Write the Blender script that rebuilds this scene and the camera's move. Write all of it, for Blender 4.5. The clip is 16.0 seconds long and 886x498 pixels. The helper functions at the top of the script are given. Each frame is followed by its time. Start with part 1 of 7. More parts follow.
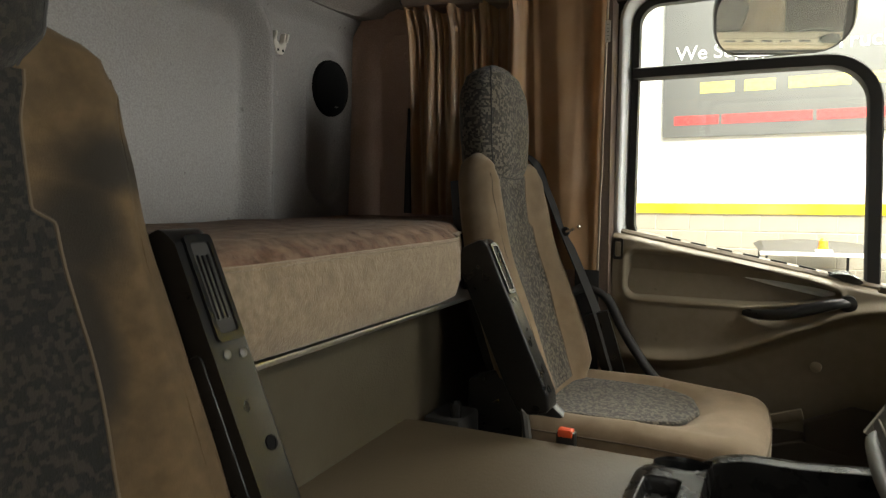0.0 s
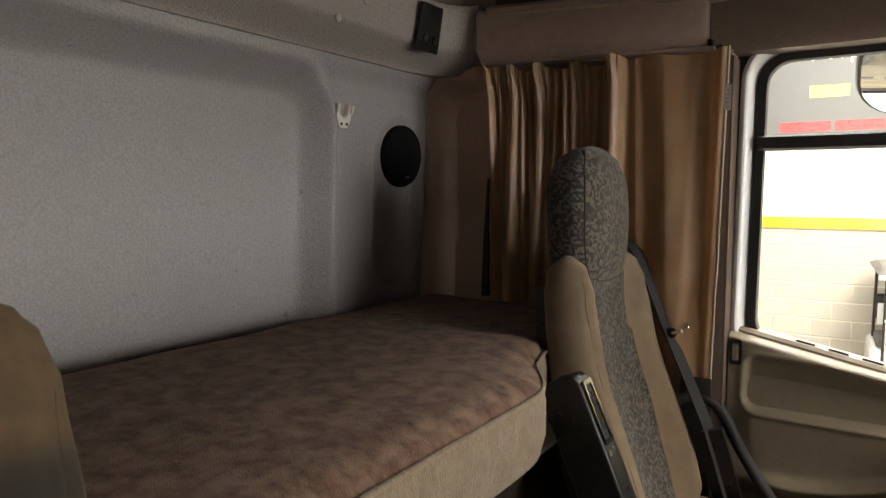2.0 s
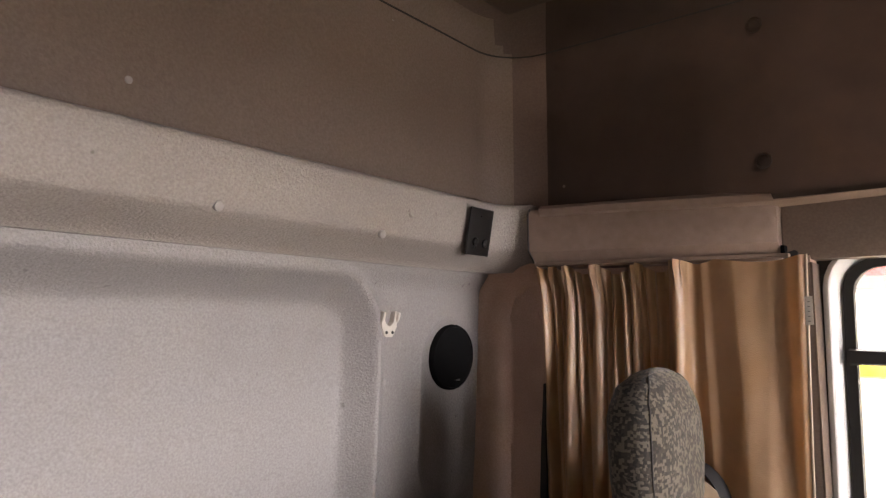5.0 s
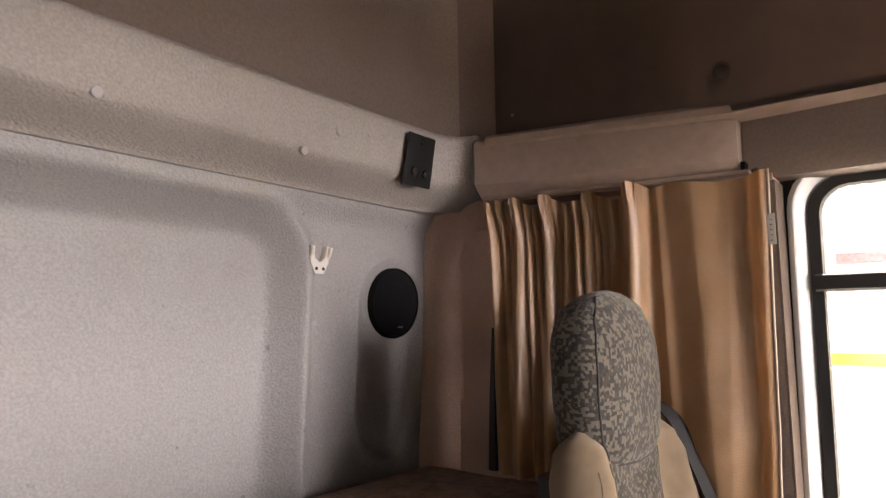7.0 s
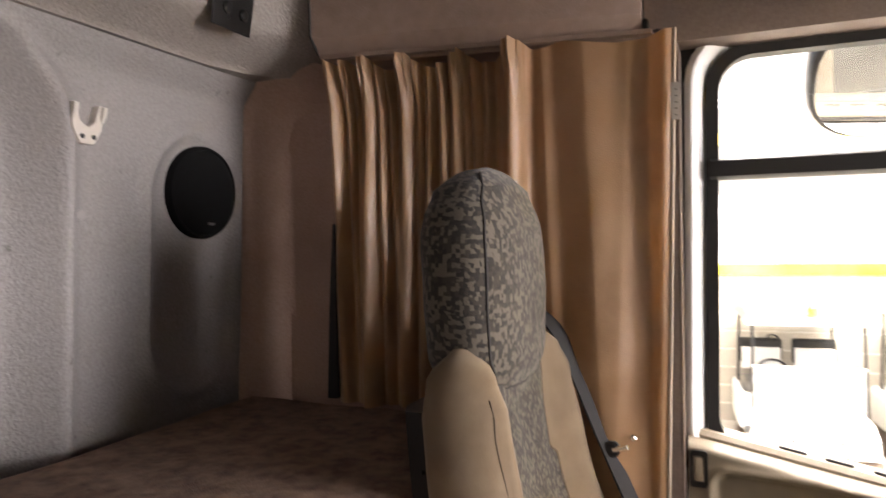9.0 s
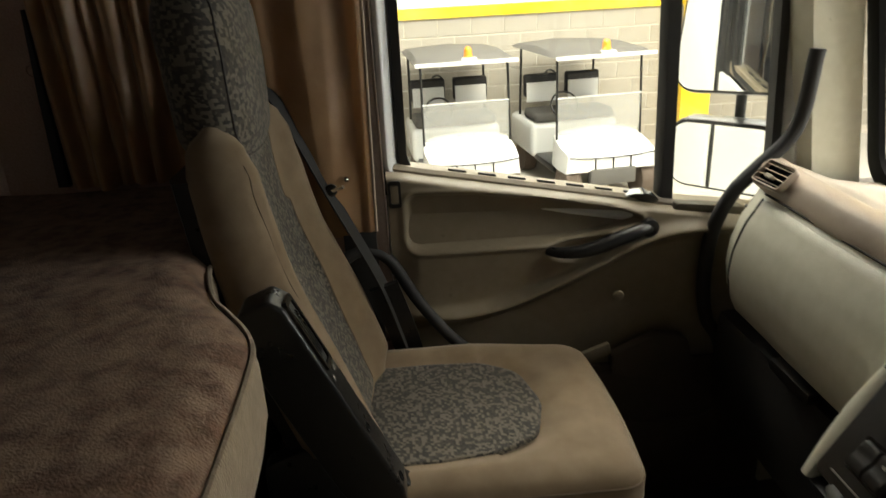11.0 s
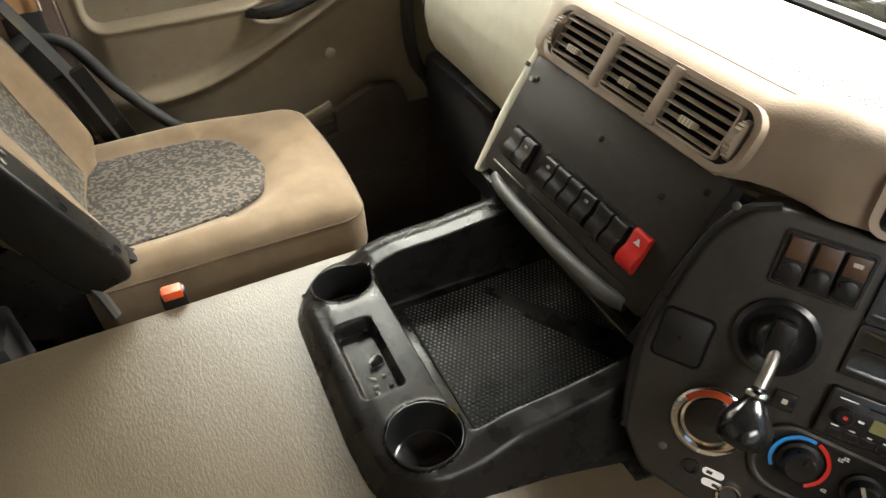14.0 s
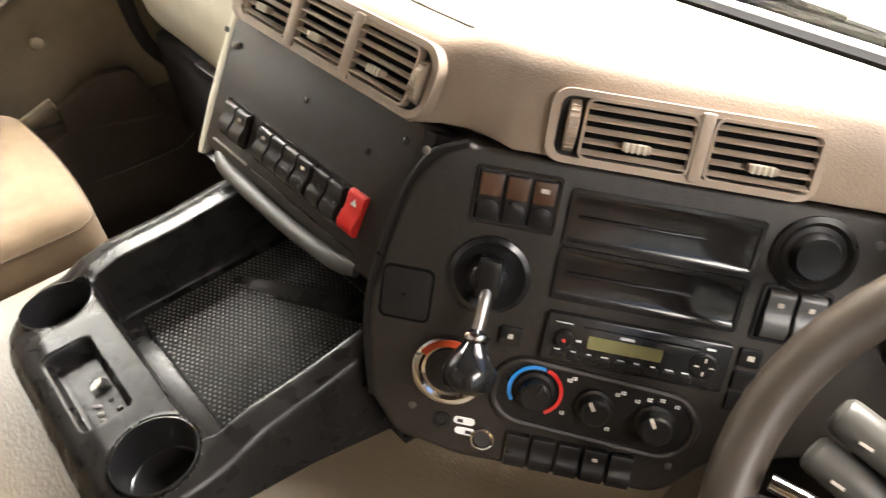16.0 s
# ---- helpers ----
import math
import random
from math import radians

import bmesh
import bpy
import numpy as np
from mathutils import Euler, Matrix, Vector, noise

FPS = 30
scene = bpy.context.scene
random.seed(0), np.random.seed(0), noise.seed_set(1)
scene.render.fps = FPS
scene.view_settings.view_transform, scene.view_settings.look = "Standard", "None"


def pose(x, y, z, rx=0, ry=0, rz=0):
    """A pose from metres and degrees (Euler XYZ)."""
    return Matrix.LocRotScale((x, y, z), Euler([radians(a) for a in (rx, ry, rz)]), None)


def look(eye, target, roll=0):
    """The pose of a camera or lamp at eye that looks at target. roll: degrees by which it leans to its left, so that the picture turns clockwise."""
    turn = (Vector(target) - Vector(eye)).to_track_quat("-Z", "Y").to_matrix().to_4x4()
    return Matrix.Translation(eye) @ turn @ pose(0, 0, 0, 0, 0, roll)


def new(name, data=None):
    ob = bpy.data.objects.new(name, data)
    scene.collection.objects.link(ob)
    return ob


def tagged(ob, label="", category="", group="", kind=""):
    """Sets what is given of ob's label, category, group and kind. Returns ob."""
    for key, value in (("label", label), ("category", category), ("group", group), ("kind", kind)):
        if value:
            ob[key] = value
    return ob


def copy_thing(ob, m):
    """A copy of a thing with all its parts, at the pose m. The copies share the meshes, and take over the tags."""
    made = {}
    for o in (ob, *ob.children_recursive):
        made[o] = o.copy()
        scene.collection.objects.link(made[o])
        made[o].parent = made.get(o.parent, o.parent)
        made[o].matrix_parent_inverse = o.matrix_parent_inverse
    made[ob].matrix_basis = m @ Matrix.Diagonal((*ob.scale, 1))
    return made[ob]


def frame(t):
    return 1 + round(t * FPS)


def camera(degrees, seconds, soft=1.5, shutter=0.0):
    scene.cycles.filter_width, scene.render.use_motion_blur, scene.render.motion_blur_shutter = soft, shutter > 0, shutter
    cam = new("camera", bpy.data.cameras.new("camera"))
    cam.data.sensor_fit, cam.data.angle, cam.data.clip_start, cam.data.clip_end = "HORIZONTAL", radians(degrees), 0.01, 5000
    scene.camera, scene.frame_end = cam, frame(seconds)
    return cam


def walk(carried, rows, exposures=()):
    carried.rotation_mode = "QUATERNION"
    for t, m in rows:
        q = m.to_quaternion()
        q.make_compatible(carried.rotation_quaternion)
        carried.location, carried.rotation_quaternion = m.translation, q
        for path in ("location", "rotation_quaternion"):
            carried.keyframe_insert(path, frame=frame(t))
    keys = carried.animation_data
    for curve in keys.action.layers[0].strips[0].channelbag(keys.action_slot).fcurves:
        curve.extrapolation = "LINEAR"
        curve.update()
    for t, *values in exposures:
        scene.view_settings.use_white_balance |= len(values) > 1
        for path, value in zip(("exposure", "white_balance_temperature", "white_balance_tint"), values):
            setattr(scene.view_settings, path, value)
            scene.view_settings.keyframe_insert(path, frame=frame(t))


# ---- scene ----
cam = camera(66.5, 16.0, 1.25, 0.4)
PATH = [
    (0, (-0.123, 0.127, 0.952), (-1.003, 1.917, 0.797), -0.0),
    (0.5, (-0.158, 0.195, 1.009), (-1.066, 1.97, 0.848), 0.1),
    (1, (-0.184, 0.249, 1.066), (-1.13, 2.005, 0.92), 0.2),
    (1.5, (-0.199, 0.291, 1.116), (-1.221, 2.003, 0.958), -0.0),
    (2, (-0.227, 0.34, 1.166), (-1.32, 2.007, 0.999), 0.0),
    (2.5, (-0.243, 0.369, 1.208), (-1.396, 1.996, 1.06), 0.2),
    (3, (-0.247, 0.358, 1.279), (-1.458, 1.946, 1.178), 0.1),
    (3.5, (-0.259, 0.345, 1.355), (-1.517, 1.899, 1.344), 0.1),
    (3.7, (-0.251, 0.352, 1.371), (-1.537, 1.883, 1.415), 0.1),
    (5.8, (-0.244, 0.5, 1.29), (-1.481, 2.05, 1.551), -0.6),
    (6, (-0.219, 0.513, 1.277), (-1.466, 2.054, 1.541), -0.4),
    (6.5, (-0.254, 0.543, 1.241), (-1.46, 2.118, 1.494), -0.8),
    (7, (-0.267, 0.603, 1.199), (-1.471, 2.183, 1.434), -0.7),
    (7.5, (-0.31, 0.716, 1.159), (-1.534, 2.283, 1.375), -0.5),
    (8, (-0.39, 0.812, 1.136), (-1.525, 2.449, 1.308), -0.8),
    (8.5, (-0.418, 0.849, 1.151), (-1.424, 2.573, 1.279), -0.8),
    (9, (-0.455, 0.83, 1.163), (-1.218, 2.679, 1.149), -1.0),
    (9.5, (-0.513, 0.761, 1.19), (-0.882, 2.715, 0.977), -1.4),
    (10, (-0.516, 0.712, 1.215), (-0.634, 2.661, 0.782), -0.9),
    (12.3, (-0.414, 0.544, 1.195), (-0.099, 2.243, 0.188), -3.5),
    (12.5, (-0.421, 0.542, 1.183), (-0.052, 2.208, 0.139), -2.2),
    (13, (-0.397, 0.531, 1.169), (0.034, 2.118, 0.03), -2.9),
    (13.5, (-0.389, 0.525, 1.163), (0.151, 2.016, -0.055), -3.1),
    (14, (-0.382, 0.518, 1.163), (0.224, 1.929, -0.119), -3.1),
    (14.5, (-0.34, 0.51, 1.162), (0.321, 1.871, -0.147), -3.1),
    (15, (-0.297, 0.505, 1.149), (0.445, 1.803, -0.179), -3.1),
    (15.5, (-0.268, 0.495, 1.134), (0.567, 1.713, -0.215), -2.8),
    (16, (-0.251, 0.476, 1.127), (0.703, 1.588, -0.235), -2.1),
]
import colorsys

EXPOSURES = [(0.0, -0.6, 6550, 4), (1.5, -0.5, 6550, 8), (3.5, 0.52, 6600, 20), (7.0, 0.92, 6600, 21), (8.3, 1.02, 6600, 21), (9.0, 0.82, 6550, 20), (9.6, -0.3, 6600, 17), (10.2, -1.02, 6650, 10),
             (12.4, -0.85, 6550, 1), (13.2, 0.10, 6500, 2), (13.5, 0.52, 6450, 4), (14.0, 0.93, 6400, 6), (15.0, 1.24, 6450, 10), (16.0, 1.55, 6500, 13)]
walk(cam, [(t, look(eye, target, roll)) for t, eye, target, roll in PATH], EXPOSURES)

# ---- world and light ----
world = bpy.data.worlds.new("hall_daylight")
scene.world = world
world.use_nodes = True
wn = world.node_tree
wn.nodes.clear()
w_out = wn.nodes.new("ShaderNodeOutputWorld")
w_bg = wn.nodes.new("ShaderNodeBackground")
w_sky = wn.nodes.new("ShaderNodeTexSky")
w_sky.sky_type = 'NISHITA'
w_sky.sun_disc = False
w_sky.sun_elevation = radians(55)
w_sky.sun_rotation = radians(60)
w_bg.inputs["Strength"].default_value = 0.12
wn.links.new(w_sky.outputs[0], w_bg.inputs["Color"])
wn.links.new(w_bg.outputs[0], w_out.inputs["Surface"])


def fill_lamp(name, place, target, sx, sy, power, color):
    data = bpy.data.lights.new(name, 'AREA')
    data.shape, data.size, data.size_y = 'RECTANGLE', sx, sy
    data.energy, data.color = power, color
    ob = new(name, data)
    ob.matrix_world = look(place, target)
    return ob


# added fill lamps, not fixtures: low and high ahead, yard, nearside yard, offside aisle
fill_lamp("fill_lamp_front_low", (8.0, 1.1, 1.3), (0.0, 0.9, 1.2), 3.4, 3.2, 780, (0.97, 0.96, 0.95))
fill_lamp("fill_lamp_front_high", (5.0, 0.6, 4.3), (0.0, 0.95, 0.8), 2.6, 2.0, 600, (1.0, 0.94, 0.86))
fill_lamp("fill_lamp_yard", (3.2, 1.9, 6.4), (2.9, 3.8, -0.5), 3.6, 3.6, 3600, (1.0, 0.95, 0.87))
fill_lamp("fill_lamp_nearside", (0.8, 6.2, 4.6), (0.3, 6.6, -1.0), 6.0, 4.0, 2200, (1.0, 0.95, 0.86))
fill_lamp("fill_lamp_offside", (-0.3, -2.4, 3.6), (0.0, 0.75, 0.5), 2.4, 1.6, 195, (1.0, 0.93, 0.85))

# ---- materials ----


def material(name, color, rough=0.6, metal=0.0, vary=0.12, scale=30.0, bump=0.0, bump_scale=200.0,
             stain=0.0, stain_color=(0.1, 0.08, 0.06), stain_scale=3.0, stain_at=(0.48, 0.75), sheen=0.0, coat=0.0, spec=0.5, specks=0.0, kind="noise", stretch=(1, 1, 1), rough_vary=0.08):
    m = bpy.data.materials.new(name)
    m.use_nodes = True
    nt = m.node_tree
    b = nt.nodes["Principled BSDF"]
    b.inputs["Roughness"].default_value = rough
    b.inputs["Metallic"].default_value = metal
    b.inputs["Specular IOR Level"].default_value = spec
    if sheen:
        b.inputs["Sheen Weight"].default_value = sheen
        b.inputs["Sheen Roughness"].default_value = 0.5
        b.inputs["Sheen Tint"].default_value = (0.9, 0.8, 0.68, 1)
    if coat:
        b.inputs["Coat Weight"].default_value = coat
        b.inputs["Coat Roughness"].default_value = 0.15
    tc = nt.nodes.new("ShaderNodeTexCoord")
    mp = nt.nodes.new("ShaderNodeMapping")
    mp.inputs["Scale"].default_value = stretch
    nt.links.new(tc.outputs["Object"], mp.inputs["Vector"])
    n1 = nt.nodes.new("ShaderNodeTexNoise")
    n1.inputs["Scale"].default_value = scale
    n1.inputs["Detail"].default_value = 6
    nt.links.new(mp.outputs[0], n1.inputs["Vector"])
    hsv = colorsys.rgb_to_hsv(*color)
    ramp = nt.nodes.new("ShaderNodeValToRGB")
    lo = colorsys.hsv_to_rgb(hsv[0], min(1, hsv[1] * 1.06), hsv[2] * (1 - vary))
    hi = colorsys.hsv_to_rgb(hsv[0], hsv[1] * 0.94, min(1, hsv[2] * (1 + vary)))
    ramp.color_ramp.elements[0].position, ramp.color_ramp.elements[0].color = 0.3, (*lo, 1)
    ramp.color_ramp.elements[1].position, ramp.color_ramp.elements[1].color = 0.7, (*hi, 1)
    nt.links.new(n1.outputs["Fac"], ramp.inputs["Fac"])
    col = ramp.outputs["Color"]
    if stain:
        n2 = nt.nodes.new("ShaderNodeTexNoise")
        n2.inputs["Scale"].default_value = stain_scale
        n2.inputs["Detail"].default_value = 8
        n2.inputs["Roughness"].default_value = 0.65
        nt.links.new(tc.outputs["Object"], n2.inputs["Vector"])
        r2 = nt.nodes.new("ShaderNodeValToRGB")
        r2.color_ramp.elements[0].position, r2.color_ramp.elements[0].color = stain_at[0], (0, 0, 0, 1)
        r2.color_ramp.elements[1].position, r2.color_ramp.elements[1].color = stain_at[1], (stain, stain, stain, 1)
        nt.links.new(n2.outputs["Fac"], r2.inputs["Fac"])
        mix = nt.nodes.new("ShaderNodeMix")
        mix.data_type = 'RGBA'
        nt.links.new(r2.outputs["Color"], mix.inputs["Factor"])
        nt.links.new(col, mix.inputs["A"])
        mix.inputs["B"].default_value = (*stain_color, 1)
        col = mix.outputs["Result"]
    if specks:
        n4 = nt.nodes.new("ShaderNodeTexNoise")
        n4.inputs["Scale"].default_value = 34
        n4.inputs["Detail"].default_value = 2
        nt.links.new(tc.outputs["Object"], n4.inputs["Vector"])
        r4 = nt.nodes.new("ShaderNodeValToRGB")
        r4.color_ramp.elements[0].position, r4.color_ramp.elements[0].color = 0.735, (0, 0, 0, 1)
        r4.color_ramp.elements[1].position, r4.color_ramp.elements[1].color = 0.775, (specks, specks, specks, 1)
        nt.links.new(n4.outputs["Fac"], r4.inputs["Fac"])
        mx4 = nt.nodes.new("ShaderNodeMix")
        mx4.data_type = 'RGBA'
        nt.links.new(r4.outputs["Color"], mx4.inputs["Factor"])
        nt.links.new(col, mx4.inputs["A"])
        mx4.inputs["B"].default_value = (color[0] * 0.35, color[1] * 0.33, color[2] * 0.3, 1)
        col = mx4.outputs["Result"]
    nt.links.new(col, b.inputs["Base Color"])
    if rough_vary:
        mr = nt.nodes.new("ShaderNodeMapRange")
        mr.inputs["To Min"].default_value = max(0.02, rough - rough_vary)
        mr.inputs["To Max"].default_value = min(1.0, rough + rough_vary)
        nt.links.new(n1.outputs["Fac"], mr.inputs["Value"])
        nt.links.new(mr.outputs[0], b.inputs["Roughness"])
    if bump:
        if kind == "voronoi":
            n3 = nt.nodes.new("ShaderNodeTexVoronoi")
            n3.inputs["Scale"].default_value = bump_scale
            out = n3.outputs["Distance"]
        else:
            n3 = nt.nodes.new("ShaderNodeTexNoise")
            n3.inputs["Scale"].default_value = bump_scale
            n3.inputs["Detail"].default_value = 3
            out = n3.outputs["Fac"]
        nt.links.new(mp.outputs[0], n3.inputs["Vector"])
        bp = nt.nodes.new("ShaderNodeBump")
        bp.inputs["Strength"].default_value = bump
        bp.inputs["Distance"].default_value = 0.004
        nt.links.new(out, bp.inputs["Height"])
        nt.links.new(bp.outputs["Normal"], b.inputs["Normal"])
    return m


def flecked(name, dark, light, scale=210.0, cut=0.50):
    """Woven seat cloth: dark ground with small blocky flecks."""
    m = bpy.data.materials.new(name)
    m.use_nodes = True
    nt = m.node_tree
    b = nt.nodes["Principled BSDF"]
    b.inputs["Roughness"].default_value = 0.95
    b.inputs["Sheen Weight"].default_value = 0.15
    tc = nt.nodes.new("ShaderNodeTexCoord")
    v = nt.nodes.new("ShaderNodeTexVoronoi")
    v.distance = 'CHEBYCHEV'
    v.inputs["Randomness"].default_value = 0.55
    v.inputs["Scale"].default_value = scale
    nt.links.new(tc.outputs["Object"], v.inputs["Vector"])
    sep = nt.nodes.new("ShaderNodeSeparateColor")
    nt.links.new(v.outputs["Color"], sep.inputs["Color"])
    r = nt.nodes.new("ShaderNodeValToRGB")
    r.color_ramp.interpolation = 'CONSTANT'
    r.color_ramp.elements[0].position, r.color_ramp.elements[0].color = 0.0, (*dark, 1)
    r.color_ramp.elements[1].position, r.color_ramp.elements[1].color = cut, (*light, 1)
    e = r.color_ramp.elements.new(cut * 0.6)
    e.color = (dark[0] * 1.8, dark[1] * 1.7, dark[2] * 1.6, 1)
    nt.links.new(sep.outputs["Red"], r.inputs["Fac"])
    n = nt.nodes.new("ShaderNodeTexNoise")
    n.inputs["Scale"].default_value = 700
    nt.links.new(tc.outputs["Object"], n.inputs["Vector"])
    mr = nt.nodes.new("ShaderNodeMapRange")
    mr.inputs["To Min"].default_value, mr.inputs["To Max"].default_value = 0.72, 1.22
    nt.links.new(n.outputs["Fac"], mr.inputs["Value"])
    mul = nt.nodes.new("ShaderNodeMix")
    mul.data_type, mul.blend_type = 'RGBA', 'MULTIPLY'
    mul.inputs["Factor"].default_value = 1.0
    nt.links.new(r.outputs["Color"], mul.inputs["A"])
    nt.links.new(mr.outputs[0], mul.inputs["B"])
    nt.links.new(mul.outputs["Result"], b.inputs["Base Color"])
    bp = nt.nodes.new("ShaderNodeBump")
    bp.inputs["Strength"].default_value, bp.inputs["Distance"].default_value = 0.35, 0.002
    nt.links.new(n.outputs["Fac"], bp.inputs["Height"])
    nt.links.new(bp.outputs["Normal"], b.inputs["Normal"])
    return m


def glassy(name, tint=(1, 1, 1), rough=0.0):
    m = bpy.data.materials.new(name)
    m.use_nodes = True
    nt = m.node_tree
    nt.nodes.clear()
    o = nt.nodes.new("ShaderNodeOutputMaterial")
    t = nt.nodes.new("ShaderNodeBsdfTransparent")
    t.inputs["Color"].default_value = (*tint, 1)
    g = nt.nodes.new("ShaderNodeBsdfGlossy")
    g.inputs["Roughness"].default_value = rough
    lw = nt.nodes.new("ShaderNodeLayerWeight")
    lw.inputs["Blend"].default_value = 0.5
    pw = nt.nodes.new("ShaderNodeMath")
    pw.operation = 'POWER'
    pw.inputs[1].default_value = 4.0
    nt.links.new(lw.outputs["Facing"], pw.inputs[0])
    f = nt.nodes.new("ShaderNodeMapRange")
    f.inputs["To Min"].default_value, f.inputs["To Max"].default_value = 0.025, 0.6
    nt.links.new(pw.outputs[0], f.inputs["Value"])
    k = nt.nodes.new("ShaderNodeMixShader")
    nt.links.new(f.outputs[0], k.inputs[0])
    nt.links.new(t.outputs[0], k.inputs[1])
    nt.links.new(g.outputs[0], k.inputs[2])
    nt.links.new(k.outputs[0], o.inputs["Surface"])
    return m


M_WALL = material("grained_grey_plastic", (0.238, 0.220, 0.210), 0.58, vary=0.16, scale=240, bump=0.5, bump_scale=230, stain=0.6, stain_color=(0.186, 0.160, 0.142), stain_scale=1.6, specks=0.6)
M_TRIM = material("grained_beige_grey_trim", (0.252, 0.220, 0.196), 0.58, vary=0.16, scale=240, bump=0.5, bump_scale=230, stain=0.4, stain_color=(0.165, 0.138, 0.116), stain_scale=2.6, specks=0.6)
M_HEADER = material("beige_roof_trim_plastic", (0.225, 0.160, 0.122), 0.55, vary=0.08, scale=50, bump=0.2, bump_scale=300, stain=0.4, stain_color=(0.15, 0.095, 0.068), stain_scale=5)
# header brown darkened for shade; reused on the roof corner and edge trim
M_HEADER_SHADE = material("brown_header_shade_tone", (0.118, 0.084, 0.064), 0.6, vary=0.12, scale=200, bump=0.2, bump_scale=300)
# roof grey-brown, lightened for the front light that reaches the rear wall
M_ROOF_LIT = material("grey_brown_lit_roof_tone", (0.185, 0.140, 0.108), 0.6, vary=0.14, scale=200, bump=0.3, bump_scale=260, stain=0.3, stain_color=(0.13, 0.085, 0.060))
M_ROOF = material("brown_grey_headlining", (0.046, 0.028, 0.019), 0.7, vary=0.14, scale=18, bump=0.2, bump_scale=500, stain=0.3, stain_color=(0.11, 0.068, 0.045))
M_PILLAR = material("worn_brown_side_trim", (0.44, 0.300, 0.228), 0.6, vary=0.1, scale=240, bump=0.35, bump_scale=230, stain=0.45, stain_color=(0.26, 0.155, 0.11), stain_scale=5)
M_CURTAIN = material("gold_brown_satin_curtain", (0.53, 0.335, 0.185), 0.32, vary=0.06, scale=9, bump=0.10, bump_scale=520, kind="voronoi", stain=0.40, stain_color=(0.30, 0.17, 0.085), stain_scale=6, stain_at=(0.54, 0.72), coat=0.06)
M_CURTAIN_BACK = material("pale_curtain_lining", (0.50, 0.42, 0.32), 0.8, vary=0.06, scale=20)
M_BED = material("brown_velour_mattress", (0.118, 0.058, 0.033), 0.95, vary=0.5, scale=70, bump=0.5, bump_scale=420, stain=0.85, stain_color=(0.265, 0.175, 0.118), stain_scale=28, stain_at=(0.40, 0.64), sheen=0.10)
M_BED_LIT = material("brown_velour_lit_border", (0.222, 0.166, 0.108), 0.95, vary=0.22, scale=120, bump=0.5, bump_scale=420, stain=0.75, stain_color=(0.140, 0.100, 0.068), stain_scale=26, stain_at=(0.46, 0.72), sheen=0.4, stretch=(1, 1, 0.8))
M_SEAT = material("tan_velour_seat_cloth", (0.180, 0.127, 0.075), 0.95, vary=0.14, scale=18, bump=0.16, bump_scale=800, stain=0.75, stain_color=(0.098, 0.068, 0.041), stain_scale=7, stain_at=(0.42, 0.8), sheen=0.2)
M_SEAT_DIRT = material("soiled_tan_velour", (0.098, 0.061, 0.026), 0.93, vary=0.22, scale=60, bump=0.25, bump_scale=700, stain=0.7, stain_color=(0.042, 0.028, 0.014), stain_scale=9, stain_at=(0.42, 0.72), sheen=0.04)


def grime(mat, spots, color, amount):
    """Greasy patches of their own place and size worn into a cloth, given in the thing's metres."""
    nt = mat.node_tree
    b = nt.nodes["Principled BSDF"]
    tc = nt.nodes.new("ShaderNodeTexCoord")
    warp = nt.nodes.new("ShaderNodeTexNoise")
    warp.inputs["Scale"].default_value, warp.inputs["Detail"].default_value = 14, 5
    nt.links.new(tc.outputs["Object"], warp.inputs["Vector"])
    total = None
    for place, size in spots:
        mp = nt.nodes.new("ShaderNodeMapping")
        mp.vector_type = 'TEXTURE'
        mp.inputs["Location"].default_value, mp.inputs["Scale"].default_value = place, size
        nt.links.new(tc.outputs["Object"], mp.inputs["Vector"])
        ln = nt.nodes.new("ShaderNodeVectorMath")
        ln.operation = 'LENGTH'
        nt.links.new(mp.outputs[0], ln.inputs[0])
        ad = nt.nodes.new("ShaderNodeMath")
        ad.operation = 'MULTIPLY_ADD'
        ad.inputs[1].default_value = 0.9
        nt.links.new(warp.outputs["Fac"], ad.inputs[0])
        nt.links.new(ln.outputs["Value"], ad.inputs[2])
        mr = nt.nodes.new("ShaderNodeMapRange")
        mr.interpolation_type = 'SMOOTHSTEP'
        mr.inputs["From Min"].default_value, mr.inputs["From Max"].default_value = 0.75, 1.45
        mr.inputs["To Min"].default_value, mr.inputs["To Max"].default_value = amount, 0.0
        nt.links.new(ad.outputs[0], mr.inputs["Value"])
        if total is None:
            total = mr.outputs[0]
        else:
            mx = nt.nodes.new("ShaderNodeMath")
            mx.operation = 'MAXIMUM'
            nt.links.new(total, mx.inputs[0])
            nt.links.new(mr.outputs[0], mx.inputs[1])
            total = mx.outputs[0]
    mix = nt.nodes.new("ShaderNodeMix")
    mix.data_type = 'RGBA'
    old = b.inputs["Base Color"].links[0].from_socket
    nt.links.new(total, mix.inputs["Factor"])
    nt.links.new(old, mix.inputs["A"])
    mix.inputs["B"].default_value = (*color, 1)
    nt.links.new(mix.outputs["Result"], b.inputs["Base Color"])


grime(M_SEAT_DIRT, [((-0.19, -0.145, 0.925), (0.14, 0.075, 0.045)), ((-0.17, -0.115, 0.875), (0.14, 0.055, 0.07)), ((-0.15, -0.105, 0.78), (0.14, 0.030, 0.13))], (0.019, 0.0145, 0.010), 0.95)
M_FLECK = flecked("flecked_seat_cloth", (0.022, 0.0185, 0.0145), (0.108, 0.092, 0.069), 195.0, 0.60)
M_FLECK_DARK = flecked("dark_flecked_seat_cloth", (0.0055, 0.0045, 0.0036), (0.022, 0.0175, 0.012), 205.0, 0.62)
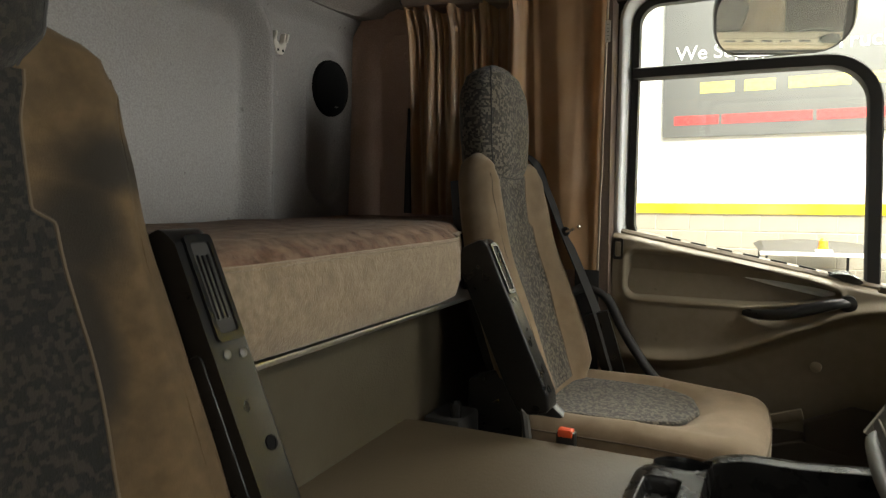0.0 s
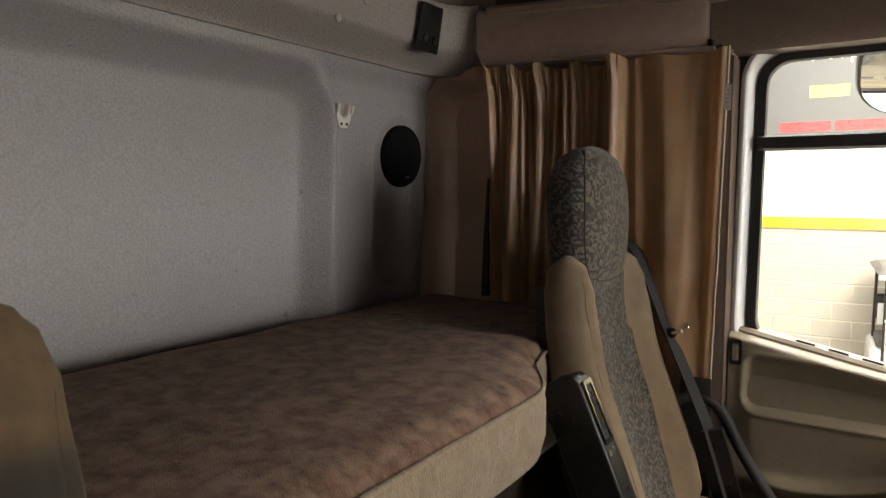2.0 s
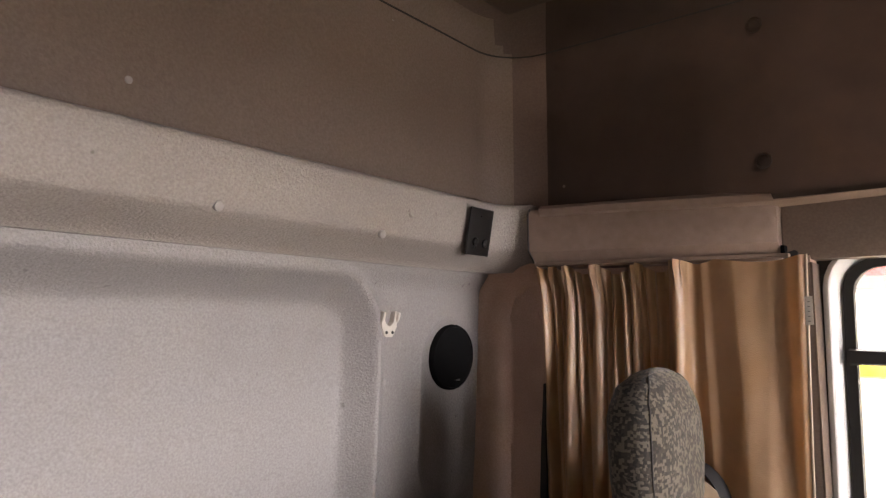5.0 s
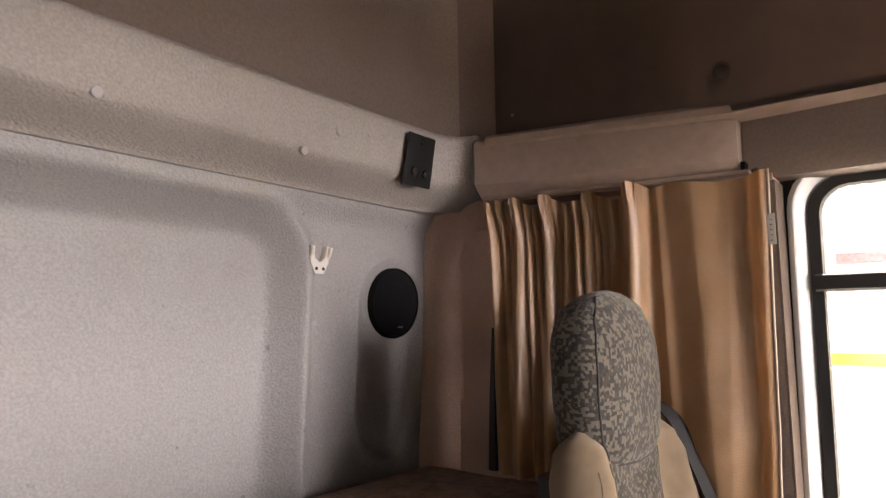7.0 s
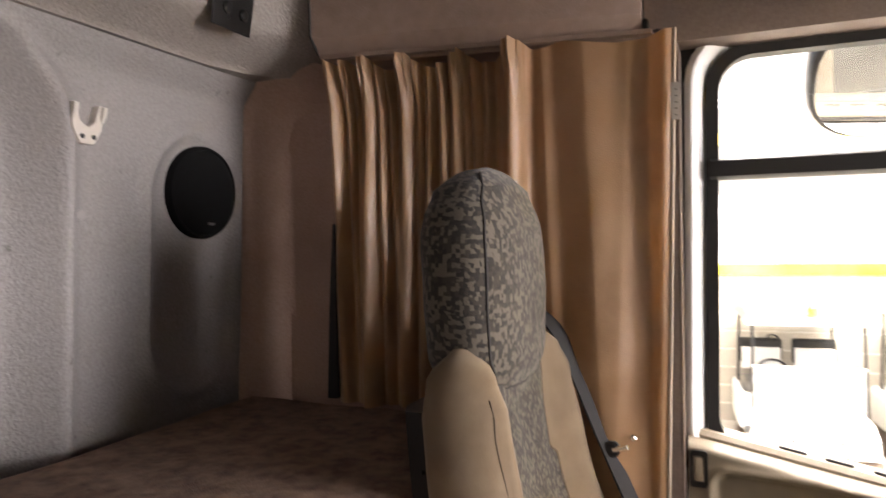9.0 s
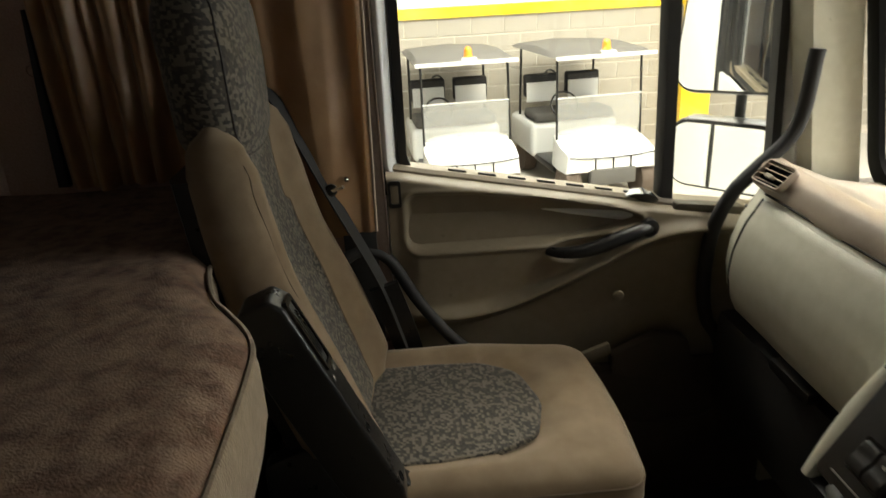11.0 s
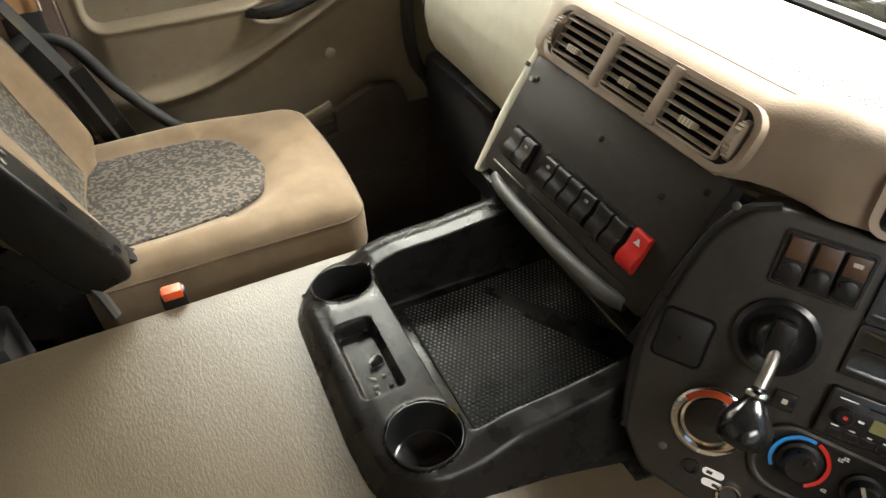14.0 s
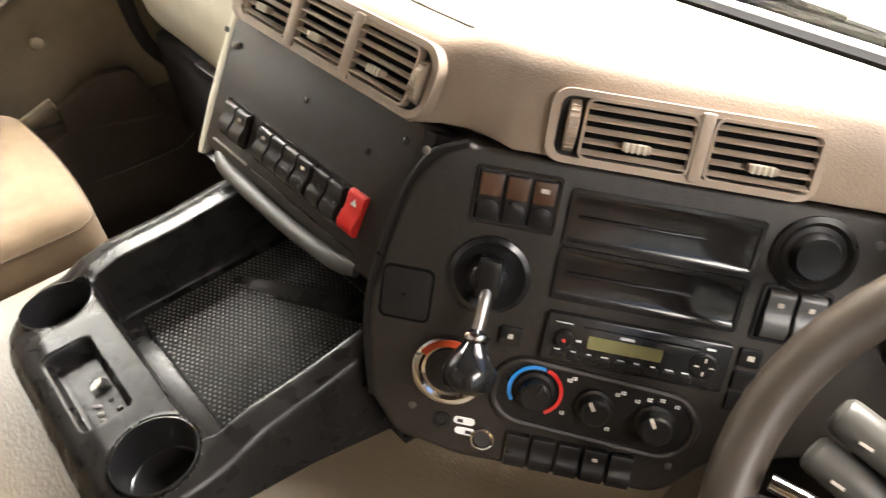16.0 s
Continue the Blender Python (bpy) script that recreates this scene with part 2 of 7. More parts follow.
M_SEAM = material("dark_seam_piping", (0.03, 0.027, 0.024), 0.8, vary=0.1)
M_BLACK = material("black_moulded_plastic", (0.011, 0.0105, 0.010), 0.30, spec=0.36, vary=0.15, scale=40, bump=0.1, bump_scale=600, stain=0.25, stain_color=(0.022, 0.019, 0.016), stain_scale=4)
M_WHEEL = material("worn_grey_brown_rim", (0.040, 0.031, 0.0215), 0.42, vary=0.15, scale=40, bump=0.08, bump_scale=500, stain=0.4, stain_color=(0.035, 0.03, 0.027), stain_scale=6)
M_RIVET = material("grey_plastic_rivet", (0.285, 0.258, 0.24), 0.5, vary=0.05)
M_FASCIA = material("worn_charcoal_fascia", (0.022, 0.018, 0.0142), 0.42, spec=0.40, vary=0.2, scale=120, bump=0.25, bump_scale=800, stain=0.4, stain_color=(0.034, 0.03, 0.025), stain_scale=5)
M_TRAY = material("black_tray_plastic", (0.012, 0.0112, 0.0105), 0.28, spec=0.22, vary=0.2, scale=30, bump=0.08, bump_scale=600, stain=0.3, stain_color=(0.02, 0.017, 0.014), stain_scale=6)
M_STITCH = material("brown_stitched_seam", (0.105, 0.076, 0.048), 0.9, vary=0.1)
M_GREY = material("dark_grey_metal", (0.12, 0.115, 0.105), 0.45, metal=0.6, vary=0.1)
M_SEAL = material("matt_black_seal", (0.006, 0.006, 0.006), 0.95, vary=0.1, spec=0.1)
M_GLOSS = material("gloss_black_plastic", (0.012, 0.012, 0.012), 0.22, vary=0.1, scale=30, coat=0.2)
M_RUBBER = material("black_rubber", (0.016, 0.015, 0.014), 0.7, vary=0.15, scale=40)
M_DOOR = material("grey_beige_door_trim", (0.215, 0.178, 0.122), 0.52, vary=0.06, scale=40, bump=0.14, bump_scale=420, stain=0.25, stain_color=(0.17, 0.14, 0.10), stain_scale=3, specks=0.35)
M_DASH = material("beige_dash_plastic", (0.60, 0.575, 0.455), 0.5, vary=0.05, scale=40, bump=0.14, bump_scale=420, stain=0.25, stain_color=(0.48, 0.44, 0.33), stain_scale=3, specks=0.2)
M_DASH_TOP = material("dusty_beige_dash_top", (0.55, 0.49, 0.41), 0.75, vary=0.07, scale=9, bump=0.12, bump_scale=420, stain=0.4, stain_color=(0.45, 0.36, 0.26), stain_scale=3, specks=0.4)
M_VENT = material("brown_grey_vent_plastic", (0.37, 0.295, 0.225), 0.48, vary=0.10, scale=14, bump=0.22, bump_scale=520, stain=0.3, stain_color=(0.27, 0.20, 0.14), stain_scale=5)
M_TUNNEL = material("embossed_vinyl_tunnel_cover", (0.086, 0.066, 0.040), 0.42, vary=0.14, scale=5, bump=0.18, bump_scale=380, stretch=(1.0, 0.36, 1.0), stain=0.5, stain_color=(0.064, 0.048, 0.030), stain_scale=4, rough_vary=0.12)
M_BENCH = material("olive_brown_bunk_front", (0.078, 0.064, 0.038), 0.6, vary=0.14, scale=12, bump=0.2, bump_scale=300, stain=0.6, stain_color=(0.044, 0.033, 0.019), stain_scale=4)
M_POCKET = material("dark_brown_pocket_plastic", (0.060, 0.046, 0.033), 0.6, vary=0.15, scale=20, bump=0.15, bump_scale=300)
M_ROLL = material("worn_grey_roll", (0.075, 0.073, 0.063), 0.5, vary=0.1, scale=20)
M_FLOOR = material("dark_rubber_cab_floor", (0.040, 0.033, 0.026), 0.8, vary=0.25, scale=8, bump=0.2, bump_scale=150, stain=0.4, stain_color=(0.07, 0.055, 0.04))
M_WHITE = material("white_cab_paint", (0.74, 0.74, 0.72), 0.3, vary=0.03, scale=5, coat=0.4)
M_CHROME = material("chrome", (0.75, 0.73, 0.70), 0.12, metal=1.0, vary=0.03, rough_vary=0.04)
M_STEEL = material("brushed_steel", (0.5, 0.48, 0.45), 0.35, metal=1.0, vary=0.08)
M_RED = material("red_plastic", (0.55, 0.02, 0.015), 0.35, vary=0.06)
M_ORANGE = material("orange_red_plastic", (0.70, 0.085, 0.02), 0.4, vary=0.05)
M_CREAM = material("cream_plastic", (0.50, 0.455, 0.39), 0.5, vary=0.05)
M_WHITE_MARK = material("white_marking", (0.8, 0.8, 0.78), 0.5, vary=0.03)
M_BLUE = material("blue_marking", (0.03, 0.22, 0.55), 0.5, vary=0.03)
M_GLASS = glassy("window_glass", (0.97, 0.98, 0.97))
M_MIRROR = material("mirror_glass", (0.85, 0.86, 0.85), 0.02, metal=1.0, vary=0.01, rough_vary=0.0)

# ---- building helpers ----


def smoothstep(a, b, v):
    k = min(1.0, max(0.0, (v - a) / (b - a)))
    return k * k * (3 - 2 * k)


def round_box_sdf(u, v, cu, cv, hu, hv, r):
    """Signed distance to a rounded rectangle, negative inside."""
    qu, qv = abs(u - cu) - hu + r, abs(v - cv) - hv + r
    return math.hypot(max(qu, 0), max(qv, 0)) + min(max(qu, qv), 0) - r


def finish(name, bm, mat, angle=38):
    bmesh.ops.recalc_face_normals(bm, faces=bm.faces)
    me = bpy.data.meshes.new(name)
    for f in bm.faces:
        f.smooth = True
    bm.to_mesh(me)
    bm.free()
    me.set_sharp_from_angle(angle=radians(angle))
    me.materials.append(mat)
    return me


def part(name, bm, mat, parent, label="", angle=38):
    ob = new(name, finish(name, bm, mat, angle))
    ob.parent = parent
    if label:
        ob["label"] = label
    return ob


def solo(name, bm, mat, label, category, kind="", group="", angle=38):
    return tagged(new(name, finish(name, bm, mat, angle)), label, category, group, kind)


def thing(name, label, category, m=None, group="", kind=""):
    ob = new(name)
    ob.empty_display_size = 0.1
    if m is not None:
        ob.matrix_basis = m
    return tagged(ob, label, category, group, kind)


def box(bm, x0, x1, y0, y1, z0, z1, bevel=0.0, seg=2, m=None):
    r = bmesh.ops.create_cube(bm, size=1.0, matrix=Matrix.Translation(((x0 + x1) / 2, (y0 + y1) / 2, (z0 + z1) / 2)) @ Matrix.Diagonal((abs(x1 - x0), abs(y1 - y0), abs(z1 - z0), 1)))
    vs = r["verts"]
    if bevel:
        es = list({e for v in vs for e in v.link_edges})
        r2 = bmesh.ops.bevel(bm, geom=es, offset=bevel, segments=seg, profile=0.6, affect='EDGES', clamp_overlap=True)
        vs = list({v for f in r2["faces"] for v in f.verts} | {v for v in vs if v.is_valid})
    if m is not None:
        bmesh.ops.transform(bm, matrix=m, verts=[v for v in vs if v.is_valid])
    return vs


def boxed(*a, **k):
    bm = bmesh.new()
    box(bm, *a, **k)
    return bm


def loft(rings, cap=True, closed=True, bm=None):
    bm = bm or bmesh.new()
    rows = [[bm.verts.new(p) for p in ring] for ring in rings]
    n = len(rows[0])
    for a, b in zip(rows, rows[1:]):
        for i in range(n if closed else n - 1):
            j = (i + 1) % n
            bm.faces.new((a[i], a[j], b[j], b[i]))
    if cap and closed:
        bm.faces.new(rows[0][::-1])
        bm.faces.new(rows[-1])
    return bm


def sweep(pts, r, n=10, bm=None, cap=True, closed=False, flat=1.0, radii=None):
    """A round bar along a line of points."""
    pts = [Vector(p) for p in pts]
    rings, up = [], None
    last = len(pts) - 1
    for i, p in enumerate(pts):
        if closed:
            d = (pts[(i + 1) % len(pts)] - pts[i - 1]).normalized()
        else:
            d = (pts[min(i + 1, last)] - pts[max(i - 1, 0)]).normalized()
        if up is None:
            up = d.orthogonal().normalized()
        up = (up - d * up.dot(d)).normalized()
        side = d.cross(up)
        rr = radii[i] if radii else r
        rings.append([p + up * math.cos(a) * rr + side * math.sin(a) * rr * flat for a in (2 * math.pi * k / n for k in range(n))])
    if closed:
        rings.append(rings[0])
        out = loft(rings, cap=False, bm=bm)
        bmesh.ops.remove_doubles(out, verts=out.verts, dist=1e-6)
        return out
    return loft(rings, cap=cap, bm=bm)


def curve(pts, n=8):
    """Smooth line through points."""
    pts = [Vector(p) for p in pts]
    ext = [pts[0] * 2 - pts[1]] + pts + [pts[-1] * 2 - pts[-2]]
    out = []
    for i in range(1, len(ext) - 2):
        a, b, c, d = ext[i - 1:i + 3]
        for k in range(n):
            t = k / n
            out.append(0.5 * (2 * b + (c - a) * t + (2 * a - 5 * b + 4 * c - d) * t * t + (3 * b - a - 3 * c + d) * t ** 3))
    out.append(pts[-1])
    return out


def lathe(profile, m=None, n=32, bm=None):
    """Turned form: profile of (radius, height) about local z."""
    m = m or Matrix()
    rings = [[m @ Vector((r * math.cos(2 * math.pi * k / n), r * math.sin(2 * math.pi * k / n), h)) for k in range(n)] for r, h in profile]
    return loft(rings, bm=bm)


def plate(outline, m, depth, bevel=0.0, bm=None, seg=2):
    """Flat plate: outline of (u, v) in the plane of m, its face at w = 0 and its back at w = -depth."""
    bm2 = bmesh.new()
    a = [bm2.verts.new((u, v, 0)) for u, v in outline]
    f = bm2.faces.new(a)
    r = bmesh.ops.extrude_face_region(bm2, geom=[f])
    bmesh.ops.translate(bm2, vec=(0, 0, -depth), verts=[g for g in r["geom"] if isinstance(g, bmesh.types.BMVert)])
    bmesh.ops.recalc_face_normals(bm2, faces=bm2.faces)
    if bevel:
        es = [e for e in bm2.edges if all(abs(v.co.z) < 1e-6 for v in e.verts)]
        bmesh.ops.bevel(bm2, geom=es, offset=bevel, segments=seg, profile=0.5, affect='EDGES', clamp_overlap=True)
    bmesh.ops.transform(bm2, matrix=m, verts=bm2.verts)
    if bm is None:
        return bm2
    tmp = bpy.data.meshes.new("tmp")
    bm2.to_mesh(tmp)
    bm2.free()
    bm.from_mesh(tmp)
    bpy.data.meshes.remove(tmp)
    return bm


def rrect(u0, v0, u1, v1, r, n=5):
    out = []
    for cu, cv, a0 in ((u1 - r, v1 - r, 0), (u0 + r, v1 - r, 90), (u0 + r, v0 + r, 180), (u1 - r, v0 + r, 270)):
        for k in range(n + 1):
            a = radians(a0 + 90 * k / n)
            out.append((cu + r * math.cos(a), cv + r * math.sin(a)))
    return out


def ring_plate(outer, inner, m, depth, bm=None):
    """A frame between two outlines with the same number of points."""
    bm = bm or bmesh.new()
    f0 = [bm.verts.new(m @ Vector((u, v, 0))) for u, v in outer]
    f1 = [bm.verts.new(m @ Vector((u, v, 0))) for u, v in inner]
    b0 = [bm.verts.new(m @ Vector((u, v, -depth))) for u, v in outer]
    b1 = [bm.verts.new(m @ Vector((u, v, -depth))) for u, v in inner]
    n = len(outer)
    for i in range(n):
        j = (i + 1) % n
        bm.faces.new((f0[i], f0[j], f1[j], f1[i]))
        bm.faces.new((f1[i], f1[j], b1[j], b1[i]))
        bm.faces.new((b0[j], b0[i], b1[i], b1[j]))
        bm.faces.new((f0[j], f0[i], b0[i], b0[j]))
    return bm


def field(fn, us, vs, thick, bm=None):
    """A sheet with thickness: fn(u, v) gives a point, thick a vector to its back."""
    bm = bm or bmesh.new()
    nu, nv = len(us), len(vs)
    t = Vector(thick)
    front = [[bm.verts.new(fn(u, v)) for v in vs] for u in us]
    back = [[bm.verts.new(Vector(fn(us[i], vs[j])) + t) if i in (0, nu - 1) or j in (0, nv - 1) else None for j in range(nv)] for i in range(nu)]
    for i in range(nu - 1):
        for j in range(nv - 1):
            bm.faces.new((front[i][j], front[i + 1][j], front[i + 1][j + 1], front[i][j + 1]))
    rim = [(i, 0) for i in range(nu)] + [(nu - 1, j) for j in range(1, nv)] + [(i, nv - 1) for i in range(nu - 2, -1, -1)] + [(0, j) for j in range(nv - 2, 0, -1)]
    for (a, b), (c, d) in zip(rim, rim[1:] + rim[:1]):
        bm.faces.new((front[a][b], front[c][d], back[c][d], back[a][b]))
    bm.faces.new([back[a][b] for a, b in rim])
    return bm


def rpoly(pts, r, n=6):
    """Polygon with rounded corners; r is one radius or one a corner."""
    out = []
    m = len(pts)
    for i in range(m):
        p, a, b = Vector(pts[i]), Vector(pts[i - 1]), Vector(pts[(i + 1) % m])
        rad = r[i] if isinstance(r, (list, tuple)) else r
        da, db = (a - p).normalized(), (b - p).normalized()
        half = da.angle(db) / 2
        t = rad / math.tan(half)
        c = p + (da + db).normalized() * (rad / math.sin(half))
        s, e = p + da * t, p + db * t
        v0, v1 = s - c, e - c
        ang = v0.angle_signed(v1)
        for k in range(n + 1):
            q = v0.copy()
            q.rotate(Matrix.Rotation(-ang * k / n, 2))
            out.append(tuple(c + q))
    return out


def poly_sdf(u, v, pts):
    """Signed distance to a polygon, negative inside."""
    best, inside = 1e9, False
    n = len(pts)
    for i in range(n):
        (ax_, ay), (bx, by) = pts[i], pts[(i + 1) % n]
        ex, ey = bx - ax_, by - ay
        k = min(1.0, max(0.0, ((u - ax_) * ex + (v - ay) * ey) / max(1e-12, ex * ex + ey * ey)))
        best = min(best, math.hypot(u - ax_ - k * ex, v - ay - k * ey))
        if (ay > v) != (by > v) and u < ax_ + ex * (v - ay) / ey:
            inside = not inside
    return -best if inside else best


def grow(pts, d):
    """Polygon pushed outward by d (points run counter-clockwise)."""
    out = []
    m = len(pts)
    for i in range(m):
        p, a, b = Vector(pts[i]), Vector(pts[i - 1]), Vector(pts[(i + 1) % m])
        e0, e1 = (p - a).normalized(), (b - p).normalized()
        n0, n1 = Vector((e0.y, -e0.x)), Vector((e1.y, -e1.x))
        k = (n0 + n1) / max(1e-6, 1 + n0.dot(n1))
        out.append(tuple(p + k * d))
    return out


def steps(a, b, n):
    return [a + (b - a) * k / n for k in range(n + 1)]


def axes(o, u, v):
    """A pose whose x runs along u, y along v, z out of the face."""
    u = Vector(u).normalized()
    v = Vector(v)
    v = (v - u * u.dot(v)).normalized()
    w = u.cross(v)
    return Matrix(((u.x, v.x, w.x, o[0]), (u.y, v.y, w.y, o[1]), (u.z, v.z, w.z, o[2]), (0, 0, 0, 1)))


YC = 0.955          # the cab's centre line


def mirror_y(y):
    return 2 * YC - y


# ---- structure of the cab ----
def rear_wall_x(y, z):
    x = -1.288 + 0.045 * (z - 0.85)
    d = round_box_sdf(y, z, YC, 0.9, 0.498, 0.51, 0.10)
    x -= 0.056 * (1 - smoothstep(-0.040, 0.026, d)) - 0.011 * math.exp(-((d - 0.028) / 0.012) ** 2)
    for yy in (1.722, mirror_y(1.722)):
        d = round_box_sdf(y, z, yy, 1.140, 0.098, 0.208, 0.097)
        lip = 0.002 + 0.009 * smoothstep(0.06, -0.02, abs(y - YC) - abs(yy - YC))
        x -= 0.006 * (1 - smoothstep(-0.022, 0.003, d)) - lip * math.exp(-((d - 0.009) / 0.011) ** 2)
    x += 0.17 * max(0.0, abs(y - YC) - 0.835) ** 2 / 0.05
    if z > 1.41:
        x += 0.03 * smoothstep(1.41, 1.47, z)
    return x


bm = field(lambda y, z: (rear_wall_x(y, z), y, z), steps(-0.03, 1.94, 300), steps(-0.02, 1.4608, 180), (-0.16, 0, 0))
wall_rear = solo("wall_rear", bm, M_WALL, "grey grained plastic rear wall with a shallow moulded recess", "wall", "structure", angle=60)

# upper rear trim: one profile carried along the back and round both corners
prof = [(-0.16, 1.4615), (-0.106, 1.4615), (-0.105, 1.4635), (-0.094, 1.472), (-0.056, 1.491), (-0.030, 1.503), (-0.020, 1.514), (-0.004, 1.598), (-0.006, 1.609), (-0.012, 1.613), (-0.10, 1.612)]
line = [(-1.06, 0.10, 0, 1), (-1.075, 0.105, 0.35, 0.93), (-1.095, 0.12, 0.7, 0.7), (-1.11, 0.145, 0.93, 0.35), (-1.118, 0.18, 1, 0), (-1.120, 0.6, 1, 0), (-1.120, 0.955, 1, 0), (-1.120, 1.3, 1, 0), (-1.118, 1.70, 1, 0), (-1.11, 1.735, 0.93, -0.35), (-1.095, 1.755, 0.7, -0.7), (-1.08, 1.762, 0.35, -0.93), (-1.066, 1.765, 0.1, -0.99)]
bm = loft([[(x + nx * d, y + ny * d, z) for d, z in prof] for x, y, nx, ny in line], closed=True)
solo("trim_upper_rear", bm, M_TRIM, "grey plastic shelf trim along the top of the rear wall", "trim", "structure", angle=50)


def side_wall(sign):
    """Side wall behind the door, with its blanked window recess."""
    def fn(x, z):
        d = round_box_sdf(x, z, -0.735, 0.98, 0.50, 0.47, 0.10)
        y = 1.832 + 0.068 * (1 - smoothstep(-0.03, 0.012, d) * (1 - smoothstep(-1.10, -1.06, x)))
        return (x, y if sign > 0 else mirror_y(y), z)
    return field(fn, steps(-1.30, -0.515, 60), steps(-0.02, 1.50, 60), (0, 0.06 * sign, 0))


wall_near = solo("wall_nearside", side_wall(1), M_PILLAR, "stained brown plastic side wall behind the nearside door", "wall", "structure", angle=60)
part("edge_trim", boxed(-0.60, -0.5138, 1.893, 1.8985, 0.50, 1.455, 0.002), M_HEADER_SHADE, wall_near, "dark brown edge trim beside the door")
part("edge_trim", boxed(-0.5146, -0.5105, 1.893, 1.962, 0.50, 1.455, 0.001), M_HEADER_SHADE, wall_near)
solo("wall_offside", side_wall(-1), M_PILLAR, "stained brown plastic side wall behind the offside door", "wall", "structure", angle=60)

# high roof above the trims
def roof_wall(sign):
    pl = [(-1.165, YC), (-1.165, YC + 0.4), (-1.165, 1.66)] + [(-1.045 - 0.12 * math.cos(radians(t)), 1.70 + 0.12 * math.sin(radians(t))) for t in range(0, 91, 10)] + [(-0.8, 1.828), (-0.4, 1.838), (0.1, 1.842), (0.55, 1.842)]
    out = []
    for x, y in pl:
        y = y if sign > 0 else mirror_y(y)
        out.append((x, y))
    return out


for sign, nm in ((1, "nearside"), (-1, "offside")):
    pl = roof_wall(sign)
    rings = []
    for z, inset in ((1.575, 0.0), (1.7, 0.004), (1.85, 0.012), (1.978, 0.020), (1.984, 0.026), (2.00, 0.034), (2.04, 0.08), (2.06, 0.17)):
        rings.append([(x + inset * (0.6 if x < -1.0 else 0), y - sign * inset * (1 if abs(y - YC) > 0.7 else 0), z) for x, y in pl])
    bm = loft(rings, closed=False)
    bmesh.ops.solidify(bm, geom=bm.faces[:], thickness=0.02)
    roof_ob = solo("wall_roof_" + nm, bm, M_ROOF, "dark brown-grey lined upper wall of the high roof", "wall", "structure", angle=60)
    roof_ob.data.materials.append(M_ROOF_LIT)
    roof_ob.data.materials.append(M_HEADER_SHADE)
    # light falloff put into colour: lighter rear faces, mid-tone corner, dark sides
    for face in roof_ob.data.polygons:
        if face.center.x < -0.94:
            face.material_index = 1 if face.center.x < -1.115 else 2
    part("seam", sweep([Vector(p) for p in rings[3][1:]], 0.0022, 6), M_SEAM, roof_ob, "dark joint under the ceiling panel")

bm = boxed(-1.19, 0.62, -0.02, 1.93, 2.055, 2.10)
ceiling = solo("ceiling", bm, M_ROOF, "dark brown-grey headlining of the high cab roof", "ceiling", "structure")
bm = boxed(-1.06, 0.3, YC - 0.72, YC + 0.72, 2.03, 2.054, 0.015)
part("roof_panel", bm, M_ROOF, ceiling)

# floor, engine tunnel and bunk box
bm = boxed(-1.30, 0.62, -0.12, 2.04, -0.06, 0.0)
solo("floor", bm, M_FLOOR, "dark rubber floor of the cab", "floor", "structure")
TZ = 0.500          # top of the engine tunnel


def tunnel_ring(x, pit):
    low = TZ - 0.075 if pit else TZ
    n = TZ - 0.10 * smoothstep(-0.26, 0.12, x)
    return [(x, 0.592, -0.01), (x, 0.594, n - 0.03), (x, 0.598, n - 0.012), (x, 0.608, n - 0.002), (x, 0.62, n), (x, 0.872, n), (x, 0.874, min(low, n - 0.01)), (x, 1.248, low), (x, 1.250, TZ),
            (x, 1.302, TZ), (x, 1.311, TZ - 0.002), (x, 1.317, TZ - 0.008), (x, 1.320, TZ - 0.02), (x, 1.324, -0.01)]


bm = loft([tunnel_ring(x, pit) for x, pit in ((-0.785, 0), (-0.6, 0), (-0.45, 0), (-0.292, 0), (-0.290, 1), (-0.2, 1), (-0.12, 1), (-0.05, 1), (0.02, 1), (0.1, 1), (0.35, 1))])
solo("engine_tunnel", bm, M_TUNNEL, "beige embossed vinyl cover over the engine tunnel", "tunnel", "structure", angle=30)

bunk_front = thing("bunk_box", "grey-green panelled box under the bunk", "bunk base")
part("front_panel", boxed(-0.805, -0.788, 0.0, 1.91, 0.03, 0.735, 0.003), M_BENCH, bunk_front, "grey-green front panel")
part("carcass", boxed(-1.27, -0.806, 0.005, 1.905, 0.0, 0.742, 0.004), M_BENCH, bunk_front)
part("kick_rail", boxed(-0.812, -0.794, 0.0, 1.91, 0.0, 0.029, 0.003), M_BLACK, bunk_front)
part("edge_strip", boxed(-0.793, -0.784, 0.01, 1.90, 0.735, 0.7415, 0.002), M_BLACK, bunk_front)
jack = thing("tool_box", "black plastic box standing behind the passenger seat", "box")
part("case", boxed(-0.765, -0.68, 1.335, 1.44, 0.0, 0.50, 0.012), M_RUBBER, jack)
part("clip", lathe([(0.012, 0), (0.012, 0.03), (0.006, 0.035)], pose(-0.70, 1.36, 0.499), 14), M_GLOSS, jack)

# bunk board and mattress
bunk = thing("bunk_bed", "brown velour bunk mattress on a grey board", "bed")
bm = boxed(-1.27, -0.676, 0.05, 1.87, 0.742, 0.751, 0.003)
part("board", bm, M_STEEL, bunk, "grey metal-edged bunk board")


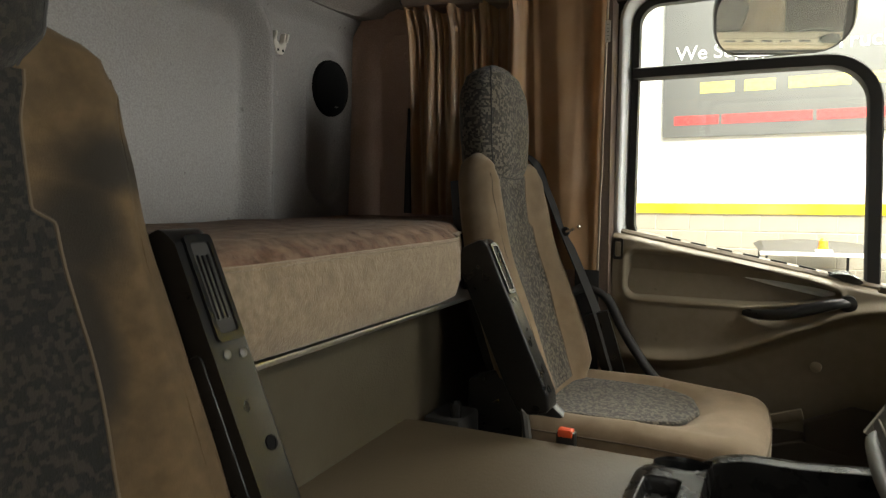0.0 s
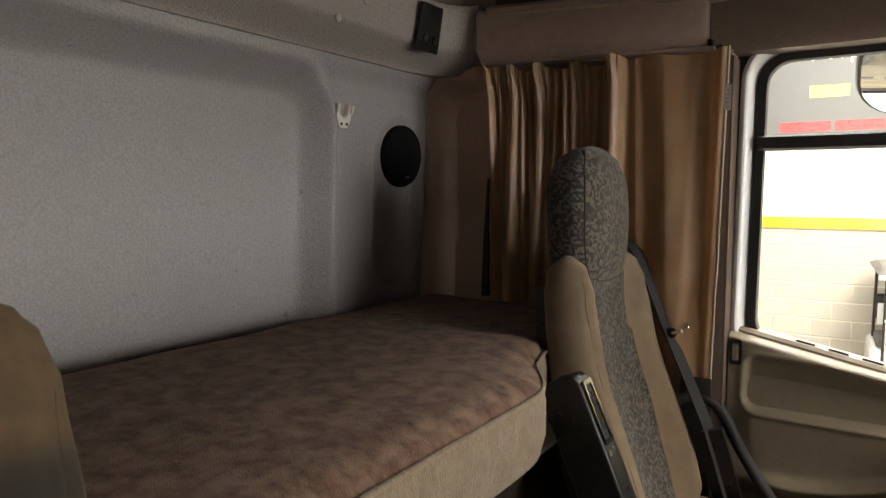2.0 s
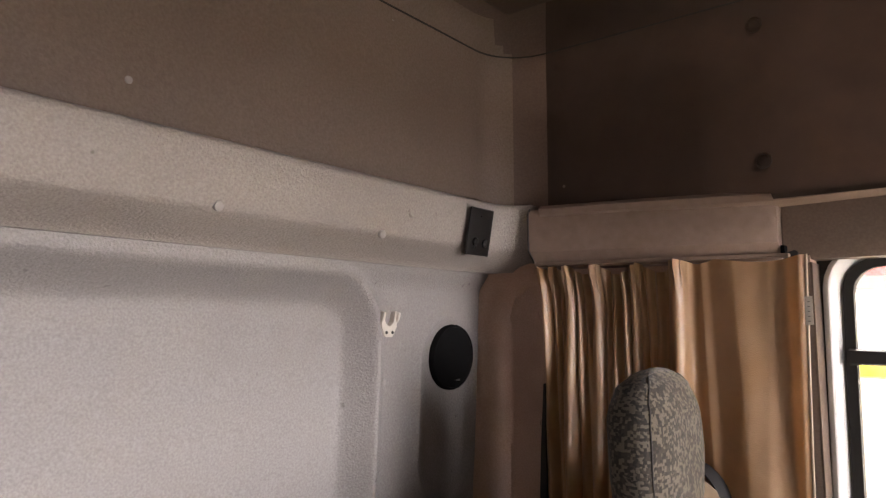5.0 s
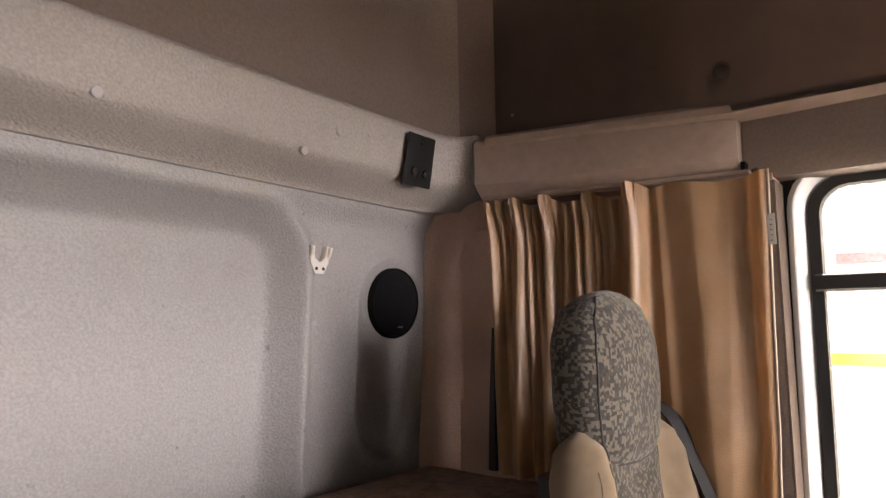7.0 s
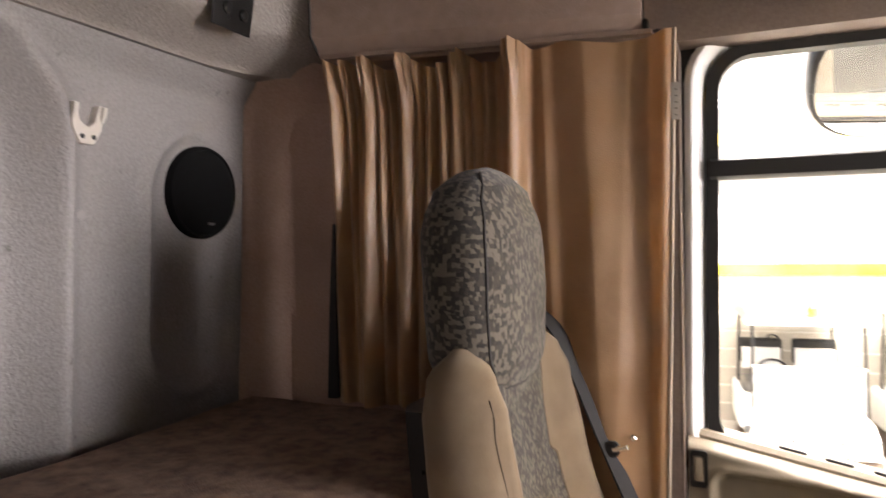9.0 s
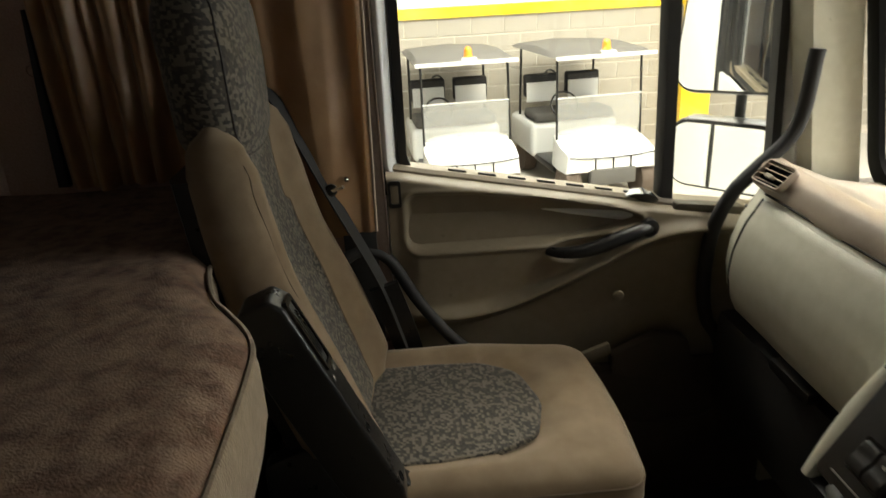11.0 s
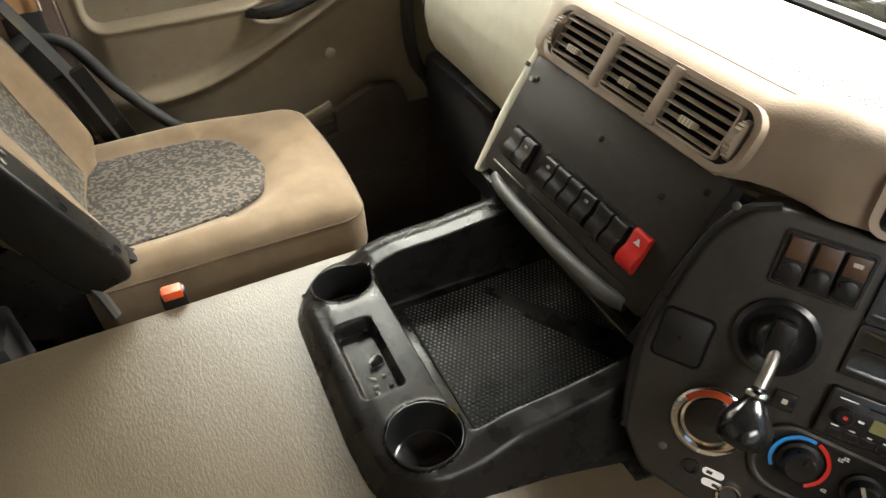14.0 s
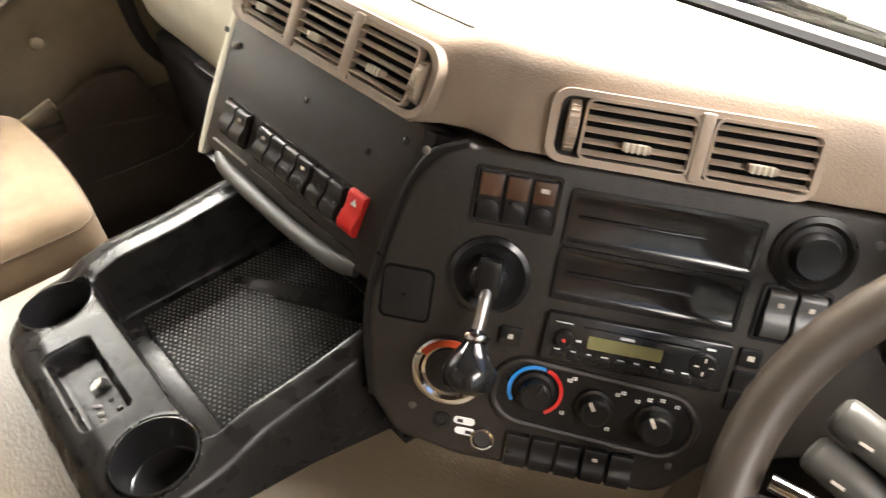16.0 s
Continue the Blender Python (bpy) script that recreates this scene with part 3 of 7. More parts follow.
def mattress():
    def outline(inset):
        pts = []
        x0, x1, y0, y1 = -1.282 + inset * 0.1, -0.630 - inset, 0.03 + inset, 1.86 - inset
        # front edge steps back beside each seat with a rounded shoulder
        c = 0.13
        pl = [(x0, y0), (x0, y1)]
        nose = [(-0.79, y1), (-0.745, y1 - 0.012), (-0.735, y1 - 0.06), (-0.735, 1.53), (-0.73, 1.45), (-0.705, 1.365 - inset), (-0.675 - inset * 0.7, 1.315 - inset), (x1 - 0.012, 1.255 - inset), (x1, 1.18), (x1, 0.955)]
        nose = [(p.x, p.y) for p in curve([(x, y, 0) for x, y in nose], 5)]
        pl += nose
        pl += [(x, mirror_y(y)) for x, y in nose[::-1][1:]]
        out = []
        n = len(pl)
        for i in range(n):
            a, b = Vector((*pl[i], 0)), Vector((*pl[(i + 1) % n], 0))
            m = max(1, int((b - a).length / 0.05))
            out += [a.lerp(b, k / m) for k in range(m)]
        return out
    count = len(outline(0))
    rings = []
    for inset, z in ((0.02, 0.764), (0.006, 0.772), (0.0, 0.80), (0.0, 0.85), (0.006, 0.872), (0.02, 0.888), (0.05, 0.898)):
        o = outline(0.0)
        ctr = Vector((-0.96, YC, 0))
        ring = []
        for p in o:
            d = (ctr - p)
            q = p + Vector((math.copysign(min(inset, abs(d.x)), d.x), math.copysign(min(inset, abs(d.y)), d.y), 0))
            sag = 0.006 * noise.noise(Vector((p.x * 6, p.y * 6, z * 4)))
            ring.append((q.x, q.y, z + (sag if z > 0.86 else 0)))
        rings.append(ring)
    side = loft(rings[:5], cap=False)
    bm = loft(rings[4:], cap=False)
    bm.verts.ensure_lookup_table()
    top = [bm.verts[i] for i in range(len(bm.verts) - count, len(bm.verts))]
    bm.faces.new(top)
    return bm, side


bm, side = mattress()
# border is paler than the top: front light put into its colour
part("border", side, M_BED_LIT, bunk, "brown velour border, paler for the light on its front", angle=60)
part("mattress", bm, M_BED, bunk, "worn brown velour mattress with piped front edge", angle=60)
pl = [(-0.735, 1.80), (-0.735, 1.53), (-0.73, 1.45), (-0.705, 1.365), (-0.675, 1.315), (-0.642, 1.255), (-0.630, 1.18), (-0.630, 0.955)]
pl = [(p.x, p.y) for p in curve([(x, y, 0) for x, y in pl], 5)]
pl += [(x, mirror_y(y)) for x, y in pl[::-1][1:]]
part("piping", sweep([(x - 0.004, y, 0.874) for x, y in pl], 0.0035, 6), M_BED_LIT, bunk)

# ---- seats ----


def table(rows, z):
    """Smooth reading of a table of (z, value)."""
    if z <= rows[0][0]:
        return rows[0][1]
    for (a, va), (b, vb) in zip(rows, rows[1:]):
        if z <= b:
            return va + (vb - va) * smoothstep(a, b, z)
    return rows[-1][1]


BACK_WIDTH = [(0.45, 0.165), (0.52, 0.200), (0.60, 0.212), (0.75, 0.206), (0.90, 0.194), (0.98, 0.188), (1.015, 0.180), (1.035, 0.166), (1.047, 0.140), (1.053, 0.100)]
BACK_DEPTH = [(0.45, 0.030), (0.52, 0.048), (0.98, 0.046), (1.02, 0.040), (1.05, 0.014)]
BOLSTER = [(0.45, 0.018), (0.53, 0.042), (0.68, 0.044), (0.88, 0.034), (0.98, 0.030), (1.02, 0.022), (1.048, 0.006)]
STRIP = [(0.50, 0.090), (0.60, 0.100), (0.74, 0.108), (0.868, 0.102), (0.884, 0.086), (0.95, 0.086), (1.0, 0.094)]
HEAD_WIDTH = [(0.975, 0.080), (1.0, 0.100), (1.04, 0.128), (1.10, 0.136), (1.16, 0.132), (1.20, 0.120), (1.228, 0.100), (1.244, 0.076), (1.254, 0.044), (1.258, 0.012)]
HEAD_DEPTH = [(0.975, 0.030), (1.02, 0.048), (1.18, 0.050), (1.225, 0.040), (1.25, 0.022), (1.258, 0.006)]


def seat(m, label, dirty=False, arm_in=0.0, lift=0.0):
    """Air-ride seat, built about its own base: x forward, y to its outer side."""
    s = thing("cab_seat", label, "seat", m, "seats of the cab")
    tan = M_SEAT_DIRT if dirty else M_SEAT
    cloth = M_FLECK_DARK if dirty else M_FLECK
    ax = curve([(-0.070, 0, 0.45), (-0.105, 0, 0.50), (-0.150, 0, 0.62), (-0.208, 0, 0.80), (-0.236, 0, 0.98), (-0.240, 0, 1.12), (-0.246, 0, 1.20), (-0.250, 0, 1.26)], 14)
    zs = [p.z for p in ax]
    n_ax = len(ax)

    def at(z):
        """Point and forward direction of the backrest's axis at a height."""
        i = min(range(n_ax - 1), key=lambda j: abs(zs[j] - z) if zs[j] <= z else 9)
        k = min(1.0, max(0.0, (z - zs[i]) / (zs[i + 1] - zs[i])))
        d = (ax[min(i + 2, n_ax - 1)] - ax[max(i - 1, 0)]).normalized()
        return ax[i].lerp(ax[i + 1], k), Vector((d.z, 0, -d.x))

    def face(z, y):
        """How far the padded face stands before the axis: a hollow between two rolls."""
        w, th = table(BACK_WIDTH, z), table(BACK_DEPTH, z)
        roll = table(BOLSTER, z) * smoothstep(0.088, 0.158, abs(y)) - 0.006 * math.exp(-((abs(y) - 0.168) / 0.006) ** 2) * smoothstep(0.55, 0.62, z) * (1 - smoothstep(0.95, 1.0, z))
        base = th * 0.62 - 0.006 * (1 - smoothstep(0.0, 0.1, abs(y)))
        edge = max(0.0, abs(y) - (w - 0.052)) / 0.052
        return (base + roll) * math.sqrt(max(0.0, 1 - min(1.0, edge) ** 2.4))

    def flare(z, e):
        """The outer roll is broader than the inner one."""
        return 1 + 0.15 * max(0.0, e) ** 3 * smoothstep(0.48, 0.60, z) * (1 - smoothstep(0.88, 1.0, z))

    def ring(z):
        p, fwd = at(z)
        w, th = table(BACK_WIDTH, z), table(BACK_DEPTH, z)
        es = [1.0, 0.992, 0.975, 0.95, 0.92, 0.88, 0.84, 0.80, 0.75, 0.70, 0.64, 0.58, 0.52, 0.46, 0.40, 0.30, 0.15]
        es = es + [0.0] + [-e for e in es[::-1]]
        out = [p + Vector((0, e * w * flare(z, e), 0)) + fwd * face(z, e * w) for e in es]
        for k in range(1, 12):
            a = math.pi * k / 12
            e = -math.copysign(abs(math.cos(a)) ** 0.5, math.cos(a))
            out.append(p + Vector((0, e * w * flare(z, e), 0)) - fwd * (math.sin(a) ** 0.6) * th)
        return out
    heights = steps(0.45, 0.53, 5) + steps(0.545, 0.97, 26) + [0.985, 1.0, 1.01, 1.02, 1.028, 1.035, 1.041, 1.047, 1.051, 1.053]
    back = part("backrest", loft([ring(z) for z in heights]), tan, s, "tan velour backrest with deep side bolsters", angle=70)

    def head_pt(z, e, lift_face=0.0):
        p, fwd = at(z)
        w, th = table(HEAD_WIDTH, z), table(HEAD_DEPTH, z)
        c = min(1.0, abs(e)) ** (1 / 0.42)
        return p + Vector((0, e * w, 0)) + fwd * (math.sqrt(max(0.0, 1 - c * c)) ** 0.75 * th * (0.80 + 0.20 * (1 - e * e)) + lift_face)

    def head_ring(z):
        p, fwd = at(z)
        w, th = table(HEAD_WIDTH, z), table(HEAD_DEPTH, z)
        out = []
        for k in range(56):
            a = 2 * math.pi * k / 56
            e = math.copysign(abs(math.cos(a)) ** 0.42, math.cos(a))
            if math.sin(a) >= 0:
                out.append(head_pt(z, e))
            else:
                out.append(p + Vector((0, e * w, 0)) - fwd * abs(math.sin(a)) ** 0.7 * th * 1.25)
        return out
    zh = steps(0.975, 1.22, 26) + [1.228, 1.236, 1.243, 1.249, 1.2535, 1.2565, 1.258]
    head = part("headrest", loft([head_ring(z) for z in zh]), cloth, s, "flecked grey-beige cloth headrest", angle=70)
    for e in (-0.90, 0.90):
        part("seam", sweep([head_pt(z, e, 0.0004) for z in steps(1.0, 1.245, 24)], 0.0016, 6), M_SEAM, head)

    # flecked centre strip lying in the hollow
    def strip_pt(z, e):
        p, fwd = at(z)
        y = e * table(STRIP, z)
        return p + Vector((0, y, 0)) + fwd * (face(z, y) + 0.004 * (1 - abs(e) ** 4) + 0.0012)
    zstrip = steps(0.50, 0.86, 22) + [0.866, 0.870, 0.874, 0.878, 0.882, 0.886] + steps(0.90, 1.0, 7)
    part("centre_panel", field(lambda z, e: strip_pt(z, e), zstrip, steps(-1, 1, 14), (-0.02, 0, -0.004)), cloth, s, "flecked dark grey and beige cloth centre panel", angle=70)
    for e in (-1, 1):
        part("seam", sweep([strip_pt(z, e * 1.01) for z in zstrip], 0.0016, 6), M_STITCH, back)
    # crease under the headrest
    part("crease", sweep([head_pt(0.990 + 0.006 * abs(e), e, -0.0015) for e in steps(-0.95, 0.95, 12)], 0.0024, 6), M_SEAM, head)
    for sg in (-1, 1):
        line = []
        for z in steps(0.50, 1.0, 26):
            p, fwd = at(z)
            y = sg * min(0.168, table(BACK_WIDTH, z) * 0.90)
            line.append(p + Vector((0, y, 0)) + fwd * (face(z, y) + 0.0004))
        part("bolster_seam", sweep(line, 0.0010, 6), tan if dirty else M_STITCH, back)

    # cushion: squared front, rolled edges, seam along the upper edge
    def cushion_outline():
        x0, x1, hw = -0.105, 0.352, 0.228
        out = []
        for cx, cy, r, a0 in ((x1, hw, 0.040, 0), (x0, hw, 0.03, 90), (x0, -hw, 0.03, 180), (x1, -hw, 0.040, 270)):
            ox, oy = (cx - math.copysign(r, cx - 0.1)), (cy - math.copysign(r, cy))
            for k in range(7):
                a = radians(a0 + 90 * k / 6)
                out.append((ox + r * math.cos(a), oy + r * math.sin(a)))
        res = []
        for i, (x, y) in enumerate(out):
            xn, yn = out[(i + 1) % len(out)]
            m_ = max(1, int(math.hypot(xn - x, yn - y) / 0.02)) if math.hypot(xn - x, yn - y) > 0.06 else 1
            res += [(x + (xn - x) * k / m_, y + (yn - y) * k / m_) for k in range(m_)]
        return [(x + (0.014 * (1 - (y / 0.23) ** 2) if x > 0.25 else 0), y * (1 - 0.05 * smoothstep(0.1, 0.36, x))) for x, y in res]

    ref = cushion_outline()

    def scaled(z, inset):
        """Ring of the same count, drawn in towards the cushion's middle."""
        out = []
        for x, y in ref:
            kx, ky = (0.12 - x), -y
            out.append((x + math.copysign(min(abs(kx), inset), kx) * (0.3 + 0.7 * smoothstep(-0.05, 0.28, x)), y + math.copysign(min(abs(ky), inset), ky), z - 0.014 * smoothstep(0.10, 0.36, x) * smoothstep(0.44, 0.49, z)))
        return out
    pan = rpoly([(-0.10, -0.150), (0.03, -0.150), (0.13, -0.140), (0.200, -0.100), (0.226, 0.0), (0.200, 0.100), (0.13, 0.136), (0.03, 0.144), (-0.10, 0.144)], [0.01, 0.05, 0.06, 0.06, 0.07, 0.06, 0.06, 0.05, 0.01])

    def dish(x, y):
        return 0.017 * smoothstep(0.045, -0.012, poly_sdf(x, y, pan))
    rows = [scaled(0.372, 0.016), scaled(0.376, 0.004), scaled(0.40, 0.0), scaled(0.462, 0.0), scaled(0.478, 0.002), scaled(0.490, 0.007), scaled(0.499, 0.016), scaled(0.506, 0.032)]
    rows += [[(x, y, z - dish(x, y)) for x, y, z in scaled(0.510, v)] for v in (0.044, 0.052, 0.060, 0.068, 0.076, 0.085, 0.095, 0.105, 0.115, 0.125, 0.135, 0.145, 0.16, 0.18, 0.20)]
    part("cushion", loft(rows), tan, s, "tan velour seat cushion", angle=70)
    part("cushion_seam", sweep([Vector(p) for p in scaled(0.477, 0.0012)], 0.0018, 6, closed=True), M_STITCH, s)
    rings = []
    for f, up in ((1.012, -0.004), (1.0, 0.0025), (0.98, 0.0042), (0.93, 0.005), (0.85, 0.0055), (0.7, 0.006), (0.5, 0.006), (0.25, 0.006), (0.05, 0.006)):
        rings.append([(0.05 + (x - 0.05) * f, y * f, 0.510 - 0.014 * smoothstep(0.10, 0.36, 0.05 + (x - 0.05) * f) - dish(0.05 + (x - 0.05) * f, y * f) + up) for x, y in pan])
    part("cushion_panel", loft(rings), cloth, s, "worn flecked cloth panel sunk into the cushion", angle=70)
    # pan, suspension and base
    part("seat_pan", boxed(-0.16, 0.33, -0.20, 0.20, 0.33, 0.374, 0.02), M_BLACK, s)
    part("suspension", boxed(-0.12, 0.24, -0.16, 0.16, 0.06 - lift, 0.332, 0.03), M_RUBBER, s, "dark rubber suspension cover")
    part("base_plate", boxed(-0.2, 0.3, -0.19, 0.19, -lift, 0.062 - lift, 0.01), M_BLACK, s)
    shell = []
    for z in steps(0.47, 0.99, 14):
        p, fwd = at(z)
        w = table(BACK_WIDTH, z) * 0.93
        shell.append([p - fwd * dx + Vector((0, u * w, 0)) for u, dx in ((-1, 0.030), (-0.97, 0.052), (-0.8, 0.064), (0.8, 0.064), (0.97, 0.052), (1, 0.030), (0.8, 0.02), (-0.8, 0.02))])
    part("back_shell", loft(shell), M_BLACK, s, "black plastic back shell")
    # folded-up armrest on the inner side
    d = Vector((-0.40, 0, 0.916)).normalized()
    f = Vector((d.z, 0, -d.x))
    a0 = Vector((-0.030, -0.232 + arm_in, 0.545))
    m2 = axes((0, 0, 0), (f.x, 0, f.z), (d.x, 0, d.z))
    arm_m = Matrix.Translation(a0) @ m2
    bm2 = plate(rpoly([(-0.056, 0.0), (0.006, -0.012), (0.016, 0.02), (0.016, 0.330), (0.004, 0.350), (-0.040, 0.350), (-0.062, 0.32), (-0.062, 0.06)], [0.02, 0.012, 0.012, 0.012, 0.012, 0.02, 0.02, 0.02]), arm_m @ pose(0, 0, 0.058), 0.05, 0.006, seg=3)
    arm = part("armrest", bm2, M_BLACK, s, "black plastic armrest folded up")
    fm = arm_m @ axes((0.016, 0, 0.033), (0, 0, -1), (0, 1, 0))
    part("grip", ring_plate(rrect(-0.018, 0.228, 0.016, 0.336, 0.006), rrect(-0.013, 0.236, 0.011, 0.328, 0.004), fm @ pose(0, 0, 0.004), 0.006), M_GLOSS, arm)
    part("grip_well", plate(rrect(-0.014, 0.234, 0.012, 0.330, 0.004), fm @ pose(0, 0, 0.0008), 0.002), M_SEAM, arm)
    for k in range(3):
        part("rib", boxed(-0.009 + 0.006 * k, -0.006 + 0.006 * k, 0.250, 0.315, 0.0, 0.0035, 0.001, m=fm), M_BLACK, arm)
    for u, v in ((-0.011, 0.214), (0.009, 0.216)):
        part("screw", lathe([(0.0048, 0), (0.0048, 0.0015), (0.003, 0.0025)], fm @ pose(u, v, 0.0), 12), M_GREY, arm)
    for u, v in ((-0.008, 0.125), (-0.006, 0.030)):
        part("bolt_recess", lathe([(0.0075, 0), (0.0075, 0.001), (0.005, 0.0012), (0.005, 0.0004)], fm @ pose(u, v, 0.0), 14), M_SEAL, arm)
    # moulded outline on the flank facing the tunnel
    fl = arm_m @ axes((-0.024, 0.165, 0.0085), (-1, 0, 0), (0, 1, 0))
    part("flank_panel", plate(rrect(-0.026, -0.13, 0.026, 0.06, 0.008), fl @ pose(0, 0, 0.0022), 0.004, 0.0015), M_BLACK, arm)
    part("arm_pivot", lathe([(0.020, -0.03), (0.022, 0.0), (0.020, 0.012), (0.014, 0.016), (0.006, 0.012)], arm_m @ axes((-0.018, 0.020, 0.012), (-1, 0, 0), (0, 1, 0)), 20), M_BLACK, s)
    part("recliner_cover", plate(rpoly([(-0.20, 0.02), (-0.04, -0.03), (0.02, -0.02), (0.02, 0.10), (-0.10, 0.20), (-0.20, 0.16)], 0.02), Matrix.Translation((-0.03, -0.206, 0.40)) @ axes((0, 0, 0), (1, 0, 0), (0, 0, 1)), 0.03, 0.008), M_BLACK, s)
    part("recline_lever", sweep(curve([(-0.090, -0.270, 0.560), (-0.072, -0.284, 0.528), (-0.064, -0.286, 0.48)], 4), 0.009, 8), M_GREY, s, "chromed recline lever")
    # belt buckle beside the cushion
    bk = part("belt_buckle", boxed(0.004, 0.040, -0.327, -0.305, 0.40, 0.518, 0.006), M_BLACK, s)
    part("release_button", boxed(0.008, 0.036, -0.3285, -0.309, 0.508, 0.5225, 0.003), M_ORANGE, bk, "orange-red release button")
    return s


seat(Matrix.Translation((-0.48, 1.645, 0.0)), "tan velour passenger seat with flecked centre and black armrest")
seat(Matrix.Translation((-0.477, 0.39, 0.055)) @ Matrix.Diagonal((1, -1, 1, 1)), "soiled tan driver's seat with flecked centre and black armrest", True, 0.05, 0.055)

# ---- side headers, doors, windscreen ----


def side_plane(y):
    """Plane of the nearside, seen from inside: u forward, v up, face towards the cab."""
    return axes((0, y, 0), (1, 0, 0), (0, 0, 1))


def header_panel(sign):
    """Trim above curtain and door, with the curtain rail box at its rear."""
    def flip(p):
        return Vector((p[0], p[1] if sign > 0 else mirror_y(p[1]), p[2]))
    nm = "nearside" if sign > 0 else "offside"
    h = thing("trim_header_" + nm, "brown-beige plastic header trim above the curtain and door", "trim", kind="structure")
    def sec(x, y, z0, z1, d):
        return [flip(q) for q in ((x, y + 0.03, z0 - 0.02), (x, y + 0.012, z0 + 0.002), (x, y, z0 + 0.014), (x, y - 0.002, z1 - 0.012), (x, y + 0.004, z1 - 0.003), (x, y + 0.014, z1), (x, y + 0.10, z1), (x, y + 0.10, z0 - 0.02))]
    rings = [sec(-1.066, 1.766, 1.488, 1.600, 0), (sec(-1.03, 1.776, 1.486, 1.598, 0)), sec(-0.80, 1.812, 1.484, 1.586, 0), sec(-0.575, 1.846, 1.480, 1.572, 0), sec(-0.560, 1.856, 1.480, 1.568, 0)]
    part("rail_box", loft(rings), M_HEADER, h, "raised beige end panel over the curtain rail")
    rings = [[flip(q) for q in ((x, y, z), (x, y - 0.008, z + 0.006), (x, y - 0.008, z + 0.02), (x, y, z + 0.028), (x, y + 0.12, z + 0.03), (x, y + 0.12, z))] for x, y, z in ((-1.04, 1.776, 1.578), (-0.8, 1.812, 1.574), (-0.56, 1.842, 1.566), (-0.2, 1.852, 1.571), (0.2, 1.856, 1.576), (0.56, 1.856, 1.578))]
    part("joint", sweep([flip(q) for q in ((-1.067, 1.790, 1.478), (-1.067, 1.777, 1.491), (-1.067, 1.7655, 1.503), (-1.067, 1.7635, 1.588), (-1.067, 1.772, 1.600))], 0.0024, 6), M_SEAM, h, "dark joint at the corner")
    part("ledge", loft(rings), M_HEADER, h)
    rings = [[flip(q) for q in ((x, 1.884, 1.55), (x, 1.882 + dx, 1.50), (x, 1.890 + dx, 1.475), (x, 1.904 + dx, 1.462), (x, 2.02, 1.462), (x, 2.02, 1.58), (x, 1.884, 1.58))] for x, dx in ((-0.558, 0.0), (-0.5, 0.005), (0.0, 0.01), (0.56, 0.01))]
    part("end_gap", loft([[flip(q) for q in ((x, 1.862, 1.470), (x, 1.862, 1.488), (x, 1.885, 1.488), (x, 1.885, 1.470))] for x in (-0.5585, -0.551)]), M_SEAL, h, "dark gap at the end of the rail box")
    # the ledge's overhang shade is put into this panel's darker brown
    part("door_header", loft(rings), M_HEADER_SHADE, h, "flat brown header above the door window, darkened for shade under the ledge")
    part("curtain_rail", loft([[flip(q) for q in ((x, y, z), (x, y, z + 0.007), (x, y + 0.022, z + 0.007), (x, y + 0.022, z))] for x, y, z in ((-1.060, 1.786, 1.471), (-0.80, 1.824, 1.468), (-0.545, 1.858, 1.465))]), M_HEADER, h, "thin beige curtain rail")
    return h


header_panel(1)
header_panel(-1)

WIN = [(-0.462, 0.846), (0.318, 0.700), (0.275, 1.447), (-0.456, 1.447)]
WIN_R = [0.045, 0.05, 0.05, 0.05]


def sill_z(x):
    return 0.752 - 0.2 * (x - 0.05) + 0.03 * smoothstep(0.0, 0.25, x) * (x - 0.0)


BOWL = rpoly([(-0.474, 0.692), (-0.36, 0.690), (-0.17, 0.688), (-0.05, 0.700), (0.035, 0.722), (-0.05, 0.756), (-0.206, 0.788), (-0.34, 0.805), (-0.470, 0.812)], [0.030, 0.05, 0.05, 0.05, 0.008, 0.05, 0.05, 0.05, 0.022], 5)


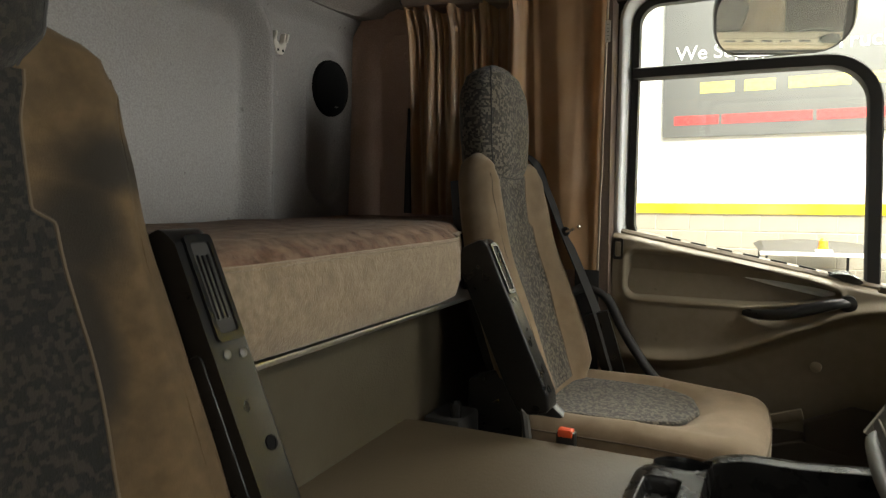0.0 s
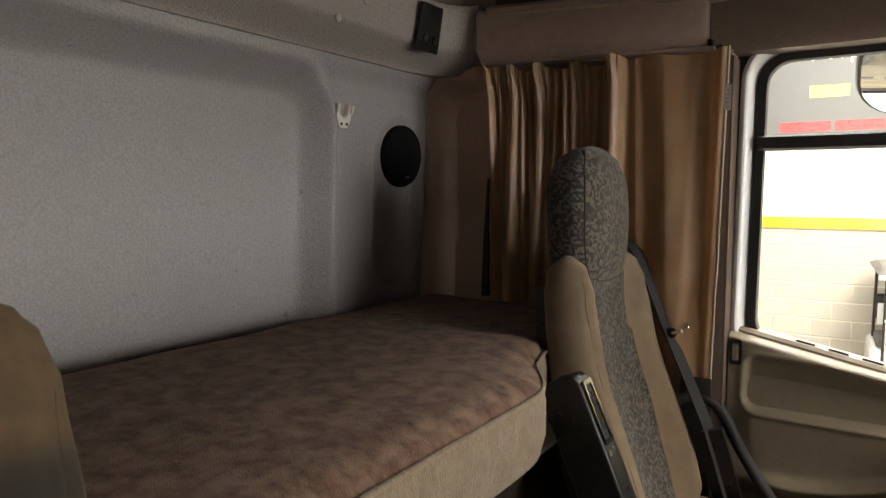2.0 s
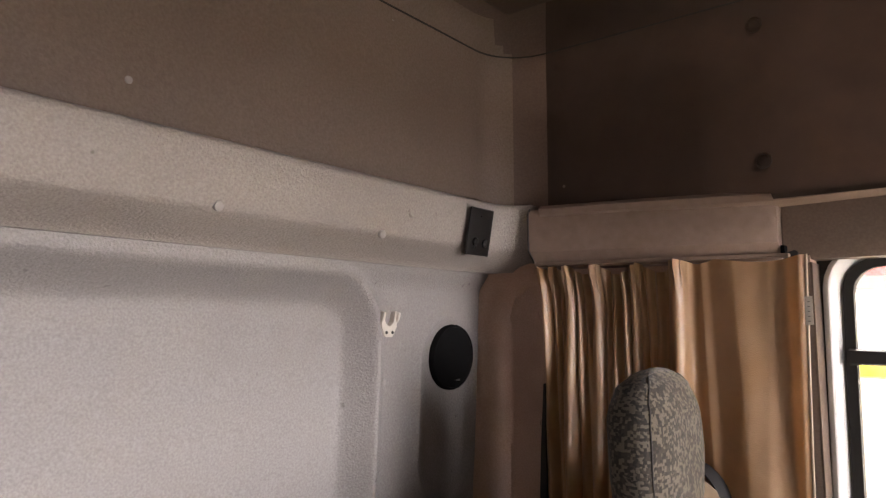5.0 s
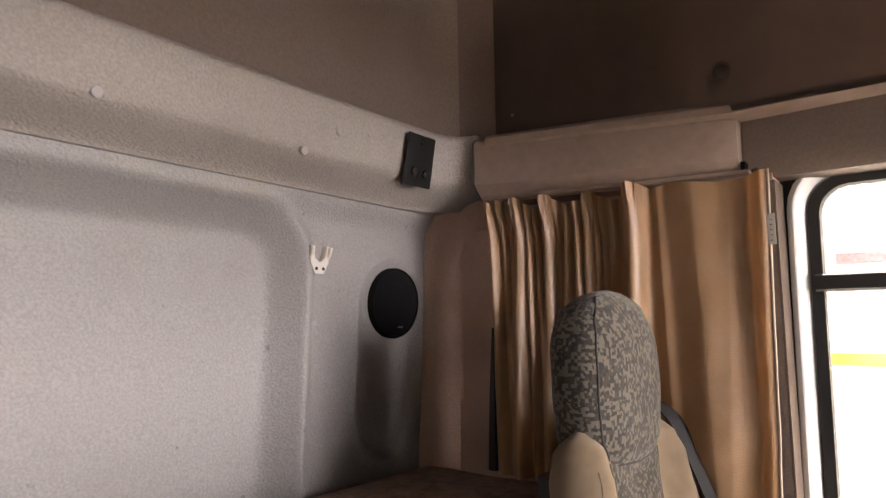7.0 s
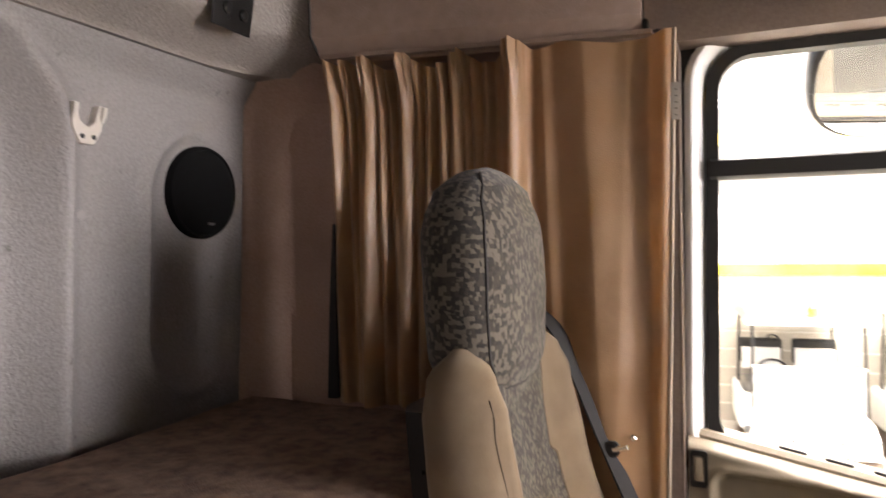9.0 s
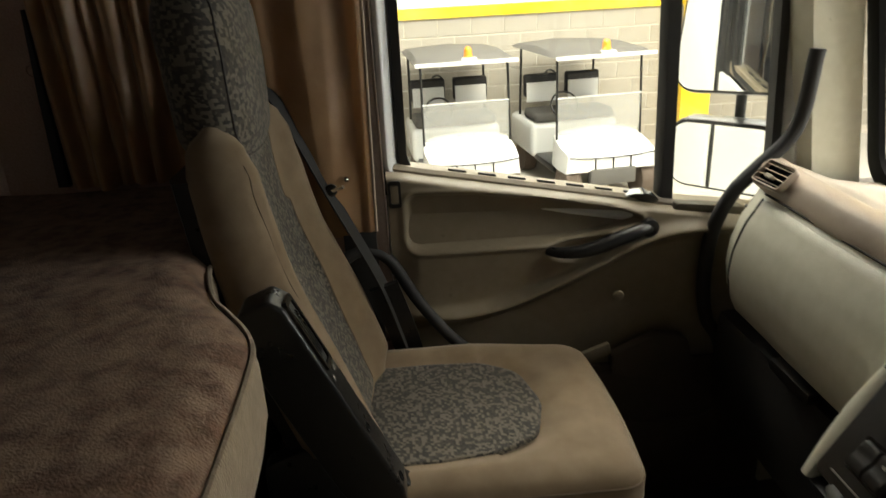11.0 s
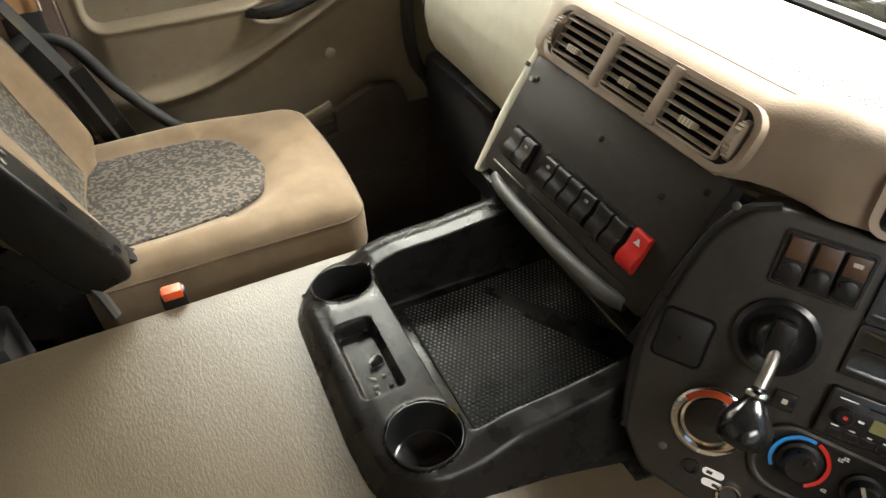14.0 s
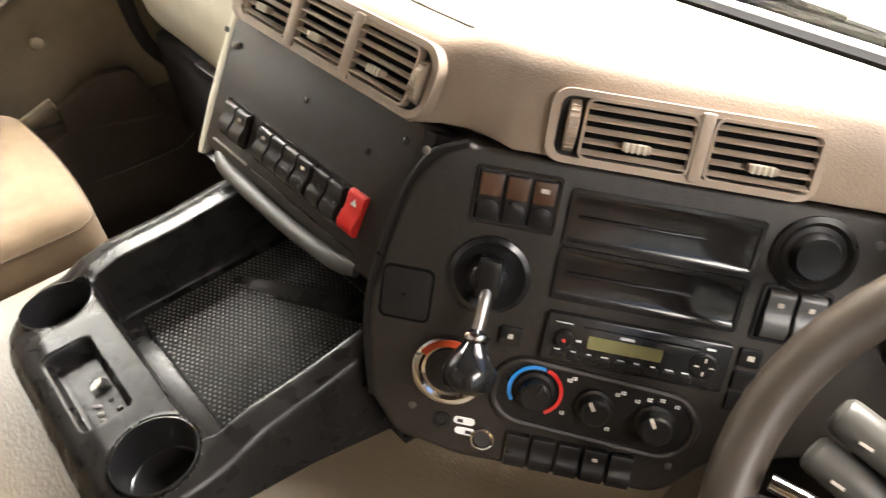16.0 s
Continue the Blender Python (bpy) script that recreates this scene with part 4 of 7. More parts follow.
def door(sign):
    m = Matrix() if sign > 0 else Matrix.Translation((0, 2 * YC, 0)) @ Matrix.Diagonal((1, -1, 1, 1))
    d = thing("cab_door", "white cab door with grey-beige trim, window and black pull handle", "door", m, "doors of the cab")

    def fn(x, z):
        zt = sill_z(x)
        z = zt * z
        y = 1.925 - 0.03 * smoothstep(0.5, 0.0, z)
        rel = zt - z
        # teardrop bowl over an arm ledge, deepest along its floor
        d_in = -poly_sdf(x, z, BOWL)
        y += smoothstep(-0.001, 0.008, d_in) * (0.012 + 0.036 * (1 - smoothstep(0.69, 0.80, z)))
        y -= 0.005 * math.exp(-((d_in + 0.006) / 0.006) ** 2)
        # arm pad standing proud below the bowl
        y -= 0.014 * smoothstep(-0.495, -0.45, x) * (1 - smoothstep(-0.12, 0.05, x)) * (1 - smoothstep(0.688, 0.706, z)) * smoothstep(0.55, 0.68, z)
        # scoop behind the pull handle
        k = ((x + 0.10) / 0.09) ** 2 + ((z - 0.672) / 0.034) ** 2
        y += 0.028 * max(0.0, 1 - k)
        # sweeping ridge from the rear low corner up to the front
        zr = 0.535 + 0.16 * smoothstep(-0.42, 0.12, x) ** 1.3
        y -= 0.024 * math.exp(-((z - zr) / 0.014) ** 2) * smoothstep(-0.5, -0.38, x)
        y += 0.018 * smoothstep(zr - 0.005, zr - 0.04, z)
        # sill edge rolls outward
        y += 0.045 * (1 - smoothstep(0.0, 0.02, rel)) ** 2
        return (x, y, z)
    part("inner_panel", field(fn, steps(-0.507, 0.335, 170), steps(0.02, 0.55, 40)[:-1] + steps(0.55, 1.0, 110), (0, 0.02, 0)), M_DOOR, d, "grey-beige moulded door trim panel", angle=70)
    # sill top with demister slots
    rows = [[(x, 1.955, sill_z(x) - 0.001), (x, 1.962, sill_z(x) + 0.006), (x, 2.0, sill_z(x) + 0.008), (x, 2.0, sill_z(x) - 0.03), (x, 1.955, sill_z(x) - 0.03)] for x in steps(-0.50, 0.33, 20)]
    part("sill", loft(rows), M_DOOR, d)
    for k in range(7):
        x = -0.36 + 0.062 * k
        part("slot", boxed(-0.019, 0.019, -0.0035, 0.0035, -0.002, 0.002, 0.0015, m=Matrix.Translation((x, 1.972, sill_z(x) + 0.0085)) @ pose(0, 0, 0, 0, 11, 0)), M_RUBBER, d)
    # pull handle
    hp = curve([(-0.185, 1.915, 0.672), (-0.15, 1.90, 0.670), (-0.10, 1.892, 0.676), (-0.03, 1.895, 0.696), (0.02, 1.905, 0.708), (0.045, 1.925, 0.708)], 6)
    nH = len(hp)
    pull = part("pull_handle", sweep(hp, 0.014, 12, flat=0.75, radii=[0.010 + 0.006 * math.sin(math.pi * i / (nH - 1)) for i in range(nH)]), M_BLACK, d, "black curved plastic pull handle")
    part("handle_boss", lathe([(0.020, 0), (0.019, 0.018), (0.012, 0.022)], Matrix.Translation((0.033, 1.925, 0.706)) @ pose(0, 0, 0, 90), 20), M_BLACK, pull)
    part("opener", loft([[(x, 1.962 - h, sill_z(x) - 0.004), (x, 1.955 - h, sill_z(x) + 0.012 * k), (x, 1.975, sill_z(x) + 0.016 * k), (x, 1.985, sill_z(x))] for x, k, h in ((-0.008, 0.2, 0.0), (0.01, 0.9, 0.004), (0.035, 1.3, 0.010), (0.058, 0.8, 0.008), (0.066, 0.2, 0.0))]), M_GLOSS, d, "black door opener lever")
    part("plug", lathe([(0.013, 0), (0.012, 0.003), (0.006, 0.004)], Matrix.Translation((-0.026, 1.917, 0.552)) @ pose(0, 0, 0, 90), 16), M_DOOR, d)
    part("latch_frame", ring_plate(rrect(-0.013, -0.028, 0.013, 0.028, 0.006), rrect(-0.008, -0.020, 0.008, 0.020, 0.004), Matrix.Translation((-0.492, 1.921, 0.815)) @ side_plane(0), 0.012), M_BLACK, d)
    part("latch_pin", boxed(-0.499, -0.485, 1.921, 1.926, 0.797, 0.833, 0.002), M_DOOR, d)
    part("map_pocket", plate(rpoly([(-0.40, 0.06), (0.16, 0.06), (0.17, 0.34), (-0.05, 0.385), (-0.36, 0.27)], 0.03), side_plane(1.872), 0.03, 0.008), M_POCKET, d, "dark brown moulded map pocket low on the door")
    part("kick_panel", boxed(-0.505, 0.33, 1.885, 1.90, 0.02, 0.40, 0.006), M_POCKET, d, "dark brown lower door panel")
    pk = part("door_pocket", plate(rpoly([(-0.045, 0.262), (0.165, 0.252), (0.150, 0.36), (0.118, 0.462), (0.050, 0.474), (-0.048, 0.428)], [0.02, 0.02, 0.03, 0.03, 0.03, 0.006]), side_plane(1.874), 0.022, 0.005), M_POCKET, d, "dark brown moulded door pocket")
    part("pocket_lip", sweep([(-0.06, 1.870, 0.257), (0.05, 1.868, 0.252), (0.16, 1.870, 0.250), (0.235, 1.876, 0.285), (0.272, 1.880, 0.35)], 0.0035, 8), M_POCKET, pk)
    part("flange", plate(rpoly([(-0.200, 0.384), (-0.046, 0.430), (-0.053, 0.458), (-0.215, 0.402)], 0.004), side_plane(1.878) @ pose(0, 0, 0), 0.010, 0.003), M_DOOR, d, "lighter edge flange under the door trim")
    part("corner_cap", plate(rpoly([(0.085, 0.722), (0.26, 0.697), (0.25, 0.728), (0.10, 0.748)], 0.008), side_plane(1.936), 0.03, 0.004), M_BENCH, d)
    # window surround: white frame, black seals, divider and quarter bar
    outer, rr = grow(WIN, 0.050), [r + 0.04 for r in WIN_R]
    mid = grow(WIN, 0.018)
    sections = [(0.050, 1.975, 0.04), (0.050, 1.958, 0.04), (0.046, 1.953, 0.036), (0.040, 1.951, 0.03), (0.034, 1.954, 0.026), (0.022, 1.976, 0.018), (0.017, 1.990, 0.015)]
    part("window_frame", loft([[(u, y, v) for u, v in rpoly(grow(WIN, g), [r + e for r in WIN_R])] for g, y, e in sections], cap=False), M_WHITE, d, "white painted window frame")
    part("outer_seal", ring_plate(rpoly(grow(WIN, 0.074), [r + 0.06 for r in WIN_R]), rpoly(grow(WIN, 0.049), rr), side_plane(1.962), 0.05), M_RUBBER, d, "black rubber door seal")
    part("glazing_seal", ring_plate(rpoly(grow(WIN, 0.019), [r + 0.015 for r in WIN_R]), rpoly(WIN, WIN_R), side_plane(1.972), 0.03), M_RUBBER, d, "black glazing rubber")
    bar = [(-0.47, 1.273), (-0.2, 1.272), (-0.03, 1.270)] + [(-0.03 + 0.105 * math.sin(radians(a)), 1.165 + 0.105 * math.cos(radians(a))) for a in range(10, 91, 10)] + [(0.080, 1.0), (0.083, 0.85), (0.086, 0.74)]
    rows = []
    for i, (x, z) in enumerate(bar):
        a, b = Vector(bar[max(0, i - 1)]), Vector(bar[min(len(bar) - 1, i + 1)])
        t = (b - a).normalized()
        nrm = Vector((-t.y, t.x))
        rows.append([(x + nrm.x * o, y, z + nrm.y * o) for o, y in ((-0.016, 1.972), (-0.012, 1.962), (0.012, 1.962), (0.016, 1.972), (0.016, 2.0), (-0.016, 2.0))])
    part("divider_bar", loft(rows), M_RUBBER, d, "black window divider bar with rounded corner")
    pane = part("pane", plate(rpoly(grow(WIN, 0.01), WIN_R), side_plane(1.988), 0.004), M_GLASS, d, "clear window glass")
    pane.visible_shadow = False
    # outer skin below the glass
    part("outer_skin", plate([(-0.54, -0.75), (0.36, -0.75), (0.36, 0.66), (-0.54, 0.83)], side_plane(2.005), 0.02), M_WHITE, d)
    return d


door(1)
door(-1)

# door frame posts, front wall and windscreen
for sign, nm in ((1, "nearside"), (-1, "offside")):
    def fy(y0, y1):
        return (y0, y1) if sign > 0 else (mirror_y(y1), mirror_y(y0))
    solo("wall_sill_" + nm, boxed(-0.53, 0.62, *fy(1.985, 2.06), -1.0, 0.02), M_WHITE, "white sill below the cab door", "wall", "structure")
    solo("wall_post_rear_" + nm, boxed(-0.60, -0.533, *fy(1.89, 2.03), -0.02, 1.55, 0.006), M_RUBBER, "black sealed rear door post", "wall", "structure")
    solo("wall_skin_" + nm, boxed(-1.40, -0.545, *fy(2.034, 2.05), -1.0, 2.08, 0.01), M_WHITE, "white painted outer skin of the cab side", "wall", "structure")
    pts = [(0.40, 1.96, 0.0), (0.42, 1.96, 0.75), (0.36, 1.955, 1.15), (0.30, 1.94, 1.50)]
    bm = loft([[(x - 0.055, y if sign > 0 else mirror_y(y), z), (x - 0.04, y - 0.04 if sign > 0 else mirror_y(y - 0.04), z), (x + 0.07, y - 0.03 if sign > 0 else mirror_y(y - 0.03), z), (x + 0.08, y + 0.07 if sign > 0 else mirror_y(y + 0.07), z), (x - 0.05, y + 0.07 if sign > 0 else mirror_y(y + 0.07), z)] for x, y, z in pts])
    solo("pillar_front_" + nm, bm, M_DASH, "beige trimmed windscreen pillar", "pillar", "structure")
    sl = curve([(0.34, 1.93, 1.05), (0.32, 1.93, 0.90), (0.245, 1.93, 0.818), (0.201, 1.93, 0.77), (0.169, 1.93, 0.697), (0.158, 1.93, 0.591), (0.172, 1.93, 0.488), (0.216, 1.93, 0.389), (0.23, 1.93, 0.1)], 6)
    solo("trim_seal_" + nm, sweep([(p.x, p.y - 0.022 if sign > 0 else mirror_y(p.y - 0.022), p.z) for p in sl], 0.015, 10), M_RUBBER, "black rubber seal round the door opening", "seal", "structure")

bm = boxed(0.36, 0.62, -0.10, 2.02, 1.49, 2.08)
solo("wall_front_header", bm, M_ROOF, "dark panel above the windscreen", "wall", "structure")
bm = boxed(0.52, 0.62, -0.10, 2.02, -0.9, 0.745)
solo("wall_front_lower", bm, M_FLOOR, "dark lower bulkhead behind the dashboard", "wall", "structure")
ws = thing("window_screen", "clear windscreen in a black rubber surround", "window", kind="structure")
lean = axes((0.512, YC, 0.772), (0, -1, 0), (-0.20, 0, 1))
screen = [(-0.955, 0.0), (0.955, 0.0), (0.945, 0.72), (-0.945, 0.72)]
part("window_seal", ring_plate(rpoly(grow(screen, 0.03), 0.08), rpoly(grow(screen, -0.006), 0.06), lean, 0.014), M_SEAL, ws, "black rubber windscreen surround")
pane = part("pane", plate(rpoly(screen, 0.07), lean @ pose(0, 0, -0.012), 0.005), M_GLASS, ws)
pane.visible_shadow = False

# ---- rear wall fittings ----
wx = rear_wall_x(1.50, 1.33)
hook = thing("coat_hook", "cream plastic double coat hook on the rear wall", "hook", axes((wx + 0.002, 1.500, 1.340), (0, 1, 0), (0.05, 0, 1)))
bm = plate(rpoly([(-0.026, 0.024), (-0.018, 0.025), (-0.012, 0.000), (0.0, -0.008), (0.012, 0.000), (0.018, 0.025), (0.026, 0.024), (0.023, -0.010), (0.011, -0.031), (-0.011, -0.031), (-0.023, -0.010)], 0.004), pose(0, 0, 0.012), 0.014, 0.002)
part("hook_body", bm, M_CREAM, hook)
for u in (-0.009, 0.009):
    part("screw", lathe([(0.0035, 0), (0.0035, 0.0012), (0.002, 0.0016)], pose(u, -0.021, 0.012), 10), M_BLACK, hook)
for u in (-0.0225, 0.0225):
    part("prong", sweep([(u, 0.002, 0.010), (u * 1.0, 0.012, 0.015), (u * 1.02, 0.022, 0.016)], 0.004, 8), M_CREAM, hook)

for yy in (1.735, mirror_y(1.735)):
    sx = rear_wall_x(yy, 1.257)
    sp = thing("wall_speaker", "round black grille loudspeaker in the rear wall", "speaker", axes((sx + 0.012, yy, 1.257), (0, 1, 0), (0.05, 0, 1)), "rear loudspeakers")
    part("rim", lathe([(0.078, -0.02), (0.078, -0.002), (0.076, 0.003), (0.072, 0.004), (0.0715, 0.0), (0.070, -0.02)], None, 48), M_SEAL, sp, "black speaker rim")
    part("grille", lathe([(0.0725, -0.01), (0.071, 0.003), (0.060, 0.012), (0.045, 0.018), (0.025, 0.0215), (0.001, 0.0225)], None, 48), M_SEAL, sp, "dark dished grille")
    part("mark", boxed(-0.007, 0.007, -0.054, -0.050, 0.014, 0.0175, 0.0005), M_GREY, sp)

bm = boxed(0, 0.004, 1.604, 1.688, 1.487, 1.592, 0.0015)
bmesh.ops.transform(bm, matrix=Matrix.Translation((-1.1215, 0, 1.54)) @ pose(0, 0, 0, 0, 10, 0) @ Matrix.Translation((0, 0, -1.54)), verts=bm.verts)
sw = thing("control_panel", "small black switch panel on the upper rear trim", "switch panel")
part("plate", bm, M_BLACK, sw)
pm = axes((-1.1150, 1.646, 1.54), (0, 1, 0), (0.176, 0, 1))
for u, v, r in ((-0.016, -0.024, 0.009), (0.020, -0.026, 0.009)):
    part("button", lathe([(r, -0.002), (r, 0.0015), (r * 0.8, 0.003)], pm @ pose(u, v, 0), 16), M_GLOSS, sw)
for yy, zz in ((1.007, 1.512), (1.359, 1.506), (0.655, 1.512)):
    solo("rivet", lathe([(0.0085, -0.004), (0.0075, 0.002), (0.003, 0.0032)], axes((-1.1395, yy, zz), (0, 1, 0), (0.2, 0, 1)), 14), M_RIVET, "grey plastic rivet in the grey trim", "rivet", group="trim rivets")
solo("rivet", lathe([(0.008, -0.004), (0.007, 0.003), (0.003, 0.004)], axes((rear_wall_x(1.498, 1.212) + 0.001, 1.498, 1.212), (0, 1, 0), (0.05, 0, 1)), 14), M_RIVET, "grey plastic rivet in the rear wall", "rivet", group="trim rivets")
for x, y, z in ((-0.573, 1.831, 1.652), (-0.575, 1.818, 1.923)):
    solo("trim_plug", lathe([(0.016, -0.01), (0.016, 0.003), (0.012, 0.004), (0.011, 0.0), (0.006, 0.002)], axes((x, y, z), (1, 0, 0), (0, 0, 1)), 18), M_ROOF, "brown plastic plug in the roof lining", "plug", group="roof plugs")
for x, y, z in ((-1.002, 1.822, 1.655), (-1.005, 1.809, 1.943)):
    solo("rivet", lathe([(0.007, -0.008), (0.0065, 0.002), (0.003, 0.0035)], axes((x, y, z), (1, 0, 0), (0, 0, 1)), 12), M_ROOF_LIT, "small brown rivet beside the roof seam", "rivet", group="roof rivets")
for y, z, r in ((1.399, 1.954, 0.012), (0.873, 1.675, 0.006)):
    solo("rivet", lathe([(r, -0.01), (r * 0.9, 0.002), (r * 0.4, 0.0035)], axes((-1.1575 if z > 1.8 else -1.163, y, z), (0, 1, 0), (0, 0, 1)), 14), M_RIVET, "grey-brown rivet in the roof lining", "rivet", group="roof rivets")
for x, z in ((-1.10, 1.36), (-1.10, 1.10)):
    solo("trim_plug", lathe([(0.016, -0.01), (0.015, 0.003), (0.010, 0.004), (0.009, 0.001), (0.004, 0.003)], axes((x, 1.879, z), (1, 0, 0), (0, 0, 1)), 18), M_PILLAR, "brown plastic plug in the side trim", "plug", group="side trim plugs")
ham = thing("roof_box", "small red box with black lugs on the roof lining", "box", axes((-0.292, 1.83, 1.768), (1, 0, 0), (0, 0, 1)))
part("case", boxed(-0.04, 0.06, -0.045, 0.045, -0.005, 0.035, 0.008), M_RED, ham)
for v in (-0.02, 0.018):
    part("lug", lathe([(0.008, 0), (0.009, 0.012), (0.006, 0.016)], pose(-0.038, v, 0.012, 0, -90, 0), 10), M_BLACK, ham)
part("seam", sweep([(-1.030, 1.8215, 1.60), (-1.030, 1.8185, 1.7), (-1.030, 1.8105, 1.85), (-1.030, 1.8025, 1.978)], 0.0016, 6), M_SEAM, ceiling)

# ---- curtain ----


# folds of the curtain: place along the rail, width, depth, drift towards the hem
RIDGES = [(0.010, 0.011, 0.020, 0.014), (0.048, 0.007, 0.012, 0.030), (0.075, 0.007, 0.012, 0.050), (0.118, 0.013, 0.030, 0.000), (0.152, 0.008, 0.014, 0.020), (0.178, 0.007, 0.010, 0.055), (0.235, 0.012, 0.024, -0.012),
          (0.272, 0.007, 0.012, 0.010), (0.318, 0.009, 0.014, -0.030), (0.352, 0.008, 0.016, 0.016), (0.392, 0.009, 0.022, 0.004), (0.415, 0.006, 0.013, 0.030), (0.440, 0.007, 0.014, 0.045), (0.492, 0.010, 0.010, -0.020),
          (0.575, 0.022, 0.050, -0.022), (0.648, 0.022, 0.005, 0.030), (0.765, 0.075, 0.016, 0.045), (0.880, 0.030, 0.004, -0.05), (0.985, 0.030, 0.014, 0.0)]
# where the heading is hooked to the rail and pinched into a puckered tuft
HOOKS = (0.0, 0.055, 0.122, 0.245, 0.410, 0.575, 0.700, 1.0)


def curtain(sign):
    c = thing("curtain", "gathered gold-brown satin cab curtain, drawn open", "curtain", group="cab curtains")

    def fn(s, k):
        # s along the rail 0..1 from rear to front, k from top 0 to bottom 1
        x = -1.050 + 0.532 * s
        y = 1.822 + 0.060 * s
        gathered = 1 - smoothstep(0.50, 0.60, s)
        z = 1.468 - (0.566 + 0.14 * smoothstep(0.55, 0.75, s)) * k
        for s0, wid, dep, drift in RIDGES:
            c0 = s0 + drift * k
            wd = wid * (1 + 0.45 * gathered + 0.4 * k * gathered)
            h = 1.5 * dep * (1 - 0.25 * k) * (0.85 + 0.25 * math.sin(3.0 * k + 40 * s0))
            y -= h * math.exp(-abs((s - c0) / wd) ** 1.6)
            x += 0.30 * dep * (s - c0) / wd * math.exp(-((s - c0) / wd) ** 2)
        y += 0.006 * gathered * smoothstep(0.0, 0.2, k)
        # puckers running down from the pinched heading, which sags between its hooks
        head = 1 - smoothstep(0.0, 0.16, k)
        for a, b in zip(HOOKS, HOOKS[1:]):
            if a <= s <= b:
                sag = min(0.024, 0.17 * (b - a)) * (1.0 if b < 0.6 else 0.45)
                z -= sag * (1 - abs(2 * (s - a) / (b - a) - 1) ** 1.5) * (1 - smoothstep(0, 0.12, k))
        for t in HOOKS[:6]:
            g = math.exp(-((s - t) / 0.020) ** 2)
            y -= head * g * (0.010 + 0.007 * math.sin((s - t) * 620 + 14 * k))
        y -= head * gathered * 0.003 * math.sin(s * 170 + 9 * k)
        # slack wrinkles in the flat part
        y -= 0.0030 * (1 - gathered) * math.sin(26 * k + 20 * s) * math.exp(-((k - 0.75) / 0.2) ** 2)
        y += (0.0025 + 0.0035 * gathered) * noise.noise(Vector((s * 9, k * 3, 2.0))) + 0.0022 * noise.noise(Vector((s * 14 + k * 5, k * 4 - s * 6, 5.0)))
        x -= 0.018 * k * smoothstep(0.9, 1.0, s)
        if sign < 0:
            y = mirror_y(y)
        return (x, y - 0.010 * sign, z)
    bm = bmesh.new()
    us, vs = steps(0, 1, 420), steps(0, 1, 56)
    grid = [[bm.verts.new(fn(u, v)) for v in vs] for u in us]
    for i in range(len(us) - 1):
        for j in range(len(vs) - 1):
            bm.faces.new((grid[i][j], grid[i + 1][j], grid[i + 1][j + 1], grid[i][j + 1]))
    bmesh.ops.solidify(bm, geom=bm.faces[:], thickness=0.0015)
    part("cloth", bm, M_CURTAIN, c, angle=80)
    hem = [Vector(fn(1.0, k)) + Vector((0.003, 0, 0)) for k in vs]
    part("hem", sweep(hem, 0.0026, 6), M_CURTAIN_BACK, c, "pale edge hem of the curtain")
    if sign > 0:
        q = Vector(fn(1.0, 0.135))
        tag = part("care_tag", boxed(q.x + 0.000, q.x + 0.013, q.y - 0.0085, q.y - 0.0070, 1.335, 1.388), M_CREAM, c, "white sewn-in care label")
        for k in range(5):
            part("bar", boxed(q.x + 0.0045, q.x + 0.0085, q.y - 0.0090, q.y - 0.0080, 1.341 + 0.009 * k, 1.3425 + 0.009 * k), M_GREY, tag)
        dot = Vector((-0.579, 1.848, 0.874))
        part("popper", lathe([(0.005, -0.01), (0.005, 0.002), (0.003, 0.004)], axes(dot, (1, 0, 0), (0, 0, 1)), 12), M_CHROME, c)
    return c


curtain(1)
curtain(-1)
for sign in (1, -1):
    f = (lambda y: y) if sign > 0 else mirror_y
    y0, y1 = sorted((f(1.872), f(1.882)))
    # tapered black strip put in for the shaded gap at the curtain's rear edge
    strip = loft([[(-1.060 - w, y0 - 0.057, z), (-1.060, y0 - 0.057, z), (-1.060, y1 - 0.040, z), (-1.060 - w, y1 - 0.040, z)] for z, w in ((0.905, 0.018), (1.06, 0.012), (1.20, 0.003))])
    solo("dark_gap", strip, M_RUBBER, "black strip standing in for the dark gap behind the curtain edge", "blind", group="blind strips")

# ---- seat belt and grab rail beside the passenger seat ----


def ribbon(pts, w, t, across):
    across = [Vector(a).normalized() for a in across]
    rings = []
    for i, p in enumerate(pts):
        d = (pts[min(i + 1, len(pts) - 1)] - pts[max(i - 1, 0)]).normalized()
        a = across[min(i, len(across) - 1)] if len(across) > 1 else across[0]
        a = (a - d * a.dot(d)).normalized()
        nn = d.cross(a)
        rings.append([p + a * w / 2 + nn * t / 2, p - a * w / 2 + nn * t / 2, p - a * w / 2 - nn * t / 2, p + a * w / 2 - nn * t / 2])
    return loft(rings)


belt = thing("seat_belt", "dark grey seat belt running down beside the passenger seat", "seat belt")
bp = curve([(-0.79, 1.80, 1.00), (-0.765, 1.815, 1.045), (-0.727, 1.825, 1.062), (-0.688, 1.828, 1.035), (-0.655, 1.829, 0.965), (-0.612, 1.831, 0.86), (-0.562, 1.834, 0.745), (-0.527, 1.842, 0.655), (-0.500, 1.862, 0.551), (-0.485, 1.897, 0.47), (-0.475, 1.905, 0.36)], 6)
part("webbing", ribbon(bp, 0.042, 0.003, [(0.22, 0.96, 0)]), M_RUBBER, belt, "dark grey woven webbing")
part("stopper", lathe([(0.011, -0.006), (0.012, 0.004), (0.008, 0.008)], axes((-0.606, 1.826, 0.862), (1, 0, 0), (0, 0, 1)), 14), M_BLACK, belt)
